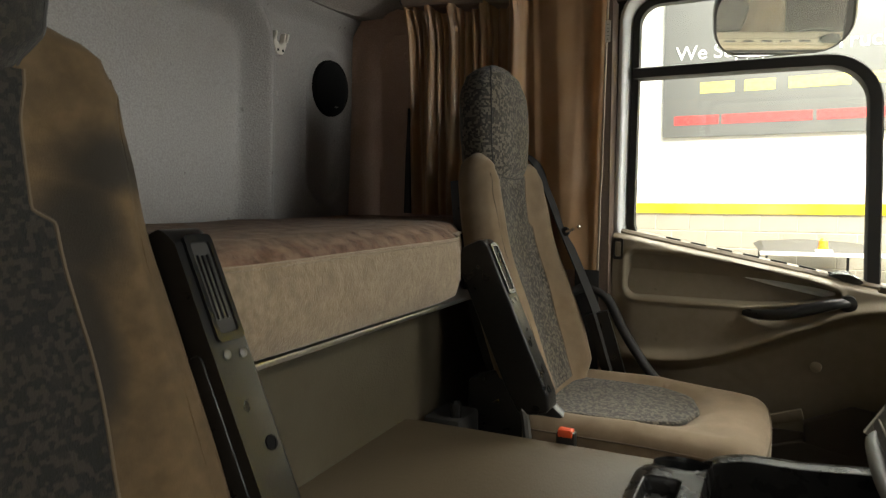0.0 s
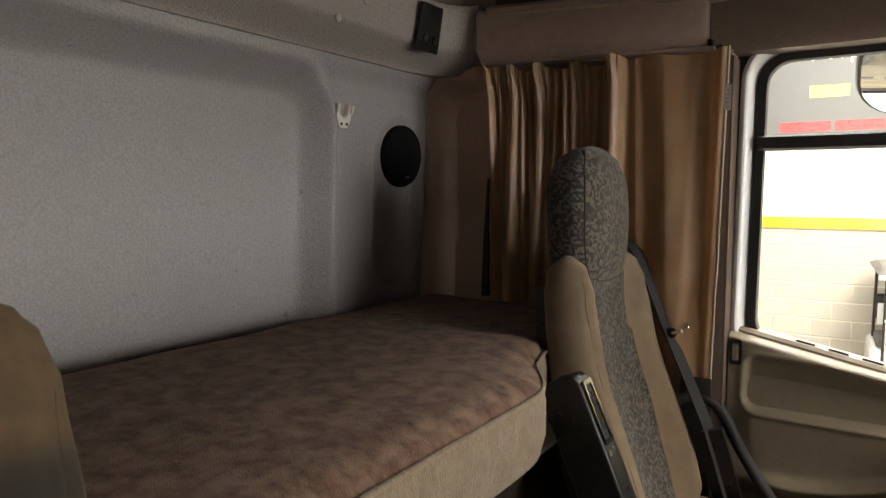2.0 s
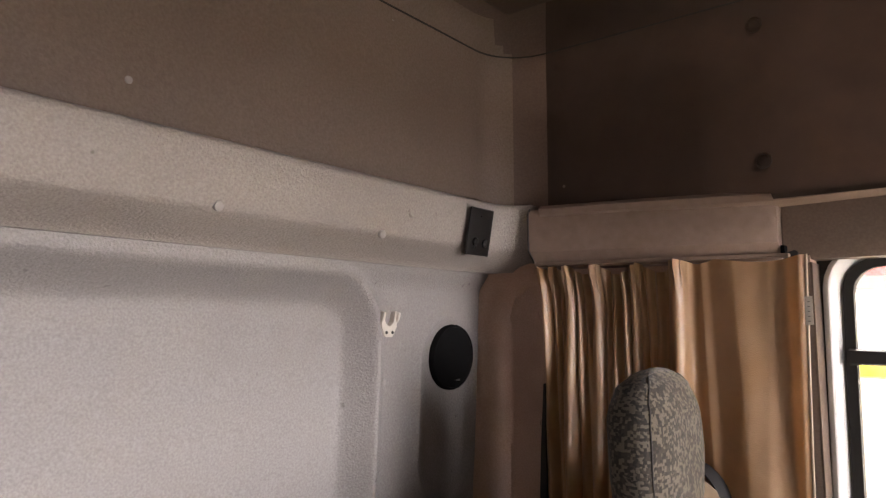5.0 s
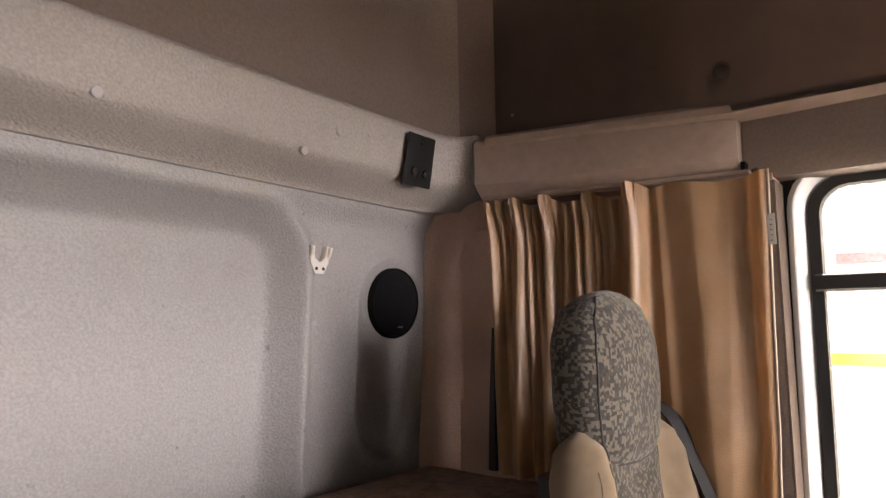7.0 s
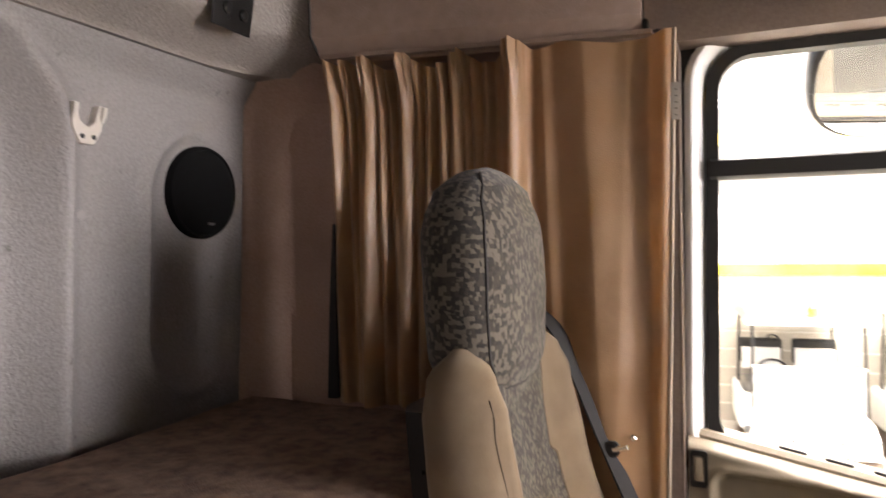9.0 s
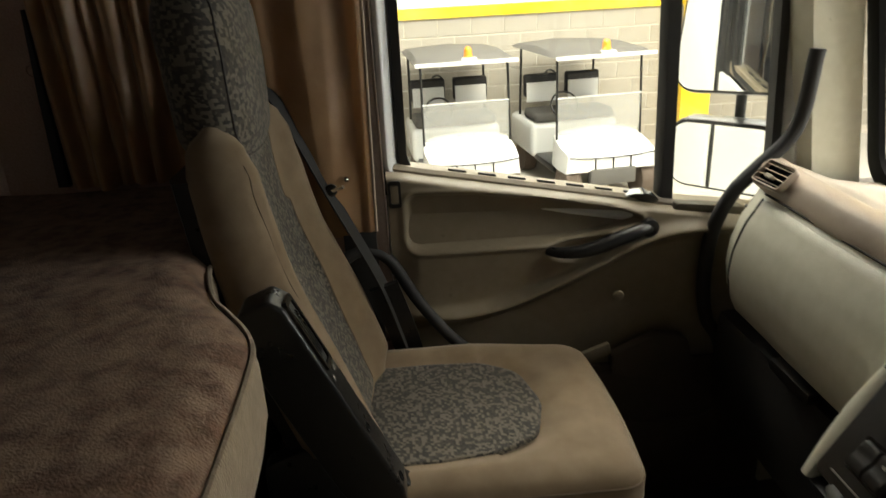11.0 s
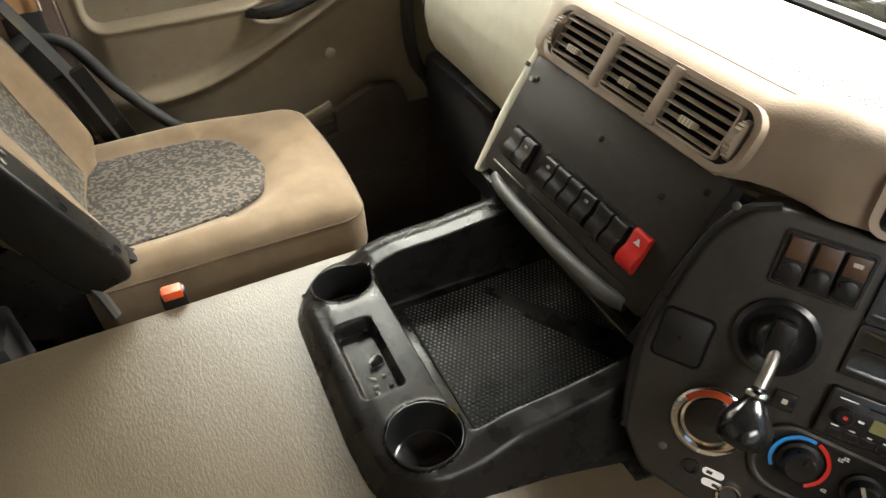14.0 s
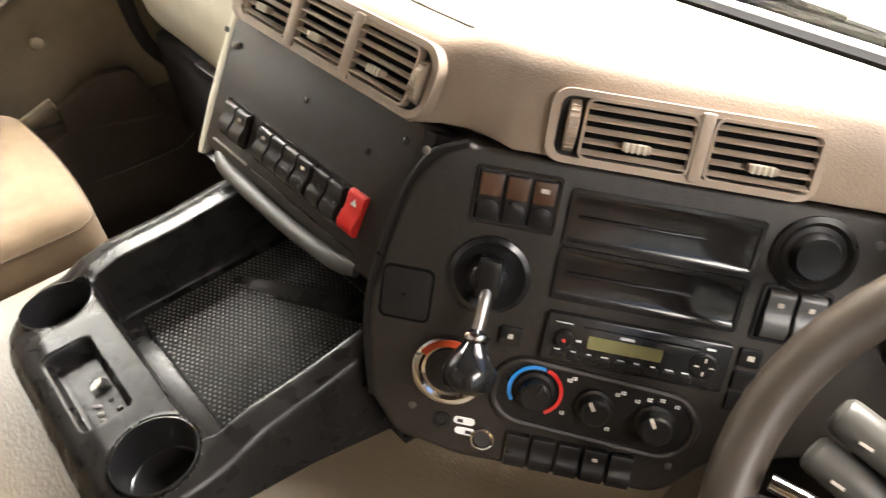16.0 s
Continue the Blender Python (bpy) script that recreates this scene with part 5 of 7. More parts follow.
part("stopper_pin", sweep([(-0.604, 1.821, 0.862), (-0.582, 1.814, 0.870)], 0.004, 8), M_CHROME, belt)
part("belt_sleeve", ribbon(curve([(-0.527, 1.841, 0.655), (-0.500, 1.861, 0.551), (-0.486, 1.895, 0.47), (-0.478, 1.903, 0.40)], 4), 0.058, 0.012, [(1, 0.15, 0)]), M_BLACK, belt, "black stiff belt sleeve")

rail = thing("grab_rail", "black tubular rail beside the passenger seat", "rail")
part("tube", sweep(curve([(-0.60, 1.885, 0.70), (-0.566, 1.895, 0.71), (-0.515, 1.90, 0.686), (-0.462, 1.90, 0.59), (-0.402, 1.90, 0.503), (-0.357, 1.90, 0.457), (-0.30, 1.90, 0.40)], 6), 0.0125, 12), M_RUBBER, rail)
part("foot", boxed(-0.32, -0.28, 1.888, 1.912, 0.0, 0.41, 0.008), M_BLACK, rail)

# ---- dashboard ----
FA = axes((0.1516, 0.762, 0.7492), (0.6021, -0.7917, -0.1032), (0.394, 0.1822, 0.9009))     # driver's fascia
PA = axes((0.015, 1.27, 0.622), (0, -1, 0), (0.5136, 0, 0.858))                             # centre switch panel
dash = thing("dashboard", "beige moulded dashboard with brown vents, dusty top and black fascia", "dashboard")


def F(u, v, w=0.0):
    return FA @ Vector((u, v, w))


def P(u, v, w=0.0):
    return PA @ Vector((u, v, w))


# brow: lower lip, vent face, rolled edge and top, carried from the nearside panel to the driver's side
def brow_section(low, up, fwd, back, tall=1.0):
    up, fwd = Vector(up).normalized(), Vector(fwd).normalized()
    low = Vector(low)
    crest = low + up * (0.082 * tall)
    out = [low + fwd * 0.05 - up * 0.004, low, low + up * 0.004 - fwd * 0.003, low + up * (0.068 * tall) - fwd * 0.001, low + up * (0.076 * tall) + fwd * 0.003, crest + fwd * 0.010 + up * 0.001, crest + fwd * 0.030]
    z1 = out[-1].z
    for k in (0.12, 0.3, 0.6, 1.0):
        q = out[6] + fwd * (back * k)
        q.z = z1 - 0.040 * k * k
        out.append(q)
    return out + [out[-1] - Vector((0, 0, 0.05)), out[0] + fwd * 0.08 - Vector((0, 0, 0.0))]


pu, pf = (0.5136, 0, 0.858), (1, 0, 0)
fu = FA.to_3x3() @ Vector((0, 1, 0))
ff = Vector((0.7657, 0.6432, 0))
near = Vector((0.206, 0, 0.796))
secs = []
for y in (1.90, 1.80, 1.60, 1.45, 1.40, 1.375, 1.355, 1.335, 1.318, 1.303, 1.290):
    k = smoothstep(1.27, 1.41, y)
    lo = P(0.0, 0.168).lerp(near, k)
    lo.y = y
    lo.x += 0.030 * smoothstep(1.70, 1.92, y)
    secs.append(brow_section(lo, Vector(pu).lerp(Vector((0.42, 0, 0.91)), k), pf, 0.05, 1.0 - 0.40 * k))
secs += [brow_section(P(0.0, 0.168, 0.0), pu, pf, 0.05), brow_section(P(0.18, 0.168), pu, pf, 0.05), brow_section(P(0.34, 0.168), pu, pf, 0.05)]
p0, p1 = P(0.34, 0.168), F(-0.06, 0.026)
for k in (0.3, 0.55, 0.8):
    low = p0.lerp(p1, k) + Vector((0.012, 0.008, 0)) * math.sin(math.pi * k)
    secs.append(brow_section(low, Vector(pu).lerp(fu, k), Vector(pf).lerp(ff, k * 0.85), 0.05))
for u in (-0.06, 0.06, 0.2, 0.3):
    secs.append(brow_section(F(u, 0.026), fu, ff.lerp(Vector((1, 0, 0)), smoothstep(0.1, 0.3, u) * 0.6 + 0.15), 0.06))
secs.append(brow_section(F(0.42, 0.022) + Vector((0.05, 0, 0)), fu, (1, 0.1, 0), 0.12))
secs.append(brow_section((0.40, 0.30, 0.73), (0.4, 0, 0.9), (1, 0, 0), 0.10))
secs.append(brow_section((0.40, -0.02, 0.73), (0.4, 0, 0.9), (1, 0, 0), 0.10))
part("brow", loft(secs), M_VENT, dash, "brown-grey padded brow carrying the air vents", angle=50)

# dusty top, one sheet up to the windscreen
def top_z(x):
    return 0.828 - 0.055 * smoothstep(0.2, 0.52, x)


def top_pt(x, y):
    z = top_z(x)
    z += 0.016 * smoothstep(1.27, 1.41, y) * (1 - smoothstep(0.30, 0.42, x))
    z -= 0.03 * (1 - smoothstep(0.42, 0.60, y))
    z -= 0.008 * (1 - smoothstep(-0.02, 0.0, round_box_sdf(x, y, 0.36, 0.92, 0.125, 0.30, 0.05)))
    return (x, y, z)


def top_edge(y):
    if y > 0.90:
        return 0.165 + 0.095 * smoothstep(1.27, 1.41, y)
    return min(0.47, 0.178 + max(0.0, 0.86 - y) * 0.74)


rows = []
bm = bmesh.new()
ys = steps(-0.02, 1.90, 96)
ks = steps(0, 1, 30)
gridt = [[bm.verts.new(top_pt(top_edge(y) + (0.510 - top_edge(y)) * k, y)) for k in ks] for y in ys]
for i in range(len(ys) - 1):
    for j in range(len(ks) - 1):
        bm.faces.new((gridt[i][j], gridt[i + 1][j], gridt[i + 1][j + 1], gridt[i][j + 1]))
bmesh.ops.solidify(bm, geom=bm.faces[:], thickness=0.02)
part("top_pad", bm, M_DASH_TOP, dash, "dusty pale beige dashboard top", angle=60)
dots = []
for i in range(46):
    for j in range(24):
        x, y = 0.26 + 0.0078 * j, 0.70 + 0.0098 * i
        if round_box_sdf(x, y, 0.36, 0.92, 0.11, 0.27, 0.05) < 0:
            dots.append((x + (0.0039 if i % 2 else 0), y))
bm = bmesh.new()
for x, y in dots:
    z = top_pt(x, y)[2] + 0.0006
    vs = [bm.verts.new((x + 0.0017 * math.cos(a), y + 0.0017 * math.sin(a), z)) for a in (0, 1.047, 2.094, 3.1416, 4.189, 5.236)]
    bm.faces.new(vs)
g = part("grille_hole", bm, M_SEAM, dash)
tagged(g, kind="stuff")

# nearside part: glovebox with end cap, lid and vent
def glove_section(y, dx=0.0):
    return [(0.30 + dx, y, 0.80), (0.28 + dx, y, 0.808), (0.26 + dx, y, 0.815), (0.24 + dx, y, 0.81), (0.222 + dx, y, 0.803), (0.207 + dx, y, 0.795), (0.172 + dx, y, 0.74), (0.155 + dx, y, 0.69), (0.150 + dx, y, 0.64), (0.158 + dx, y, 0.59), (0.175 + dx, y, 0.555), (0.21 + dx, y, 0.535), (0.40, y, 0.53), (0.39, y, 0.74)]


part("glovebox_body", loft([glove_section(1.285, -0.02), glove_section(1.34, -0.008), glove_section(1.45, 0.0), glove_section(1.60), glove_section(1.75, 0.008), glove_section(1.83, 0.018), glove_section(1.865, 0.03), glove_section(1.885, 0.055)]), M_DASH, dash, "pale beige glovebox moulding")
def lid_pt(y, k):
    pts = glove_section(y, 0.008 * smoothstep(1.45, 1.80, y))
    seq = [Vector(p) for p in pts[5:11]]
    t = k * (len(seq) - 1)
    i = min(int(t), len(seq) - 2)
    return seq[i].lerp(seq[i + 1], t - i) + Vector((-0.005, 0, 0.001))


lid = part("glovebox_lid", field(lid_pt, steps(1.345, 1.795, 14), steps(0.03, 0.97, 16), (0.012, 0, 0)), M_DASH, dash, "smooth pale green-beige glovebox lid", angle=60)
part("lid_latch", boxed(0.152, 0.175, 1.50, 1.62, 0.535, 0.556, 0.005), M_BLACK, lid)
for y in (1.335, 1.805):
    part("gap", sweep([lid_pt(y, k) + Vector((0.004, 0, 0)) for k in steps(0.02, 0.98, 12)], 0.0022, 6), M_SEAM, dash)
part("gap", sweep([lid_pt(y, 0.0) + Vector((0.003, 0, 0.003)) for y in steps(1.335, 1.805, 12)], 0.0022, 6), M_SEAM, dash)
part("under_shelf", boxed(0.175, 0.45, 1.29, 1.87, 0.30, 0.528, 0.02), M_RUBBER, dash, "black shelf under the glovebox")
part("screw", lathe([(0.004, 0), (0.004, 0.002), (0.002, 0.003)], axes((0.190, 1.83, 0.77), (0, 1, 0), (0.5, 0, 0.85)), 8), M_SEAM, dash)


def vent(m, w, h, parent, knobs=1, wheel=0, n_slats=5, tall=0.009):
    """Louvred air outlet: frame, dark duct, slats, middle tab and thumb wheel."""
    v = part("vent", ring_plate(rrect(-w / 2, -h / 2, w / 2, h / 2, 0.008), rrect(-w / 2 + 0.0022, -h / 2 + 0.0028, w / 2 - 0.0022, h / 2 - 0.0028, 0.006), m @ pose(0, 0, tall), tall + 0.002), M_VENT, parent, "brown-grey louvred air vent")
    part("duct", plate(rrect(-w / 2 + 0.003, -h / 2 + 0.004, w / 2 - 0.003, h / 2 - 0.004, 0.004), m @ pose(0, 0, 0.002), 0.003), M_SEAL, v)
    for k in range(n_slats):
        y = -h / 2 + 0.003 + (h - 0.006) * (k + 0.5) / n_slats
        part("slat", boxed(-w / 2 + 0.0025, w / 2 - 0.0025, -0.0036, 0.0036, -0.0007, 0.0007, 0.0005, m=m @ pose(0, y, 0.0068, -60, 0, 0)), M_VENT, v)
    part("tab", boxed(-0.012, 0.012, -0.0035, 0.0035, -0.003, 0.006, 0.0015, m=m @ pose(0.0, -h * 0.16, 0.011)), M_VENT, v)
    for k in range(4):
        part("rib", boxed(-0.009 + 0.005 * k, -0.007 + 0.005 * k, -0.004, 0.004, 0.004, 0.0068, m=m @ pose(0.0, -h * 0.16, 0.011)), M_DASH, v)
    if wheel:
        part("thumb_wheel", lathe([(0.022, -0.005), (0.024, -0.004), (0.024, 0.004), (0.022, 0.005)], m @ pose(wheel * (w / 2 + 0.009), 0, -0.008, 0, 90, 0), 30), M_VENT, v, "ribbed thumb wheel")
        for k in range(9):
            a = radians(-48 + 12 * k)
            part("rib", boxed(-0.004, 0.004, -0.0009, 0.0009, -0.0012, 0.0012, m=m @ pose(wheel * (w / 2 + 0.009), 0.0245 * math.sin(a), -0.008 + 0.0245 * math.cos(a), -math.degrees(a), 0, 0)), M_VENT, v)
    return v


# three outlets above the switch panel, in one rounded surround
vm = PA @ pose(0, 0, 0.003)
part("vent_surround", ring_plate(rrect(0.006, 0.171, 0.362, 0.246, 0.026), rrect(0.014, 0.178, 0.354, 0.239, 0.020), vm @ pose(0, 0, 0.007), 0.013), M_VENT, dash, "rounded brown surround of three vents")
part("vent_back", plate(rrect(0.012, 0.176, 0.356, 0.241, 0.02), vm, 0.004), M_SEAM, dash)
vent(vm @ pose(0.076, 0.2085, 0), 0.092, 0.060, dash, wheel=-1, n_slats=5)
vent(vm @ pose(0.184, 0.2085, 0), 0.092, 0.060, dash, n_slats=5)
vent(vm @ pose(0.288, 0.2085, 0), 0.092, 0.060, dash, wheel=1, n_slats=5)
for u in (0.130, 0.236):
    part("vent_bridge", boxed(u - 0.009, u + 0.009, 0.174, 0.243, 0.0, 0.0105, 0.004, m=vm), M_VENT, dash)
# two outlets above the driver's fascia
vm2 = FA @ pose(0, 0, 0.003)
part("vent_surround", ring_plate(rrect(-0.034, 0.024, 0.198, 0.088, 0.016), rrect(-0.026, 0.030, 0.190, 0.082, 0.010), vm2 @ pose(0, 0, 0.008), 0.016), M_VENT, dash, "rounded brown surround of two vents")
part("vent_back", plate(rrect(-0.028, 0.028, 0.192, 0.084, 0.01), vm2, 0.004), M_SEAM, dash)
vent(vm2 @ pose(0.043, 0.056, 0), 0.095, 0.055, dash, wheel=-1, n_slats=5, tall=0.010)
vent(vm2 @ pose(0.148, 0.056, 0), 0.090, 0.055, dash, n_slats=5, tall=0.010)
part("vent_bridge", boxed(0.090, 0.1025, 0.026, 0.086, 0.0, 0.0125, 0.004, m=vm2), M_VENT, dash)
# outlet at the nearside end of the top
em = axes((0.226, 1.797, 0.833), (0.06, -1, 0.0), (0.72, 0, 0.70))
vent(em, 0.085, 0.052, dash, n_slats=4, tall=0.012)

# centre switch panel
panel = part("switch_panel", plate(rrect(-0.004, -0.004, 0.366, 0.172, 0.012), PA, 0.05, 0.004), M_FASCIA, dash, "matt black switch panel")
rings = []
for v in steps(-0.020, 0.182, 10):
    o = 0.010 * math.sin(math.pi * (v + 0.02) / 0.202)
    rings.append([P(-0.003, v, -0.001), P(-0.008 - o * 0.3, v, 0.0005), P(-0.016 - o * 0.6, v, -0.003), P(-0.024 - o, v, -0.012), P(-0.029 - o, v, -0.028), P(-0.031 - o, v, -0.09), P(0.0, v, -0.12), P(-0.003, v, -0.04)])
part("cheek", loft(rings), M_DASH, dash, "pale beige rounded cheek beside the panel", angle=60)
part("cheek", loft([[P(0.366, v, 0.0), P(0.376, v, -0.004), P(0.390, v, -0.05), P(0.35, v, -0.10)] for v in steps(-0.03, 0.17, 6)]), M_BLACK, dash)


def rocker(m, w, h, mat, parent, mark=None, name="rocker_switch", label=""):
    """Two-part rocker with a raised lower half and a small symbol."""
    prof = [(0.0, -0.5), (0.006, -0.5), (0.0095, -0.44), (0.0115, -0.28), (0.0095, -0.08), (0.0072, 0.02), (0.0068, 0.2), (0.0078, 0.38), (0.0066, 0.46), (0.004, 0.5), (0.0, 0.5)]
    rings = [[m @ Vector((x, h * k, d)) for d, k in prof] for x in (-w / 2 + 0.0008, -w / 2 + 0.002, w / 2 - 0.002, w / 2 - 0.0008)]
    s = part(name, loft(rings), mat, parent, label)
    if mark:
        part("symbol", boxed(-w * 0.11, w * 0.11, h * 0.18, h * 0.27, 0.006, 0.0082, m=m), mark, s)
    return s


def frame_hole(m, u0, v0, u1, v1, parent):
    return part("switch_bezel", ring_plate(rrect(u0 - 0.003, v0 - 0.003, u1 + 0.003, v1 + 0.003, 0.004), rrect(u0, v0, u1, v1, 0.003), m @ pose(0, 0, 0.003), 0.004), M_GLOSS, parent)


for u0, n in ((0.034, 2), (0.118, 4), (0.236, 2)):
    frame_hole(PA, u0, 0.030, u0 + 0.0285 * n, 0.072, panel)
    part("well", plate(rrect(u0, 0.030, u0 + 0.0285 * n, 0.072, 0.003), PA @ pose(0, 0, 0.0012), 0.002), M_SEAM, panel)
    for k in range(n):
        um = PA @ pose(u0 + 0.0285 * (k + 0.5), 0.051, 0.001)
        grey = n == 2 and u0 < 0.1
        rocker(um, 0.026, 0.040, M_FASCIA if grey else M_BLACK, panel, M_CREAM if (n, k) in ((2, 1), (4, 0), (4, 3)) and u0 < 0.2 else None)
rocker(PA @ pose(0.313, 0.053, 0.001), 0.028, 0.047, M_RED, panel, None, "hazard_switch", "red hazard warning switch")
part("hazard_mark", plate([(-0.0045, -0.003), (0.0045, -0.003), (0, 0.0045)], PA @ pose(0.313, 0.064, 0.0090), 0.0015), M_WHITE_MARK, panel)
part("trim_strip", boxed(0.02, 0.105, 0.011, 0.0135, 0.0, 0.003, 0.001, m=PA), M_STEEL, panel, "thin bright trim strip")
part("trim_strip", boxed(0.118, 0.330, 0.011, 0.0135, 0.0, 0.002, 0.001, m=PA), M_GLOSS, panel)
for u, v in ((0.022, 0.140), (0.345, 0.150), (0.18, 0.128), (0.30, 0.118)):
    part("screw", lathe([(0.004, 0), (0.004, 0.0012), (0.0025, 0.0016)], PA @ pose(u, v, 0), 10), M_GLOSS, panel)
for k, (u, v) in enumerate(((0.006, 0.150), (0.012, 0.136))):
    part("symbol", boxed(u - 0.0035, u + 0.0035, v - 0.003, v + 0.003, -0.002, 0.0012, m=PA @ pose(-0.012 if k == 0 else 0, 0, 0.002 if k else 0.006)), M_SEAM if k == 0 else M_CREAM, panel)
part("grab_roll", sweep(curve([P(0.035, -0.006, -0.008), P(0.07, -0.012, 0.000), P(0.20, -0.014, 0.004), P(0.30, -0.010, 0.002), P(0.335, -0.004, -0.008)], 6), 0.0105, 12), M_ROLL, dash, "smooth grey roll below the switches")
part("under_panel", loft([[P(0.0, -0.02, -0.005), P(0.0, -0.05, -0.05), P(0.0, -0.02, -0.16), P(0.0, 0.08, -0.12)], [P(0.37, -0.02, -0.005), P(0.37, -0.05, -0.05), P(0.37, -0.02, -0.16), P(0.37, 0.08, -0.12)]]), M_BLACK, dash)

# driver's fascia
fo = rpoly([(-0.128, -0.290), (-0.060, -0.302), (0.150, -0.300), (0.185, -0.255), (0.34, -0.20), (0.42, 0.022), (-0.115, 0.024), (-0.150, -0.02), (-0.175, -0.15), (-0.160, -0.25)], [0.03, 0.02, 0.04, 0.02, 0.03, 0.01, 0.04, 0.08, 0.08, 0.05], 6)
fascia = part("driver_fascia", plate(fo, FA, 0.07, 0.007, seg=3), M_FASCIA, dash, "worn black instrument fascia", angle=50)
rim = [F(u * 1.0, v, -0.004) for u, v in [(-0.10, 0.024), (-0.135, 0.005), (-0.158, -0.05), (-0.172, -0.12), (-0.172, -0.18), (-0.158, -0.25)]]
part("edge_band", sweep(curve(rim, 5), 0.0045, 8), M_BLACK, dash, "grey worn edge of the fascia")


M_SLOT = material("gloss_black_slot_lining", (0.010, 0.0095, 0.009), 0.16, vary=0.1, scale=20, coat=0.3, rough_vary=0.05)


def slot(u0, v0, u1, v1):
    s = part("stowage_slot", ring_plate(rrect(u0, v0, u1, v1, 0.004), rrect(u0 + 0.004, v0 + 0.004, u1 - 0.004, v1 - 0.004, 0.003), FA @ pose(0, 0, 0.004), 0.005), M_GLOSS, fascia, "glossy black stowage slot")
    w_, h_ = u1 - u0 - 0.008, v1 - v0 - 0.008
    shell = [[FA @ Vector((u0 + 0.004 + w_ * k, v0 + 0.004 + h_ * q, dz)) for q, dz in ((0.0, 0.0036), (0.06, 0.0022), (0.16, 0.0012), (0.45, 0.0011), (0.75, 0.0014), (0.92, 0.0019), (1.0, 0.0032), (1.0, 0.0008), (0.0, 0.0008))] for k in (0.0, 0.5, 1.0)]
    part("slot_face", loft(shell), M_SLOT, s)
    part("slot_lip", boxed(0.004, w_ * 0.72, -0.0012, 0.0012, -0.001, 0.0014, 0.0006, m=FA @ pose(u0 + 0.006, v0 + (v1 - v0) * 0.52, 0.0034)), M_GLOSS, s)
    return s


slot(0.0, -0.052, 0.172, 0.002)
slot(0.0, -0.106, 0.172, -0.054)
radio = part("radio", plate(rrect(0.001, -0.168, 0.175, -0.118, 0.004), FA @ pose(0, 0, 0.008), 0.012, 0.002), M_GLOSS, fascia, "black car radio with green-grey display")
M_LCD = material("lcd_green_grey", (0.20, 0.19, 0.085), 0.25, vary=0.04)
part("display", plate(rrect(0.043, -0.148, 0.113, -0.135, 0.001), FA @ pose(0, 0, 0.0088), 0.001), M_LCD, radio, "green-grey display")
for k in range(10):
    key = part("key", boxed(0.010 + 0.0152 * k, 0.0225 + 0.0152 * k, -0.1635, -0.1565, 0.006, 0.0095, 0.001, m=FA), M_BLACK, radio)
    wide = (0.0032, 0.0026, 0.0020, 0.0034)[k % 4]
    part("bar", boxed(0.01625 + 0.0152 * k - wide, 0.01625 + 0.0152 * k + wide, -0.1548, -0.1536, 0.0076, 0.0086, m=FA), M_WHITE_MARK, radio)
part("disc_slot", boxed(0.036, 0.146, -0.1275, -0.1262, 0.0074, 0.0084, m=FA), M_SEAL, radio, "thin black disc slot")
part("dial", lathe([(0.009, 0.006), (0.009, 0.012), (0.007, 0.014)], FA @ pose(0.020, -0.142, 0), 20), M_BLACK, radio)
part("dial_dot", lathe([(0.0020, 0.013), (0.0020, 0.0146)], FA @ pose(0.020, -0.142, 0), 12), M_RED, radio)
part("bar", boxed(0.072, 0.085, -0.1325, -0.1300, 0.0082, 0.009, m=FA), M_WHITE_MARK, radio)
part("bar", boxed(0.010, 0.026, -0.1265, -0.1255, 0.0082, 0.009, m=FA), M_WHITE_MARK, radio)
part("bar", boxed(0.032, 0.037, -0.1432, -0.1412, 0.0082, 0.009, m=FA), M_WHITE_MARK, radio)
part("bar", boxed(0.151, 0.159, -0.1262, -0.1243, 0.0082, 0.009, m=FA), M_WHITE_MARK, radio)
pad = part("cursor_pad", lathe([(0.0125, 0.006), (0.0125, 0.010), (0.011, 0.0112)], FA @ pose(0.152, -0.143, 0), 24), M_BLACK, radio)
for du, dv in ((0.007, 0), (-0.007, 0), (0, 0.007), (0, -0.007)):
    part("bar", boxed(0.152 + du - (0.0022 if du else 0.0007), 0.152 + du + (0.0022 if du else 0.0007), -0.143 + dv - (0.0022 if dv else 0.0007), -0.143 + dv + (0.0022 if dv else 0.0007), 0.0104, 0.0118, m=FA), M_CREAM, pad)

# three brown-topped switches
M_BROWNSW = material("brown_switch_plastic", (0.068, 0.032, 0.015), 0.4, vary=0.08)
frame_hole(FA, -0.085, -0.043, -0.012, 0.006, fascia)
part("well", plate(rrect(-0.085, -0.043, -0.012, 0.006, 0.003), FA @ pose(0, 0, 0.0012), 0.002), M_SEAM, fascia)
for k in range(3):
    u = -0.073 + 0.0245 * k
    s = part("push_switch", boxed(u - 0.0108, u + 0.0108, -0.041, 0.004, 0.0, 0.006, 0.002, m=FA), M_BLACK, fascia)
    part("switch_top", boxed(u - 0.0100, u + 0.0100, -0.018, 0.003, 0.004, 0.0072, 0.0015, m=FA), M_BROWNSW, s, "brown upper half")
    part("push_pad", lathe([(0.0095, 0.004), (0.0095, 0.0085), (0.006, 0.0095)], FA @ pose(u, -0.030, 0), 18), M_BLACK, s)
part("symbol", boxed(-0.028, -0.020, -0.007, -0.003, 0.0070, 0.0078, m=FA), M_CREAM, fascia)

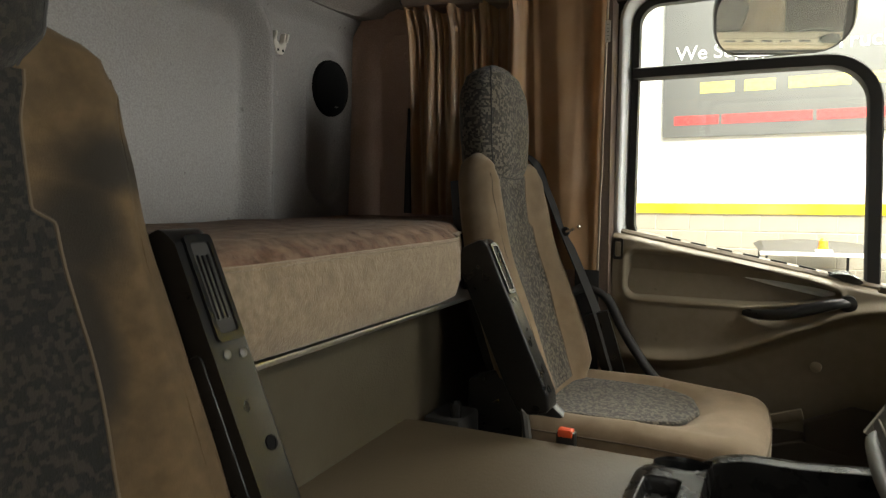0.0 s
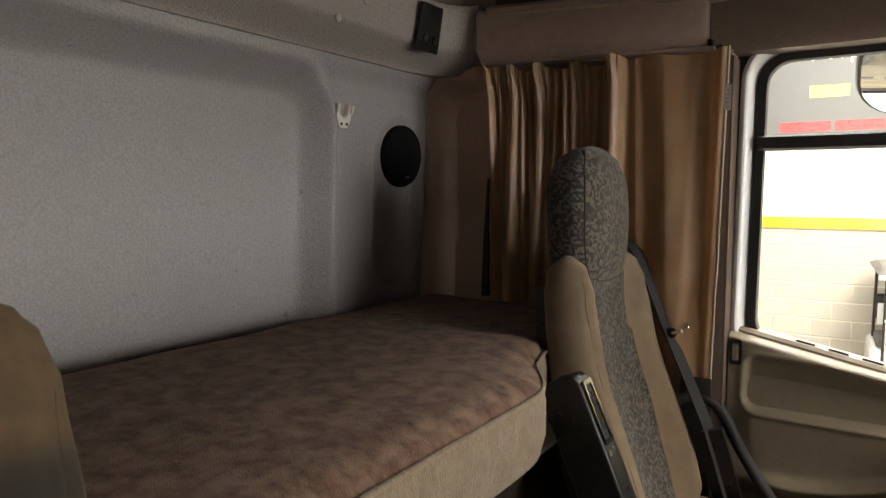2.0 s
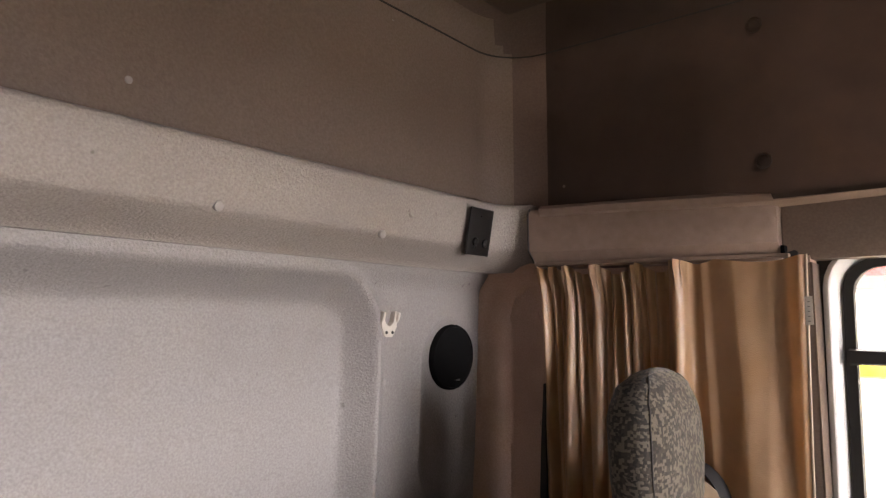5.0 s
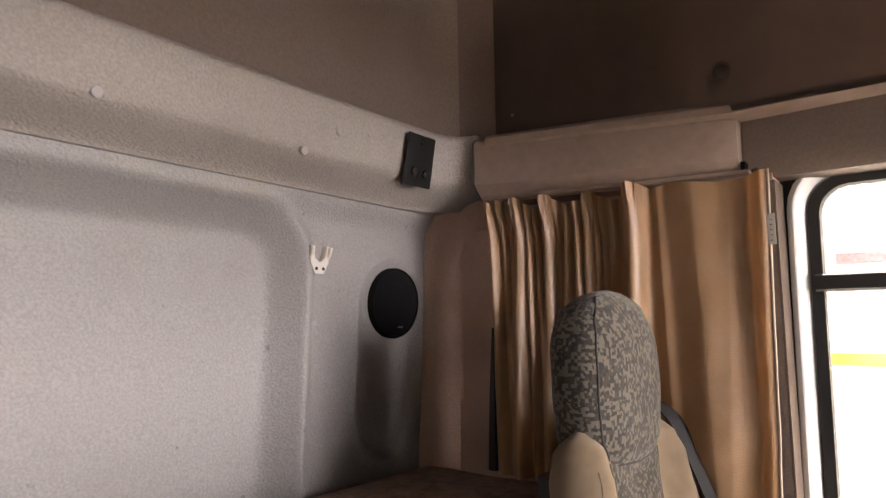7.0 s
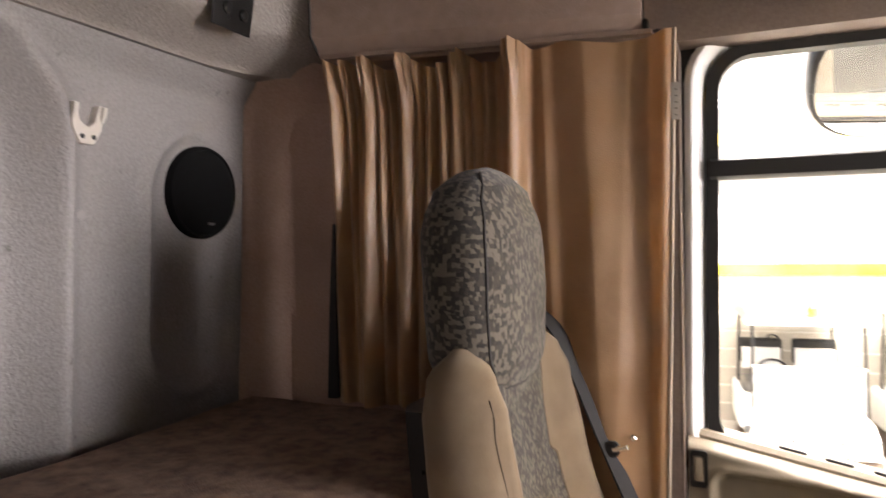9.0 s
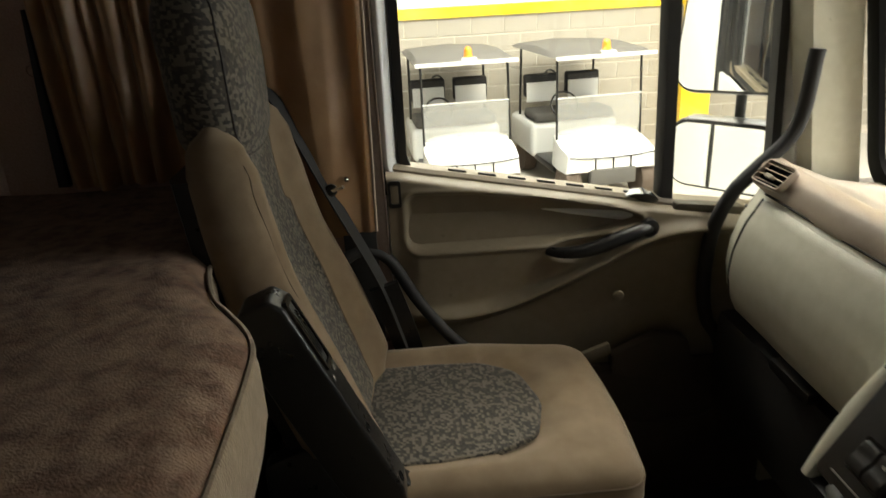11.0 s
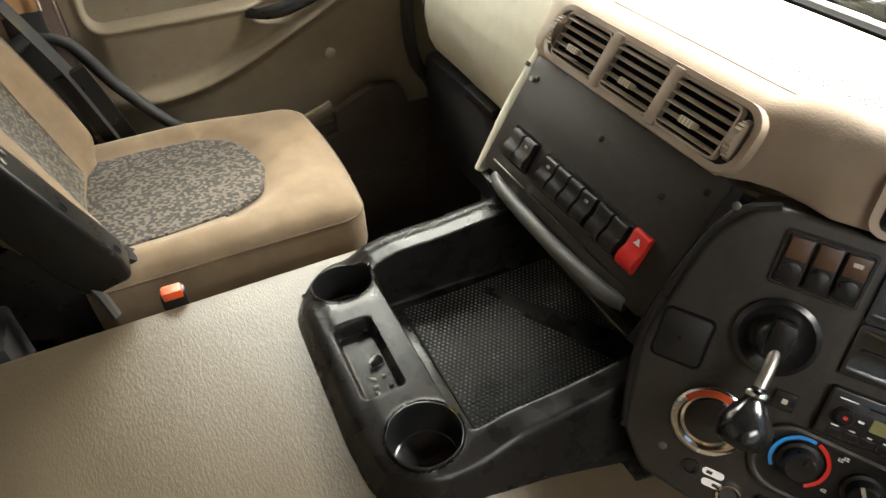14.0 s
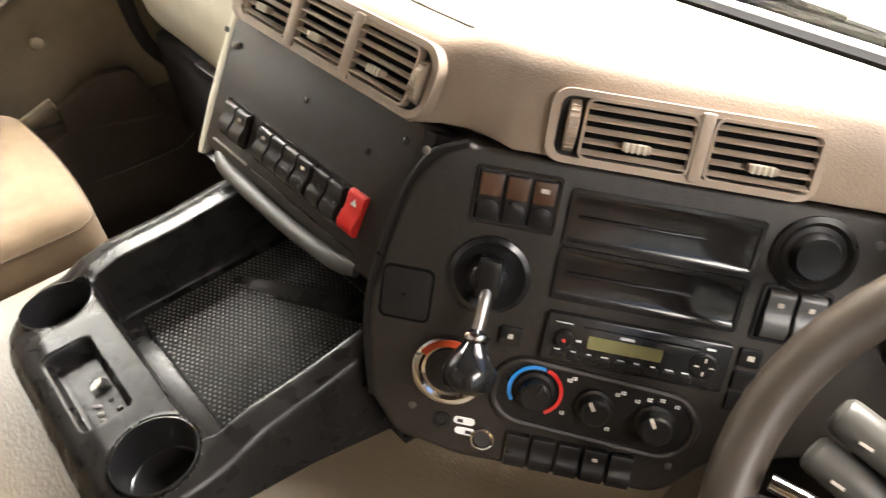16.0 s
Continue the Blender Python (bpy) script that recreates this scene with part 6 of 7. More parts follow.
# gear lever with its gaiter bowl
M_KNOB = material("polished_black_knob", (0.008, 0.008, 0.008), 0.14, vary=0.05, coat=0.15, rough_vary=0.03)
part("lever_bowl", lathe([(0.039, 0.0), (0.039, 0.006), (0.034, 0.008), (0.028, 0.003), (0.024, 0.002), (0.0225, 0.012), (0.018, 0.024), (0.010, 0.030)], FA @ pose(-0.060, -0.095, 0), 32), M_GLOSS, fascia, "glossy black lever bowl")
lever = part("stalk_lever", sweep(curve([F(-0.060, -0.088, 0.02), F(-0.060, -0.105, 0.036), F(-0.0605, -0.120, 0.043), F(-0.062, -0.140, 0.050)], 5), 0.0058, 12), M_STEEL, fascia, "steel lever rod")
part("lever_block", boxed(-0.071, -0.049, -0.108, -0.070, 0.012, 0.036, 0.006, m=FA), M_BLACK, lever)
kd = FA.to_3x3() @ Vector((-0.10, -0.90, 0.40))
lk = axes(F(-0.0615, -0.134, 0.048), FA.to_3x3() @ Vector((1, 0, 0)), kd.cross(FA.to_3x3() @ Vector((1, 0, 0))))
part("knob", lathe([(0.006, -0.002), (0.011, 0.004), (0.010, 0.010), (0.017, 0.020), (0.0235, 0.031), (0.0250, 0.041), (0.022, 0.051), (0.013, 0.056), (0.003, 0.0575)], lk, 28), M_KNOB, lever, "glossy black turned knob")
part("knob_ring", lathe([(0.0115, 0.002), (0.0125, 0.005), (0.0115, 0.008)], lk, 24), M_CHROME, lever)

# ignition-style ring socket with amber upper arc
part("socket_ring", lathe([(0.038, 0), (0.038, 0.004), (0.035, 0.006), (0.031, 0.006), (0.028, 0.002), (0.024, 0.001)], FA @ pose(-0.083, -0.204, 0), 36), M_CHROME, fascia, "bright ring of the round socket")
part("socket_core", lathe([(0.026, -0.001), (0.024, 0.0035), (0.012, 0.004)], FA @ pose(-0.083, -0.204, 0), 28), M_GLOSS, fascia)


def arc_plate(cu, cv, r0, r1, a0, a1, w, h, mat, parent, name="arc_mark", n=18, label=""):
    pts = [(cu + r1 * math.cos(radians(a)), cv + r1 * math.sin(radians(a))) for a in steps(a0, a1, n)] + [(cu + r0 * math.cos(radians(a)), cv + r0 * math.sin(radians(a))) for a in steps(a1, a0, n)]
    return part(name, plate(pts, FA @ pose(0, 0, w), h), mat, parent, label)


arc_plate(-0.083, -0.204, 0.0285, 0.0355, 70, 150, 0.0068, 0.002, M_ORANGE, fascia, label="amber arc")

# heater panel with three dials
ho = rpoly([(-0.036, -0.243), (0.164, -0.254), (0.164, -0.184), (-0.036, -0.173)], [0.032, 0.034, 0.034, 0.032], 8)
heater = part("heater_panel", plate(ho, FA @ pose(0, 0, 0.0026), 0.003), M_BLACK, fascia, "black heater control panel with a raised rim")
part("panel_rim", sweep([F(u, v, 0.0026) for u, v in ho], 0.0042, 8, closed=True), M_FASCIA, heater, "rounded raised rim")


def dial(u, v, r, ringed=False):
    d = part("heater_dial", lathe([(r * 1.25, 0.004), (r * 1.22, 0.007), (r, 0.008), (r * 0.95, 0.020), (r * 0.8, 0.022), (r * 0.3, 0.021)], FA @ pose(u, v, 0), 30), M_BLACK, fascia, "black rotary heater dial")
    part("pointer", boxed(-0.0018, 0.0018, r * 0.3, r * 0.95, 0.0205, 0.0228, 0.0005, m=FA @ pose(u, v, 0, 0, 0, 30 if not ringed else -20)), M_CREAM if not ringed else M_GLOSS, d)
    return d


dial(0.0045, -0.205, 0.0165, True)
arc_plate(0.0045, -0.205, 0.0238, 0.0275, 75, 215, 0.0062, 0.002, M_BLUE, fascia, label="blue cold arc")
arc_plate(0.0045, -0.205, 0.0238, 0.0275, -60, 70, 0.0062, 0.002, M_RED, fascia, label="red warm arc")
dial(0.0637, -0.2095, 0.0150)
dial(0.1237, -0.2150, 0.0165)
for u, v in ((0.036, -0.188), (0.040, -0.185), (0.084, -0.193), (0.089, -0.190), (0.104, -0.196), (0.115, -0.192), (0.127, -0.190), (0.142, -0.194), (0.035, -0.225), (0.082, -0.233)):
    for du, dv, hu, hv in ((-0.0015, 0.0, 0.0006, 0.0016), (0.0012, 0.0012, 0.0012, 0.0005), (0.0012, -0.0011, 0.0012, 0.0005)):
        part("symbol", boxed(u + du - hu, u + du + hu, v + dv - hv, v + dv + hv, 0.002, 0.0036, m=FA), M_WHITE_MARK, heater)
part("lid_gap", ring_plate(rrect(-0.163, -0.159, -0.111, -0.102, 0.008), rrect(-0.160, -0.156, -0.114, -0.105, 0.006), FA @ pose(0, 0, 0.0008), 0.002), M_SEAL, fascia)
part("blank_lid", plate(rrect(-0.160, -0.156, -0.114, -0.105, 0.006), FA @ pose(0, 0, 0.0015), 0.003, 0.0008), M_BLACK, fascia, "square blanking lid")
part("lock_switch", boxed(-0.040, -0.019, -0.162, -0.143, 0.0, 0.005, 0.0015, m=FA), M_GLOSS, fascia)
part("symbol", boxed(-0.032, -0.027, -0.155, -0.150, 0.0045, 0.0056, m=FA), M_CREAM, fascia)
part("side_dial", lathe([(0.036, 0.0), (0.036, 0.004), (0.031, 0.006), (0.027, 0.003), (0.022, 0.004), (0.020, 0.010), (0.0185, 0.014), (0.010, 0.013)], FA @ pose(0.217, -0.021, 0), 36), M_BLACK, fascia, "round black knob in a dished ring")
M_GREYSW = material("grey_rocker_plastic", (0.06, 0.058, 0.053), 0.4, vary=0.06)
frame_hole(FA, 0.188, -0.106, 0.243, -0.056, fascia)
for k in range(2):
    rocker(FA @ pose(0.202 + 0.027 * k, -0.081, 0.0), 0.024, 0.046, M_GREYSW, fascia, M_CREAM)
for k in range(3):
    part("small_switch", boxed(0.183, 0.203, -0.138 - 0.024 * k, -0.119 - 0.024 * k, 0.0, 0.004, 0.0015, m=FA), M_GLOSS, fascia)
part("symbol", boxed(0.190, 0.196, -0.131, -0.126, 0.0035, 0.0046, m=FA), M_CREAM, fascia)
part("jack", lathe([(0.0095, 0), (0.0095, 0.003), (0.006, 0.0035), (0.005, 0.001)], FA @ pose(-0.082, -0.262, 0), 20), M_GLOSS, fascia)
part("jack_ring", lathe([(0.0125, 0), (0.0125, 0.004), (0.010, 0.0045), (0.0088, 0.001)], FA @ pose(-0.0377, -0.2743, 0), 24), M_CHROME, fascia, "bright ringed push button")
part("jack_core", lathe([(0.0088, 0.001), (0.0086, 0.0036), (0.004, 0.0032)], FA @ pose(-0.0377, -0.2743, 0), 20), M_SEAM, fascia)
for v0, flip in ((-0.2585, 0), (-0.2705, 1)):
    part("label_plate", plate(rrect(-0.070 + 0.003 * flip, v0 - 0.004, -0.048 + 0.002 * flip, v0 + 0.004, 0.0039), FA @ pose(0, 0, 0.0012), 0.002), M_WHITE_MARK, fascia, "white symbol label")
    part("bar", boxed(-0.066 + 0.01 * flip, -0.060 + 0.01 * flip, v0 - 0.0018, v0 + 0.0018, 0.001, 0.0019, m=FA), M_SEAM, fascia)
for k in range(5):
    rocker(FA @ pose(-0.002 + 0.0265 * k, -0.277, 0.0) @ pose(0, 0, 0), 0.0235, 0.038, M_BLACK, fascia, M_CREAM if k == 3 else None)
for u, v in ((-0.1145, -0.2521), (0.150, -0.262), (0.268, -0.0023), (-0.137, 0.012)):
    part("screw", lathe([(0.0042, 0), (0.0042, 0.0015), (0.0026, 0.002)], FA @ pose(u, v, 0), 10), M_GREY, fascia)

# ---- tray on the tunnel ----
def tray_z(x, y):
    d_out = round_box_sdf(x, y, -0.095, 1.063, 0.195, 0.186, 0.062)
    top = 0.546 + 0.012 * smoothstep(-0.21, -0.14, x) + 0.010 * smoothstep(-0.1, 0.06, x)
    top -= 0.016 * smoothstep(1.145, 1.235, y) * (1 - smoothstep(-0.225, -0.185, x))
    z = top - 0.004 * smoothstep(-0.020, 0.0, d_out)
    flare = 0.030 + 0.016 * smoothstep(-0.29, -0.24, x)
    flare += (0.024 - flare) * (1 - smoothstep(0.90, 1.0, y))
    k = min(1.0, max(0.0, (d_out + 0.004) / flare))
    z -= (z - 0.490 + 0.06 * smoothstep(-0.22, -0.05, x) * (1 - smoothstep(0.9, 1.0, y))) * (1 - math.sqrt(max(0.0, 1 - k * k)) if k < 0.55 else 0.165 + 0.835 * (k - 0.55) / 0.45)
    for cy in (1.205, 0.926):
        d = math.hypot(x + 0.240, y - cy) - 0.042
        z -= 0.060 * (1 - smoothstep(-0.003, 0.002, d)) - 0.003 * math.exp(-(d / 0.003) ** 2)
    d = round_box_sdf(x, y, -0.256, 1.060, 0.027, 0.063, 0.010)
    z -= 0.020 * (1 - smoothstep(-0.007, 0.0, d))
    d = round_box_sdf(x, y, -0.05, 1.056, 0.150, 0.151, 0.022)
    d = max(d, 0.046 - math.hypot(x + 0.240, y - 1.205), 0.046 - math.hypot(x + 0.240, y - 0.926))
    z -= (z - 0.4725) * (1 - smoothstep(-0.012, 0.002, d))
    return z


tray = thing("console_tray", "black plastic console tray with two cup holders and coin dish", "tray")
bm = field(lambda x, y: (x, y, tray_z(x, y)), steps(-0.325, 0.085, 180), steps(0.829, 1.297, 200), (0, 0, -0.036))
part("tray_body", bm, M_TRAY, tray, "black moulded tray with cup holders", angle=50)
M_MAT = material("dark_rubber_mat", (0.008, 0.008, 0.0075), 0.7, vary=0.1, scale=60, spec=0.2, rough_vary=0.1)
# pimples are coloured light grey to paint the highlights on the bumps
M_DOT_GLINT = material("rubber_pimples_glint_tone", (0.15, 0.143, 0.128), 0.26, vary=0.2, scale=20, rough_vary=0.1)
mat = part("rubber_mat", boxed(-0.168, 0.080, 0.914, 1.180, 0.4735, 0.4775, 0.001), M_MAT, tray, "dark dimpled rubber mat")
bm = bmesh.new()
for i in range(50):
    for j in range(37):
        x, y = -0.164 + 0.0066 * j + (0.0033 if i % 2 else 0), 0.918 + 0.0057 * i
        if x > 0.076 or y > 1.177:
            continue
        rings = [[bm.verts.new((x + r * math.cos(a), y + r * math.sin(a), z)) for a in (0.0, 1.257, 2.513, 3.770, 5.027)] for r, z in ((0.0019, 0.4774), (0.0011, 0.4788))]
        for k in range(5):
            bm.faces.new((rings[0][k], rings[0][(k + 1) % 5], rings[1][(k + 1) % 5], rings[1][k]))
        bm.faces.new(rings[1])
tagged(part("dimple", bm, M_DOT_GLINT, tray), kind="stuff")
part("mat_strip", boxed(-0.192, -0.170, 0.925, 1.165, 0.4735, 0.4815, 0.003), M_TRAY, tray)
for cy in (1.205, 0.926):
    part("cup_liner", lathe([(0.0, -0.0485), (0.034, -0.0485), (0.0375, -0.046), (0.0395, -0.012), (0.0405, 0.0), (0.0412, 0.0022), (0.0425, 0.0018), (0.0430, -0.001), (0.0430, -0.051), (0.0, -0.051)], pose(-0.240, cy, 0.5455 if cy < 1 else 0.5365, 0 if cy < 1 else -7, 0, 0), 40), M_GLOSS, tray, "glossy black cup well with a raised rim")
solo("coin", lathe([(0.010, 0), (0.010, 0.0015), (0.009, 0.0017)], pose(-0.248, 1.058, 0.530, 60, 20, 0), 20), M_CHROME, "bright coin standing in the coin dish", "coin", group="coins")
random.seed(5)
for k in range(7):
    solo("crumb", lathe([(0.002 + 0.002 * random.random(), 0), (0.003, 0.001), (0.0012, 0.0018)], pose(-0.262 + 0.022 * random.random(), 1.008 + 0.035 * random.random(), 0.5265, 20 * random.random(), 20 * random.random(), 0), 7), M_GREY, "small grey grit lying in the coin dish", "grit", group="grit in the coin dish")

# ---- steering wheel and column ----
M_STALK = material("grey_stalk_plastic", (0.075, 0.072, 0.062), 0.35, vary=0.06)
T = radians(42)
WM = axes((0.11, 0.30, 0.70), (0, -1, 0), (math.cos(T), 0, math.sin(T)))
wheel = thing("steering_wheel", "worn dark grey steering wheel with stalks behind", "steering wheel")
part("rim", sweep([WM @ Vector((0.235 * math.cos(a), 0.235 * math.sin(a), 0)) for a in (2 * math.pi * k / 64 for k in range(64))], 0.0188, 18, closed=True), M_WHEEL, wheel, "worn dark grey rim")
part("hub", plate(rpoly([(-0.09, -0.07), (0.09, -0.07), (0.10, 0.05), (-0.10, 0.05)], 0.03), WM @ pose(0, 0, 0.0), 0.05, 0.012, seg=3), M_BLACK, wheel)
for a in (200, 340, 250, 290):
    c, s2 = math.cos(radians(a)), math.sin(radians(a))
    part("spoke", sweep([WM @ Vector((0.08 * c, 0.08 * s2, -0.012)), WM @ Vector((0.16 * c, 0.16 * s2, -0.010)), WM @ Vector((0.228 * c, 0.228 * s2, 0))], 0.016, 10, flat=1.4), M_GLOSS, wheel)
part("column", sweep([WM @ Vector((0, 0, -0.03)), WM @ Vector((0, 0, -0.14)), (0.35, 0.30, 0.42)], 0.05, 16), M_BLACK, wheel, "black steering column shroud")
for n in (0, 1):
    dv, dw = -0.036 * n, -0.010 * n
    base = WM @ Vector((-0.045, 0.002 + dv, -0.072 + dw))
    mid = WM @ Vector((-0.118, 0.012 + dv, -0.066 + dw))
    tip = WM @ Vector((-0.200, 0.022 + dv, -0.054 + dw))
    st = part("stalk", sweep([base, base.lerp(mid, 0.9), mid], 0.0, 18, radii=[0.021, 0.0215, 0.019]), M_STALK if n == 0 else M_BLACK, wheel, "grey control stalk")
    part("stalk_grip", sweep([mid.lerp(tip, 0.03), mid.lerp(tip, 0.10), mid.lerp(tip, 0.9), mid.lerp(tip, 0.965), tip, mid.lerp(tip, 1.012)], 0.0, 24, radii=[0.0145, 0.0172, 0.0165, 0.0155, 0.012, 0.005]), M_STALK, st, "grey ribbed stalk grip")
    part("stalk_ring", sweep([mid.lerp(tip, 0.30), mid.lerp(tip, 0.34)], 0.0178, 18), M_BLACK, st)
    for k, (u, wd) in enumerate(((-0.094, 0.007), (-0.142, 0.006), (-0.172, 0.010))):
        part("bar", boxed(u - wd / 2, u + wd / 2, 0.010 + dv, 0.0125 + dv, -0.0475 + dw + 0.003 * k, -0.0462 + dw + 0.003 * k, m=WM), M_CREAM, st)
part("spoke_trim", sweep(curve([WM @ Vector((-0.205, -0.045, 0.012)), WM @ Vector((-0.16, -0.040, 0.006)), WM @ Vector((-0.09, -0.045, 0.004)), WM @ Vector((0.0, -0.052, 0.004))], 6), 0.0065, 10), M_CHROME, wheel, "bright trim along the spoke")
part("instrument_hood", loft([[(0.30, y, 0.60), (0.27, y, 0.70), (0.33, y, 0.83), (0.37, y, 0.86), (0.44, y, 0.86), (0.46, y, 0.60)] for y in (-0.02, 0.1, 0.3, 0.5)]), M_BLACK, dash, "black instrument hood behind the wheel")

# ---- outside: mirrors, wiper, yard ----
def wing_mirror(name, outline, m, label, rad=0.05):
    t = thing(name, label, "mirror", m)
    part("housing", plate(rpoly(grow(outline, 0.012), rad + 0.01), pose(0, 0, -0.004), 0.06, 0.015), M_BLACK, t, "black mirror housing")
    part("mirror_glass", plate(rpoly(outline, rad), pose(0, 0, 0.0005), 0.003), M_MIRROR, t, "silver mirror glass")
    return t


kerb = wing_mirror("kerb_mirror", [(-0.17, -0.095), (0.17, -0.095), (0.165, 0.12), (-0.165, 0.12)], axes((-0.125, 2.25, 1.43), (1, 0, 0), (0, -0.75, 1)), "silver kerb-view mirror in a black shell above the door window", 0.085)
part("bracket", sweep([(0.0, 0.04, -0.05), (0.0, 0.12, -0.06), (0.0, 0.18, 0.02), (0.0, 0.17, 0.20)], 0.012, 8), M_BLACK, kerb)
wing_mirror("door_mirror", [(-0.11, -0.17), (0.20, -0.16), (0.20, 0.19), (-0.07, 0.19)], axes((0.34, 2.33, 1.075), (0.66, -0.75, 0), (0, 0, 1)), "tall silver door mirror in a black shell")
low = wing_mirror("wide_mirror", [(-0.11, -0.085), (0.17, -0.085), (0.18, 0.085), (-0.11, 0.085)], axes((0.345, 2.33, 0.735), (0.66, -0.75, 0), (0, 0, 1)), "small silver wide-angle mirror in a black shell")
arm = thing("mirror_arm", "black tubular arm carrying the door mirrors", "arm")
part("tube", sweep(curve([(0.40, 2.02, 1.35), (0.42, 2.2, 1.36), (0.44, 2.36, 1.25), (0.44, 2.37, 0.9), (0.44, 2.35, 0.6), (0.42, 2.2, 0.52), (0.40, 2.02, 0.52)], 6), 0.014, 10), M_BLACK, arm)

wip = thing("wiper", "black windscreen wiper resting on the glass", "wiper")
part("wiper_arm", sweep(curve([(0.60, 0.40, 0.74), (0.575, 0.70, 0.778), (0.566, 1.05, 0.786), (0.562, 1.28, 0.790)], 5), 0.007, 8), M_SEAL, wip)
part("blade", sweep([(0.562, 0.60, 0.778), (0.556, 1.05, 0.782), (0.552, 1.45, 0.782), (0.550, 1.76, 0.772)], 0.006, 8), M_SEAL, wip)
part("blade_carrier", sweep([(0.566, 0.72, 0.788), (0.560, 1.10, 0.806), (0.556, 1.30, 0.804), (0.554, 1.60, 0.788)], 0.0045, 8), M_SEAL, wip)
for y in (0.85, 1.10, 1.38, 1.58):
    part("blade_claw", boxed(0.550, 0.566, y - 0.02, y + 0.02, 0.776, 0.800, 0.004), M_SEAL, wip)

GZ = -1.20
M_CONC = material("pale_concrete_yard", (0.42, 0.39, 0.34), 0.85, vary=0.12, scale=1.2, bump=0.1, bump_scale=40, stain=0.4, stain_color=(0.28, 0.25, 0.21), stain_scale=0.6)
M_BLOCK = material("painted_cream_blocks", (0.36, 0.325, 0.265), 0.85, vary=0.10, scale=3, bump=0.2, bump_scale=60, stain=0.3, stain_color=(0.28, 0.245, 0.195), stain_scale=1.5)
M_JOINT = material("grey_mortar", (0.56, 0.51, 0.43), 0.9, vary=0.1, scale=10)
M_CLAD = material("white_cladding", (0.80, 0.79, 0.75), 0.5, vary=0.04, scale=1.0)
M_YELLOW = material("yellow_paint", (0.85, 0.60, 0.012), 0.4, vary=0.06, scale=2, stain=0.2, stain_color=(0.7, 0.38, 0.01))
M_SIGN = material("charcoal_sign", (0.11, 0.11, 0.105), 0.35, vary=0.08, scale=1.5)
M_SIGN_Y = material("yellow_sign_ink", (0.75, 0.60, 0.12), 0.5, vary=0.03)
M_SIGN_R = material("red_sign_ink", (0.55, 0.05, 0.05), 0.5, vary=0.03)
M_CART = material("white_cart_body", (0.75, 0.75, 0.72), 0.25, vary=0.03, coat=0.4)
M_CANOPY = material("grey_cart_canopy", (0.115, 0.108, 0.098), 0.75, vary=0.15, spec=0.2)
M_SCREEN = glassy("cart_screen_painted_glare", (0.80, 0.80, 0.78), 0.25)
# white diffuse mixed in to paint the pale reflection on the screen
nt = M_SCREEN.node_tree
glare, glare_mix = nt.nodes.new("ShaderNodeBsdfDiffuse"), nt.nodes.new("ShaderNodeMixShader")
glare.inputs["Color"].default_value = (0.85, 0.84, 0.80, 1)
glare_mix.inputs[0].default_value = 0.16
end = next(n for n in nt.nodes if n.bl_idname == "ShaderNodeOutputMaterial")
nt.links.new(end.inputs["Surface"].links[0].from_socket, glare_mix.inputs[1])
nt.links.new(glare.outputs[0], glare_mix.inputs[2])
nt.links.new(glare_mix.outputs[0], end.inputs["Surface"])
M_TYRE = material("brown_dusty_tyre", (0.10, 0.072, 0.052), 0.8, vary=0.15, scale=12)
M_AMBER = material("amber_beacon", (0.85, 0.28, 0.02), 0.25, vary=0.03)

M_HALL = material("cream_hall_cladding", (0.72, 0.69, 0.62), 0.6, vary=0.05, scale=0.7)
solo("wall_hall_front", boxed(16, 16.3, -14, 14, GZ, 6.5), M_HALL, "cream sheet wall at the far end of the hall", "wall", "structure")
solo("wall_hall_offside", boxed(-20, 16, -12.3, -12, GZ, 6.5), M_HALL, "cream sheet wall on the offside of the hall", "wall", "structure")
solo("wall_hall_rear", boxed(-20.3, -20, -12.3, 14, GZ, 6.5), M_HALL, "cream sheet wall behind the truck", "wall", "structure")
solo("ground", boxed(-60, 60, -60, 60, GZ - 0.3, GZ), M_CONC, "pale concrete yard floor", "ground", "structure")
WY = 9.9
ywall = solo("wall_yard", boxed(-14, 16, WY + 0.008, WY + 0.35, GZ, 0.72), M_JOINT, "cream blockwork wall of the hall", "wall", "structure")
solo("wall_cladding", boxed(-14, 16, WY + 0.02, WY + 0.35, 0.86, 6.5), M_CLAD, "white sheet cladding above the blockwork", "wall", "structure")
solo("trim_stripe", boxed(-14, 3.55, WY - 0.03, WY + 0.35, 0.725, 0.855), M_YELLOW, "yellow painted rail between blockwork and cladding", "rail", "structure")
col = thing("yellow_column", "yellow painted steel hall column", "column")
part("web", boxed(3.40, 3.60, 9.50, 9.80, GZ, 6.5, 0.01), M_YELLOW, col)
part("flange", boxed(3.30, 3.70, 9.44, 9.50, GZ, 6.5, 0.01), M_YELLOW, col)
part("base", boxed(3.20, 3.80, 9.36, 9.9, GZ, GZ + 0.03, 0.01), M_STEEL, col)
col2 = thing("yellow_column", "wide yellow painted hall column near the cab nose", "column", Matrix.Translation((2.75, 4.02, GZ)) @ pose(0, 0, 0, 0, 0, -42))
part("web", boxed(-0.12, 0.12, -0.25, 0.25, 0, 7.5, 0.01), M_YELLOW, col2)
for s2 in (-1, 1):
    part("flange", boxed(-0.30, 0.30, 0.25 * s2 - 0.03, 0.25 * s2 + 0.03, 0, 7.5, 0.01), M_YELLOW, col2)
sign = thing("wall_sign", "charcoal wall sign with white, yellow and red lettering", "sign", axes((0.0, WY - 0.06, 0.0), (1, 0, 0), (0, 0, 1)))
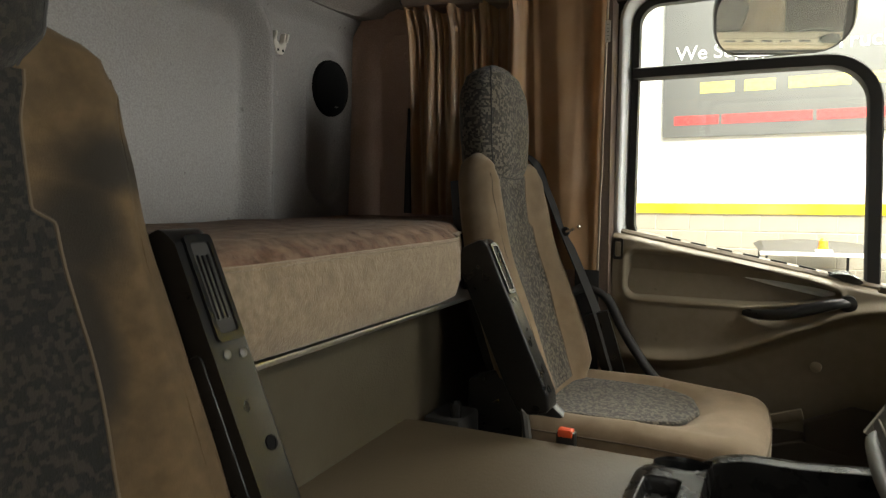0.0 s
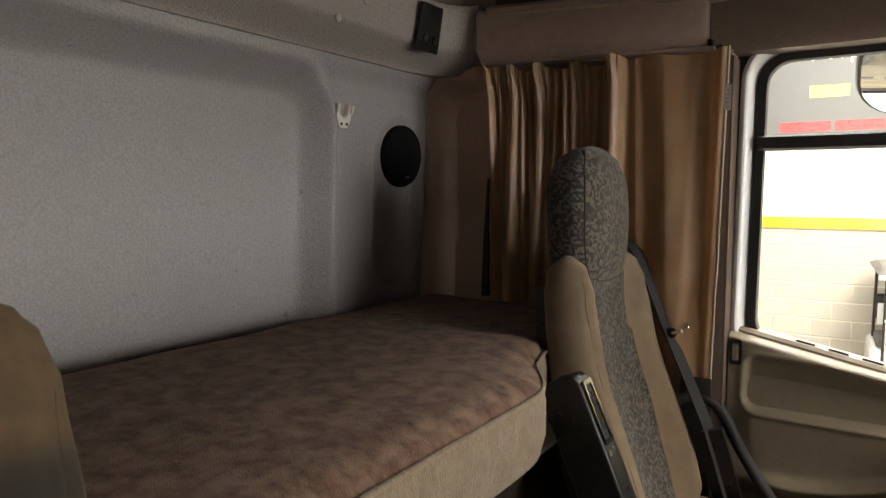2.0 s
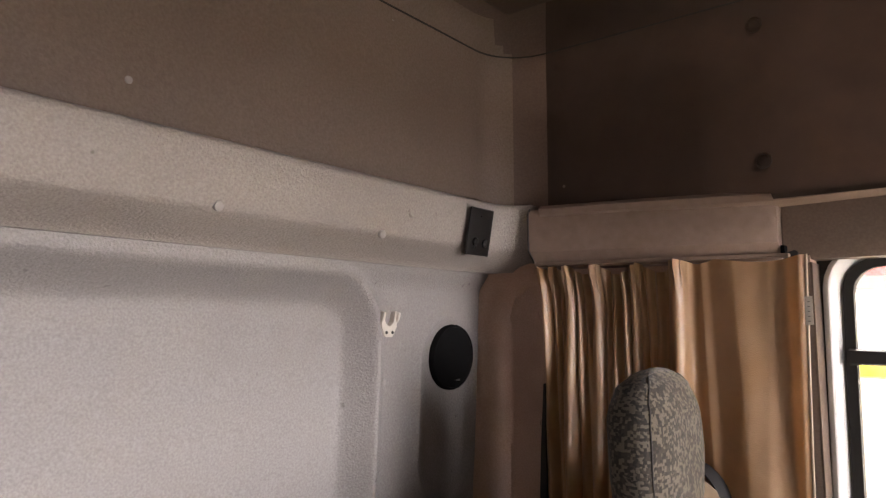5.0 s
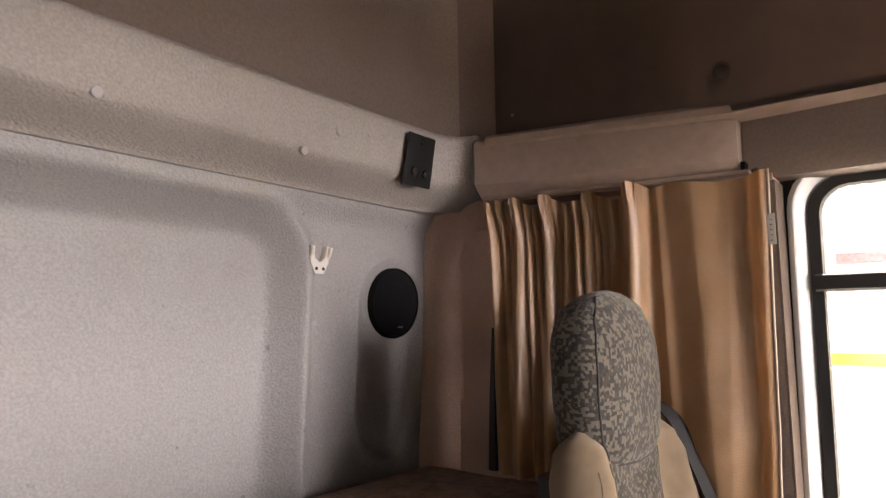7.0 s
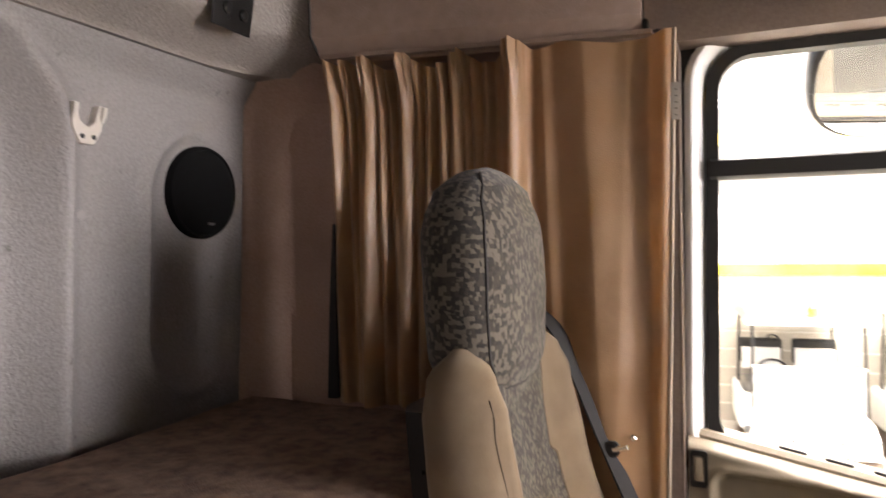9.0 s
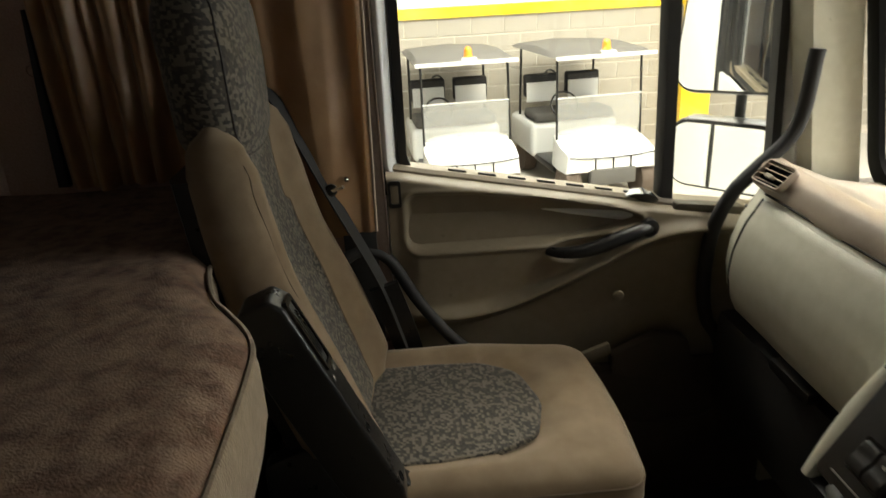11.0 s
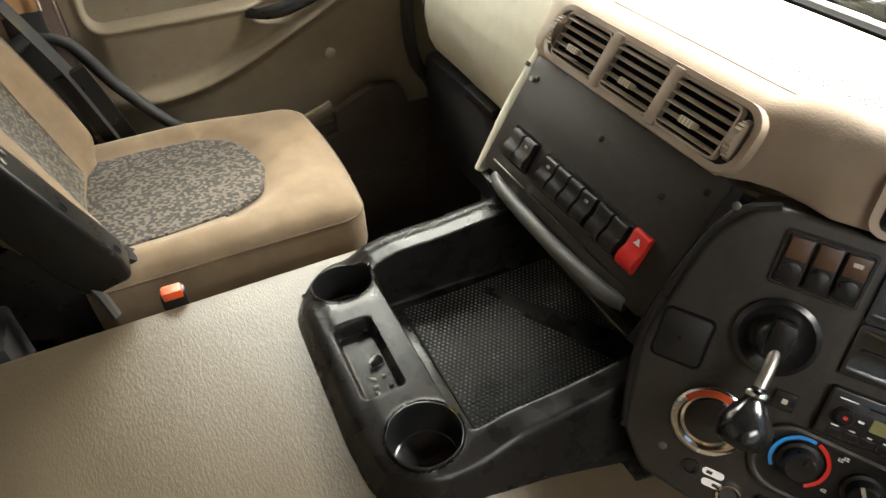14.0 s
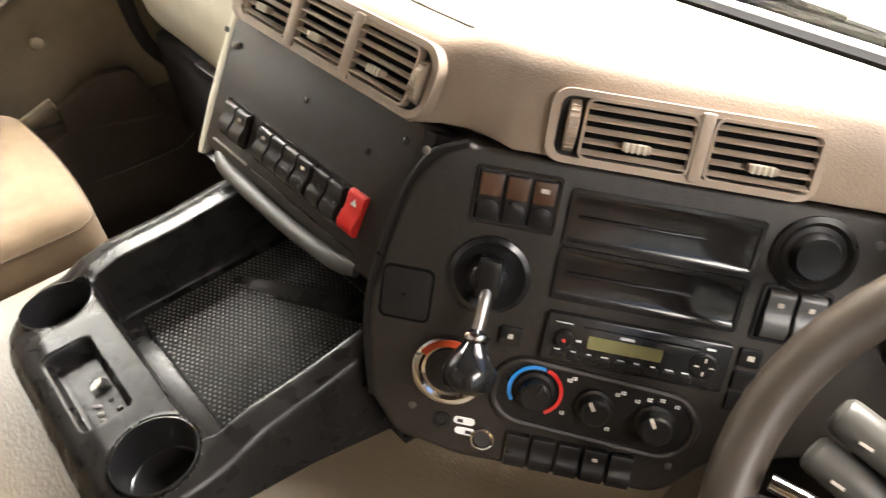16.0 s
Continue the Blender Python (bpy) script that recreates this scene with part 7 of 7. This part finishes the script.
part("board", plate(rrect(-1.55, 1.75, 2.49, 4.6, 0.02), pose(0, 0, 0), 0.06), M_SIGN, sign)


def lettering(body, size, place, mat, parent):
    c = bpy.data.curves.new("lettering", 'FONT')
    c.body, c.size, c.extrude = body, size, 0.004
    ob = new("lettering", c)
    me = bpy.data.meshes.new_from_object(ob)
    bpy.data.objects.remove(ob)
    me.materials.append(mat)
    t = new("lettering", me)
    t.parent = parent
    t.matrix_basis = place
    return t


lettering("We Supply Used Trucks", 0.262, pose(-1.40, 2.77, 0.006), M_WHITE_MARK, sign)
for x, w in ((-1.08, 0.42), (-0.54, 0.36), (-0.03, 0.68), (0.80, 0.72)):
    part("bar", boxed(x, x + w, 2.32, 2.46, 0.0, 0.006), M_SIGN_Y, sign)
for x, w in ((-1.40, 0.56), (-0.80, 1.05), (0.30, 0.95)):
    part("bar", boxed(x, x + w, 1.91, 2.03, 0.0, 0.006), M_SIGN_R, sign)


def golf_cart(m):
    g = thing("golf_cart", "white golf cart with dark canopy and amber beacon", "golf cart", m, "parked golf carts")
    nose = [[(x * w, y, z) for x, z in ((-1, z0), (-0.96, z1), (-0.7, z1 + 0.05), (0, z1 + 0.08), (0.7, z1 + 0.05), (0.96, z1), (1, z0))] for y, w, z0, z1 in ((0.0, 0.46, 0.40, 0.52), (0.05, 0.51, 0.38, 0.585), (0.25, 0.53, 0.38, 0.63), (0.45, 0.52, 0.38, 0.68), (0.55, 0.50, 0.38, 0.70))]
    part("cowl", loft(nose), M_CART, g, "white moulded front cowl")
    part("bumper", boxed(-0.26, 0.26, -0.03, 0.08, 0.24, 0.42, 0.03), M_CANOPY, g)
    for k in (-1, 0, 1):
        part("trim_line", boxed(k * 0.20 - 0.007, k * 0.20 + 0.007, -0.014, 0.05, 0.40, 0.54, 0.003), M_BLACK, g)
    part("trim_line", sweep([(-0.49, 0.0, 0.565), (-0.25, -0.015, 0.545), (0, -0.02, 0.54), (0.25, -0.015, 0.545), (0.49, 0.0, 0.565)], 0.008, 6), M_BLACK, g)
    part("floor_pan", boxed(-0.5, 0.5, 0.5, 1.25, 0.28, 0.36, 0.02), M_BLACK, g)
    part("rear_body", boxed(-0.55, 0.55, 1.15, 2.1, 0.30, 0.72, 0.08, 3), M_CART, g)
    part("bench_seat", boxed(-0.5, 0.5, 1.15, 1.65, 0.72, 0.84, 0.05, 3), M_CANOPY, g, "dark grey bench seat")
    for s3 in (-1, 1):
        part("seat_back", boxed(s3 * 0.27 - 0.22, s3 * 0.27 + 0.22, 1.62, 1.72, 0.96, 1.24, 0.04, 3), M_RUBBER, g, "black seat back")
        part("back_panel", boxed(s3 * 0.27 - 0.20, s3 * 0.27 + 0.20, 1.605, 1.625, 0.90, 1.14, 0.02, 3), M_CART, g, "white seat back panel")
    for sx in (-0.49, 0.49):
        part("front_strut", sweep([(sx, 0.42, 0.68), (sx * 0.98, 0.46, 1.55)], 0.014, 8), M_BLACK, g)
        part("rear_strut", sweep([(sx, 1.85, 0.70), (sx * 0.98, 1.80, 1.55)], 0.016, 8), M_BLACK, g)
    scr = part("windshield", boxed(-0.48, 0.48, 0.42, 0.428, 0.72, 1.14), M_SCREEN, g, "clear folding windshield with painted white glare")
    scr.visible_shadow = False
    part("screen_bar", sweep([(-0.49, 0.42, 1.13), (0.49, 0.42, 1.13)], 0.006, 6), M_CART, g)
    part("canopy", loft([[(x, y, z) for x, z in ((-0.55, 1.56), (-0.5, 1.60 + d), (0, 1.63 + d), (0.5, 1.60 + d), (0.55, 1.56))] for y, d in ((0.28, -0.03), (0.4, 0.0), (1.1, 0.03), (1.9, 0.0), (2.05, -0.03))]), M_CANOPY, g, "dark grey canopy roof")
    part("canopy_edge", boxed(-0.56, 0.56, 0.25, 0.29, 1.545, 1.585, 0.01), M_CART, g, "white canopy edge")
    bz = part("beacon", lathe([(0.05, 1.60), (0.05, 1.63), (0.045, 1.635), (0.042, 1.70), (0.02, 1.725)], pose(0.03, 0.36, 0.0), 16), M_AMBER, g, "amber beacon")
    part("beacon_base", boxed(-0.05, 0.11, 0.27, 0.42, 1.575, 1.615, 0.01), M_CART, bz)
    part("steering", sweep([(-0.25 + 0.16 * math.cos(a), 0.85 + 0.06 * math.sin(a), 0.98 + 0.14 * math.sin(a)) for a in (2 * math.pi * k / 20 for k in range(20))], 0.012, 6, closed=True), M_BLACK, g)
    part("flag_hoop", sweep([(-0.14 + 0.07 * math.cos(a), 1.7, 1.20 + 0.07 * math.sin(a)) for a in (2 * math.pi * k / 16 for k in range(16))], 0.012, 6, closed=True), M_BLACK, g)
    part("reflector", boxed(-0.19, -0.09, 1.69, 1.70, 1.16, 1.21), M_AMBER, g)
    for sx in (-0.43, 0.43):
        for y in (0.20, 1.75):
            w = part("wheel", lathe([(0.13, -0.08), (0.21, -0.08), (0.225, -0.05), (0.225, 0.05), (0.21, 0.08), (0.13, 0.08)], Matrix.Translation((sx, y, 0.225)) @ pose(0, 0, 0, 0, 90, 0), 24), M_TYRE, g, "dusty brown cart tyre")
            part("rim", lathe([(0.02, -0.06), (0.13, -0.075), (0.13, 0.075), (0.02, 0.06)], Matrix.Translation((sx, y, 0.225)) @ pose(0, 0, 0, 0, 90, 0), 16), M_STEEL, w)
    return g


cart = golf_cart(Matrix.Translation((1.80, 7.55, GZ)) @ pose(0, 0, 0, 0, 0, 6))
copy_thing(cart, Matrix.Translation((0.32, 7.65, GZ)) @ pose(0, 0, 0, 0, 0, 4))

# blockwork courses, shared mesh
bm = boxed(-0.2155, 0.2155, -0.05, -0.004, -0.1045, 0.1045, 0.004, 1)
block_mesh = finish("block", bm, M_BLOCK)
for r in range(8):
    for c in range(24):
        ob = new("block", block_mesh)
        ob.parent = ywall
        ob.location = (-3.6 + 0.44 * c + (0.22 if r % 2 else 0), WY + 0.05, 0.60 - 0.225 * r)
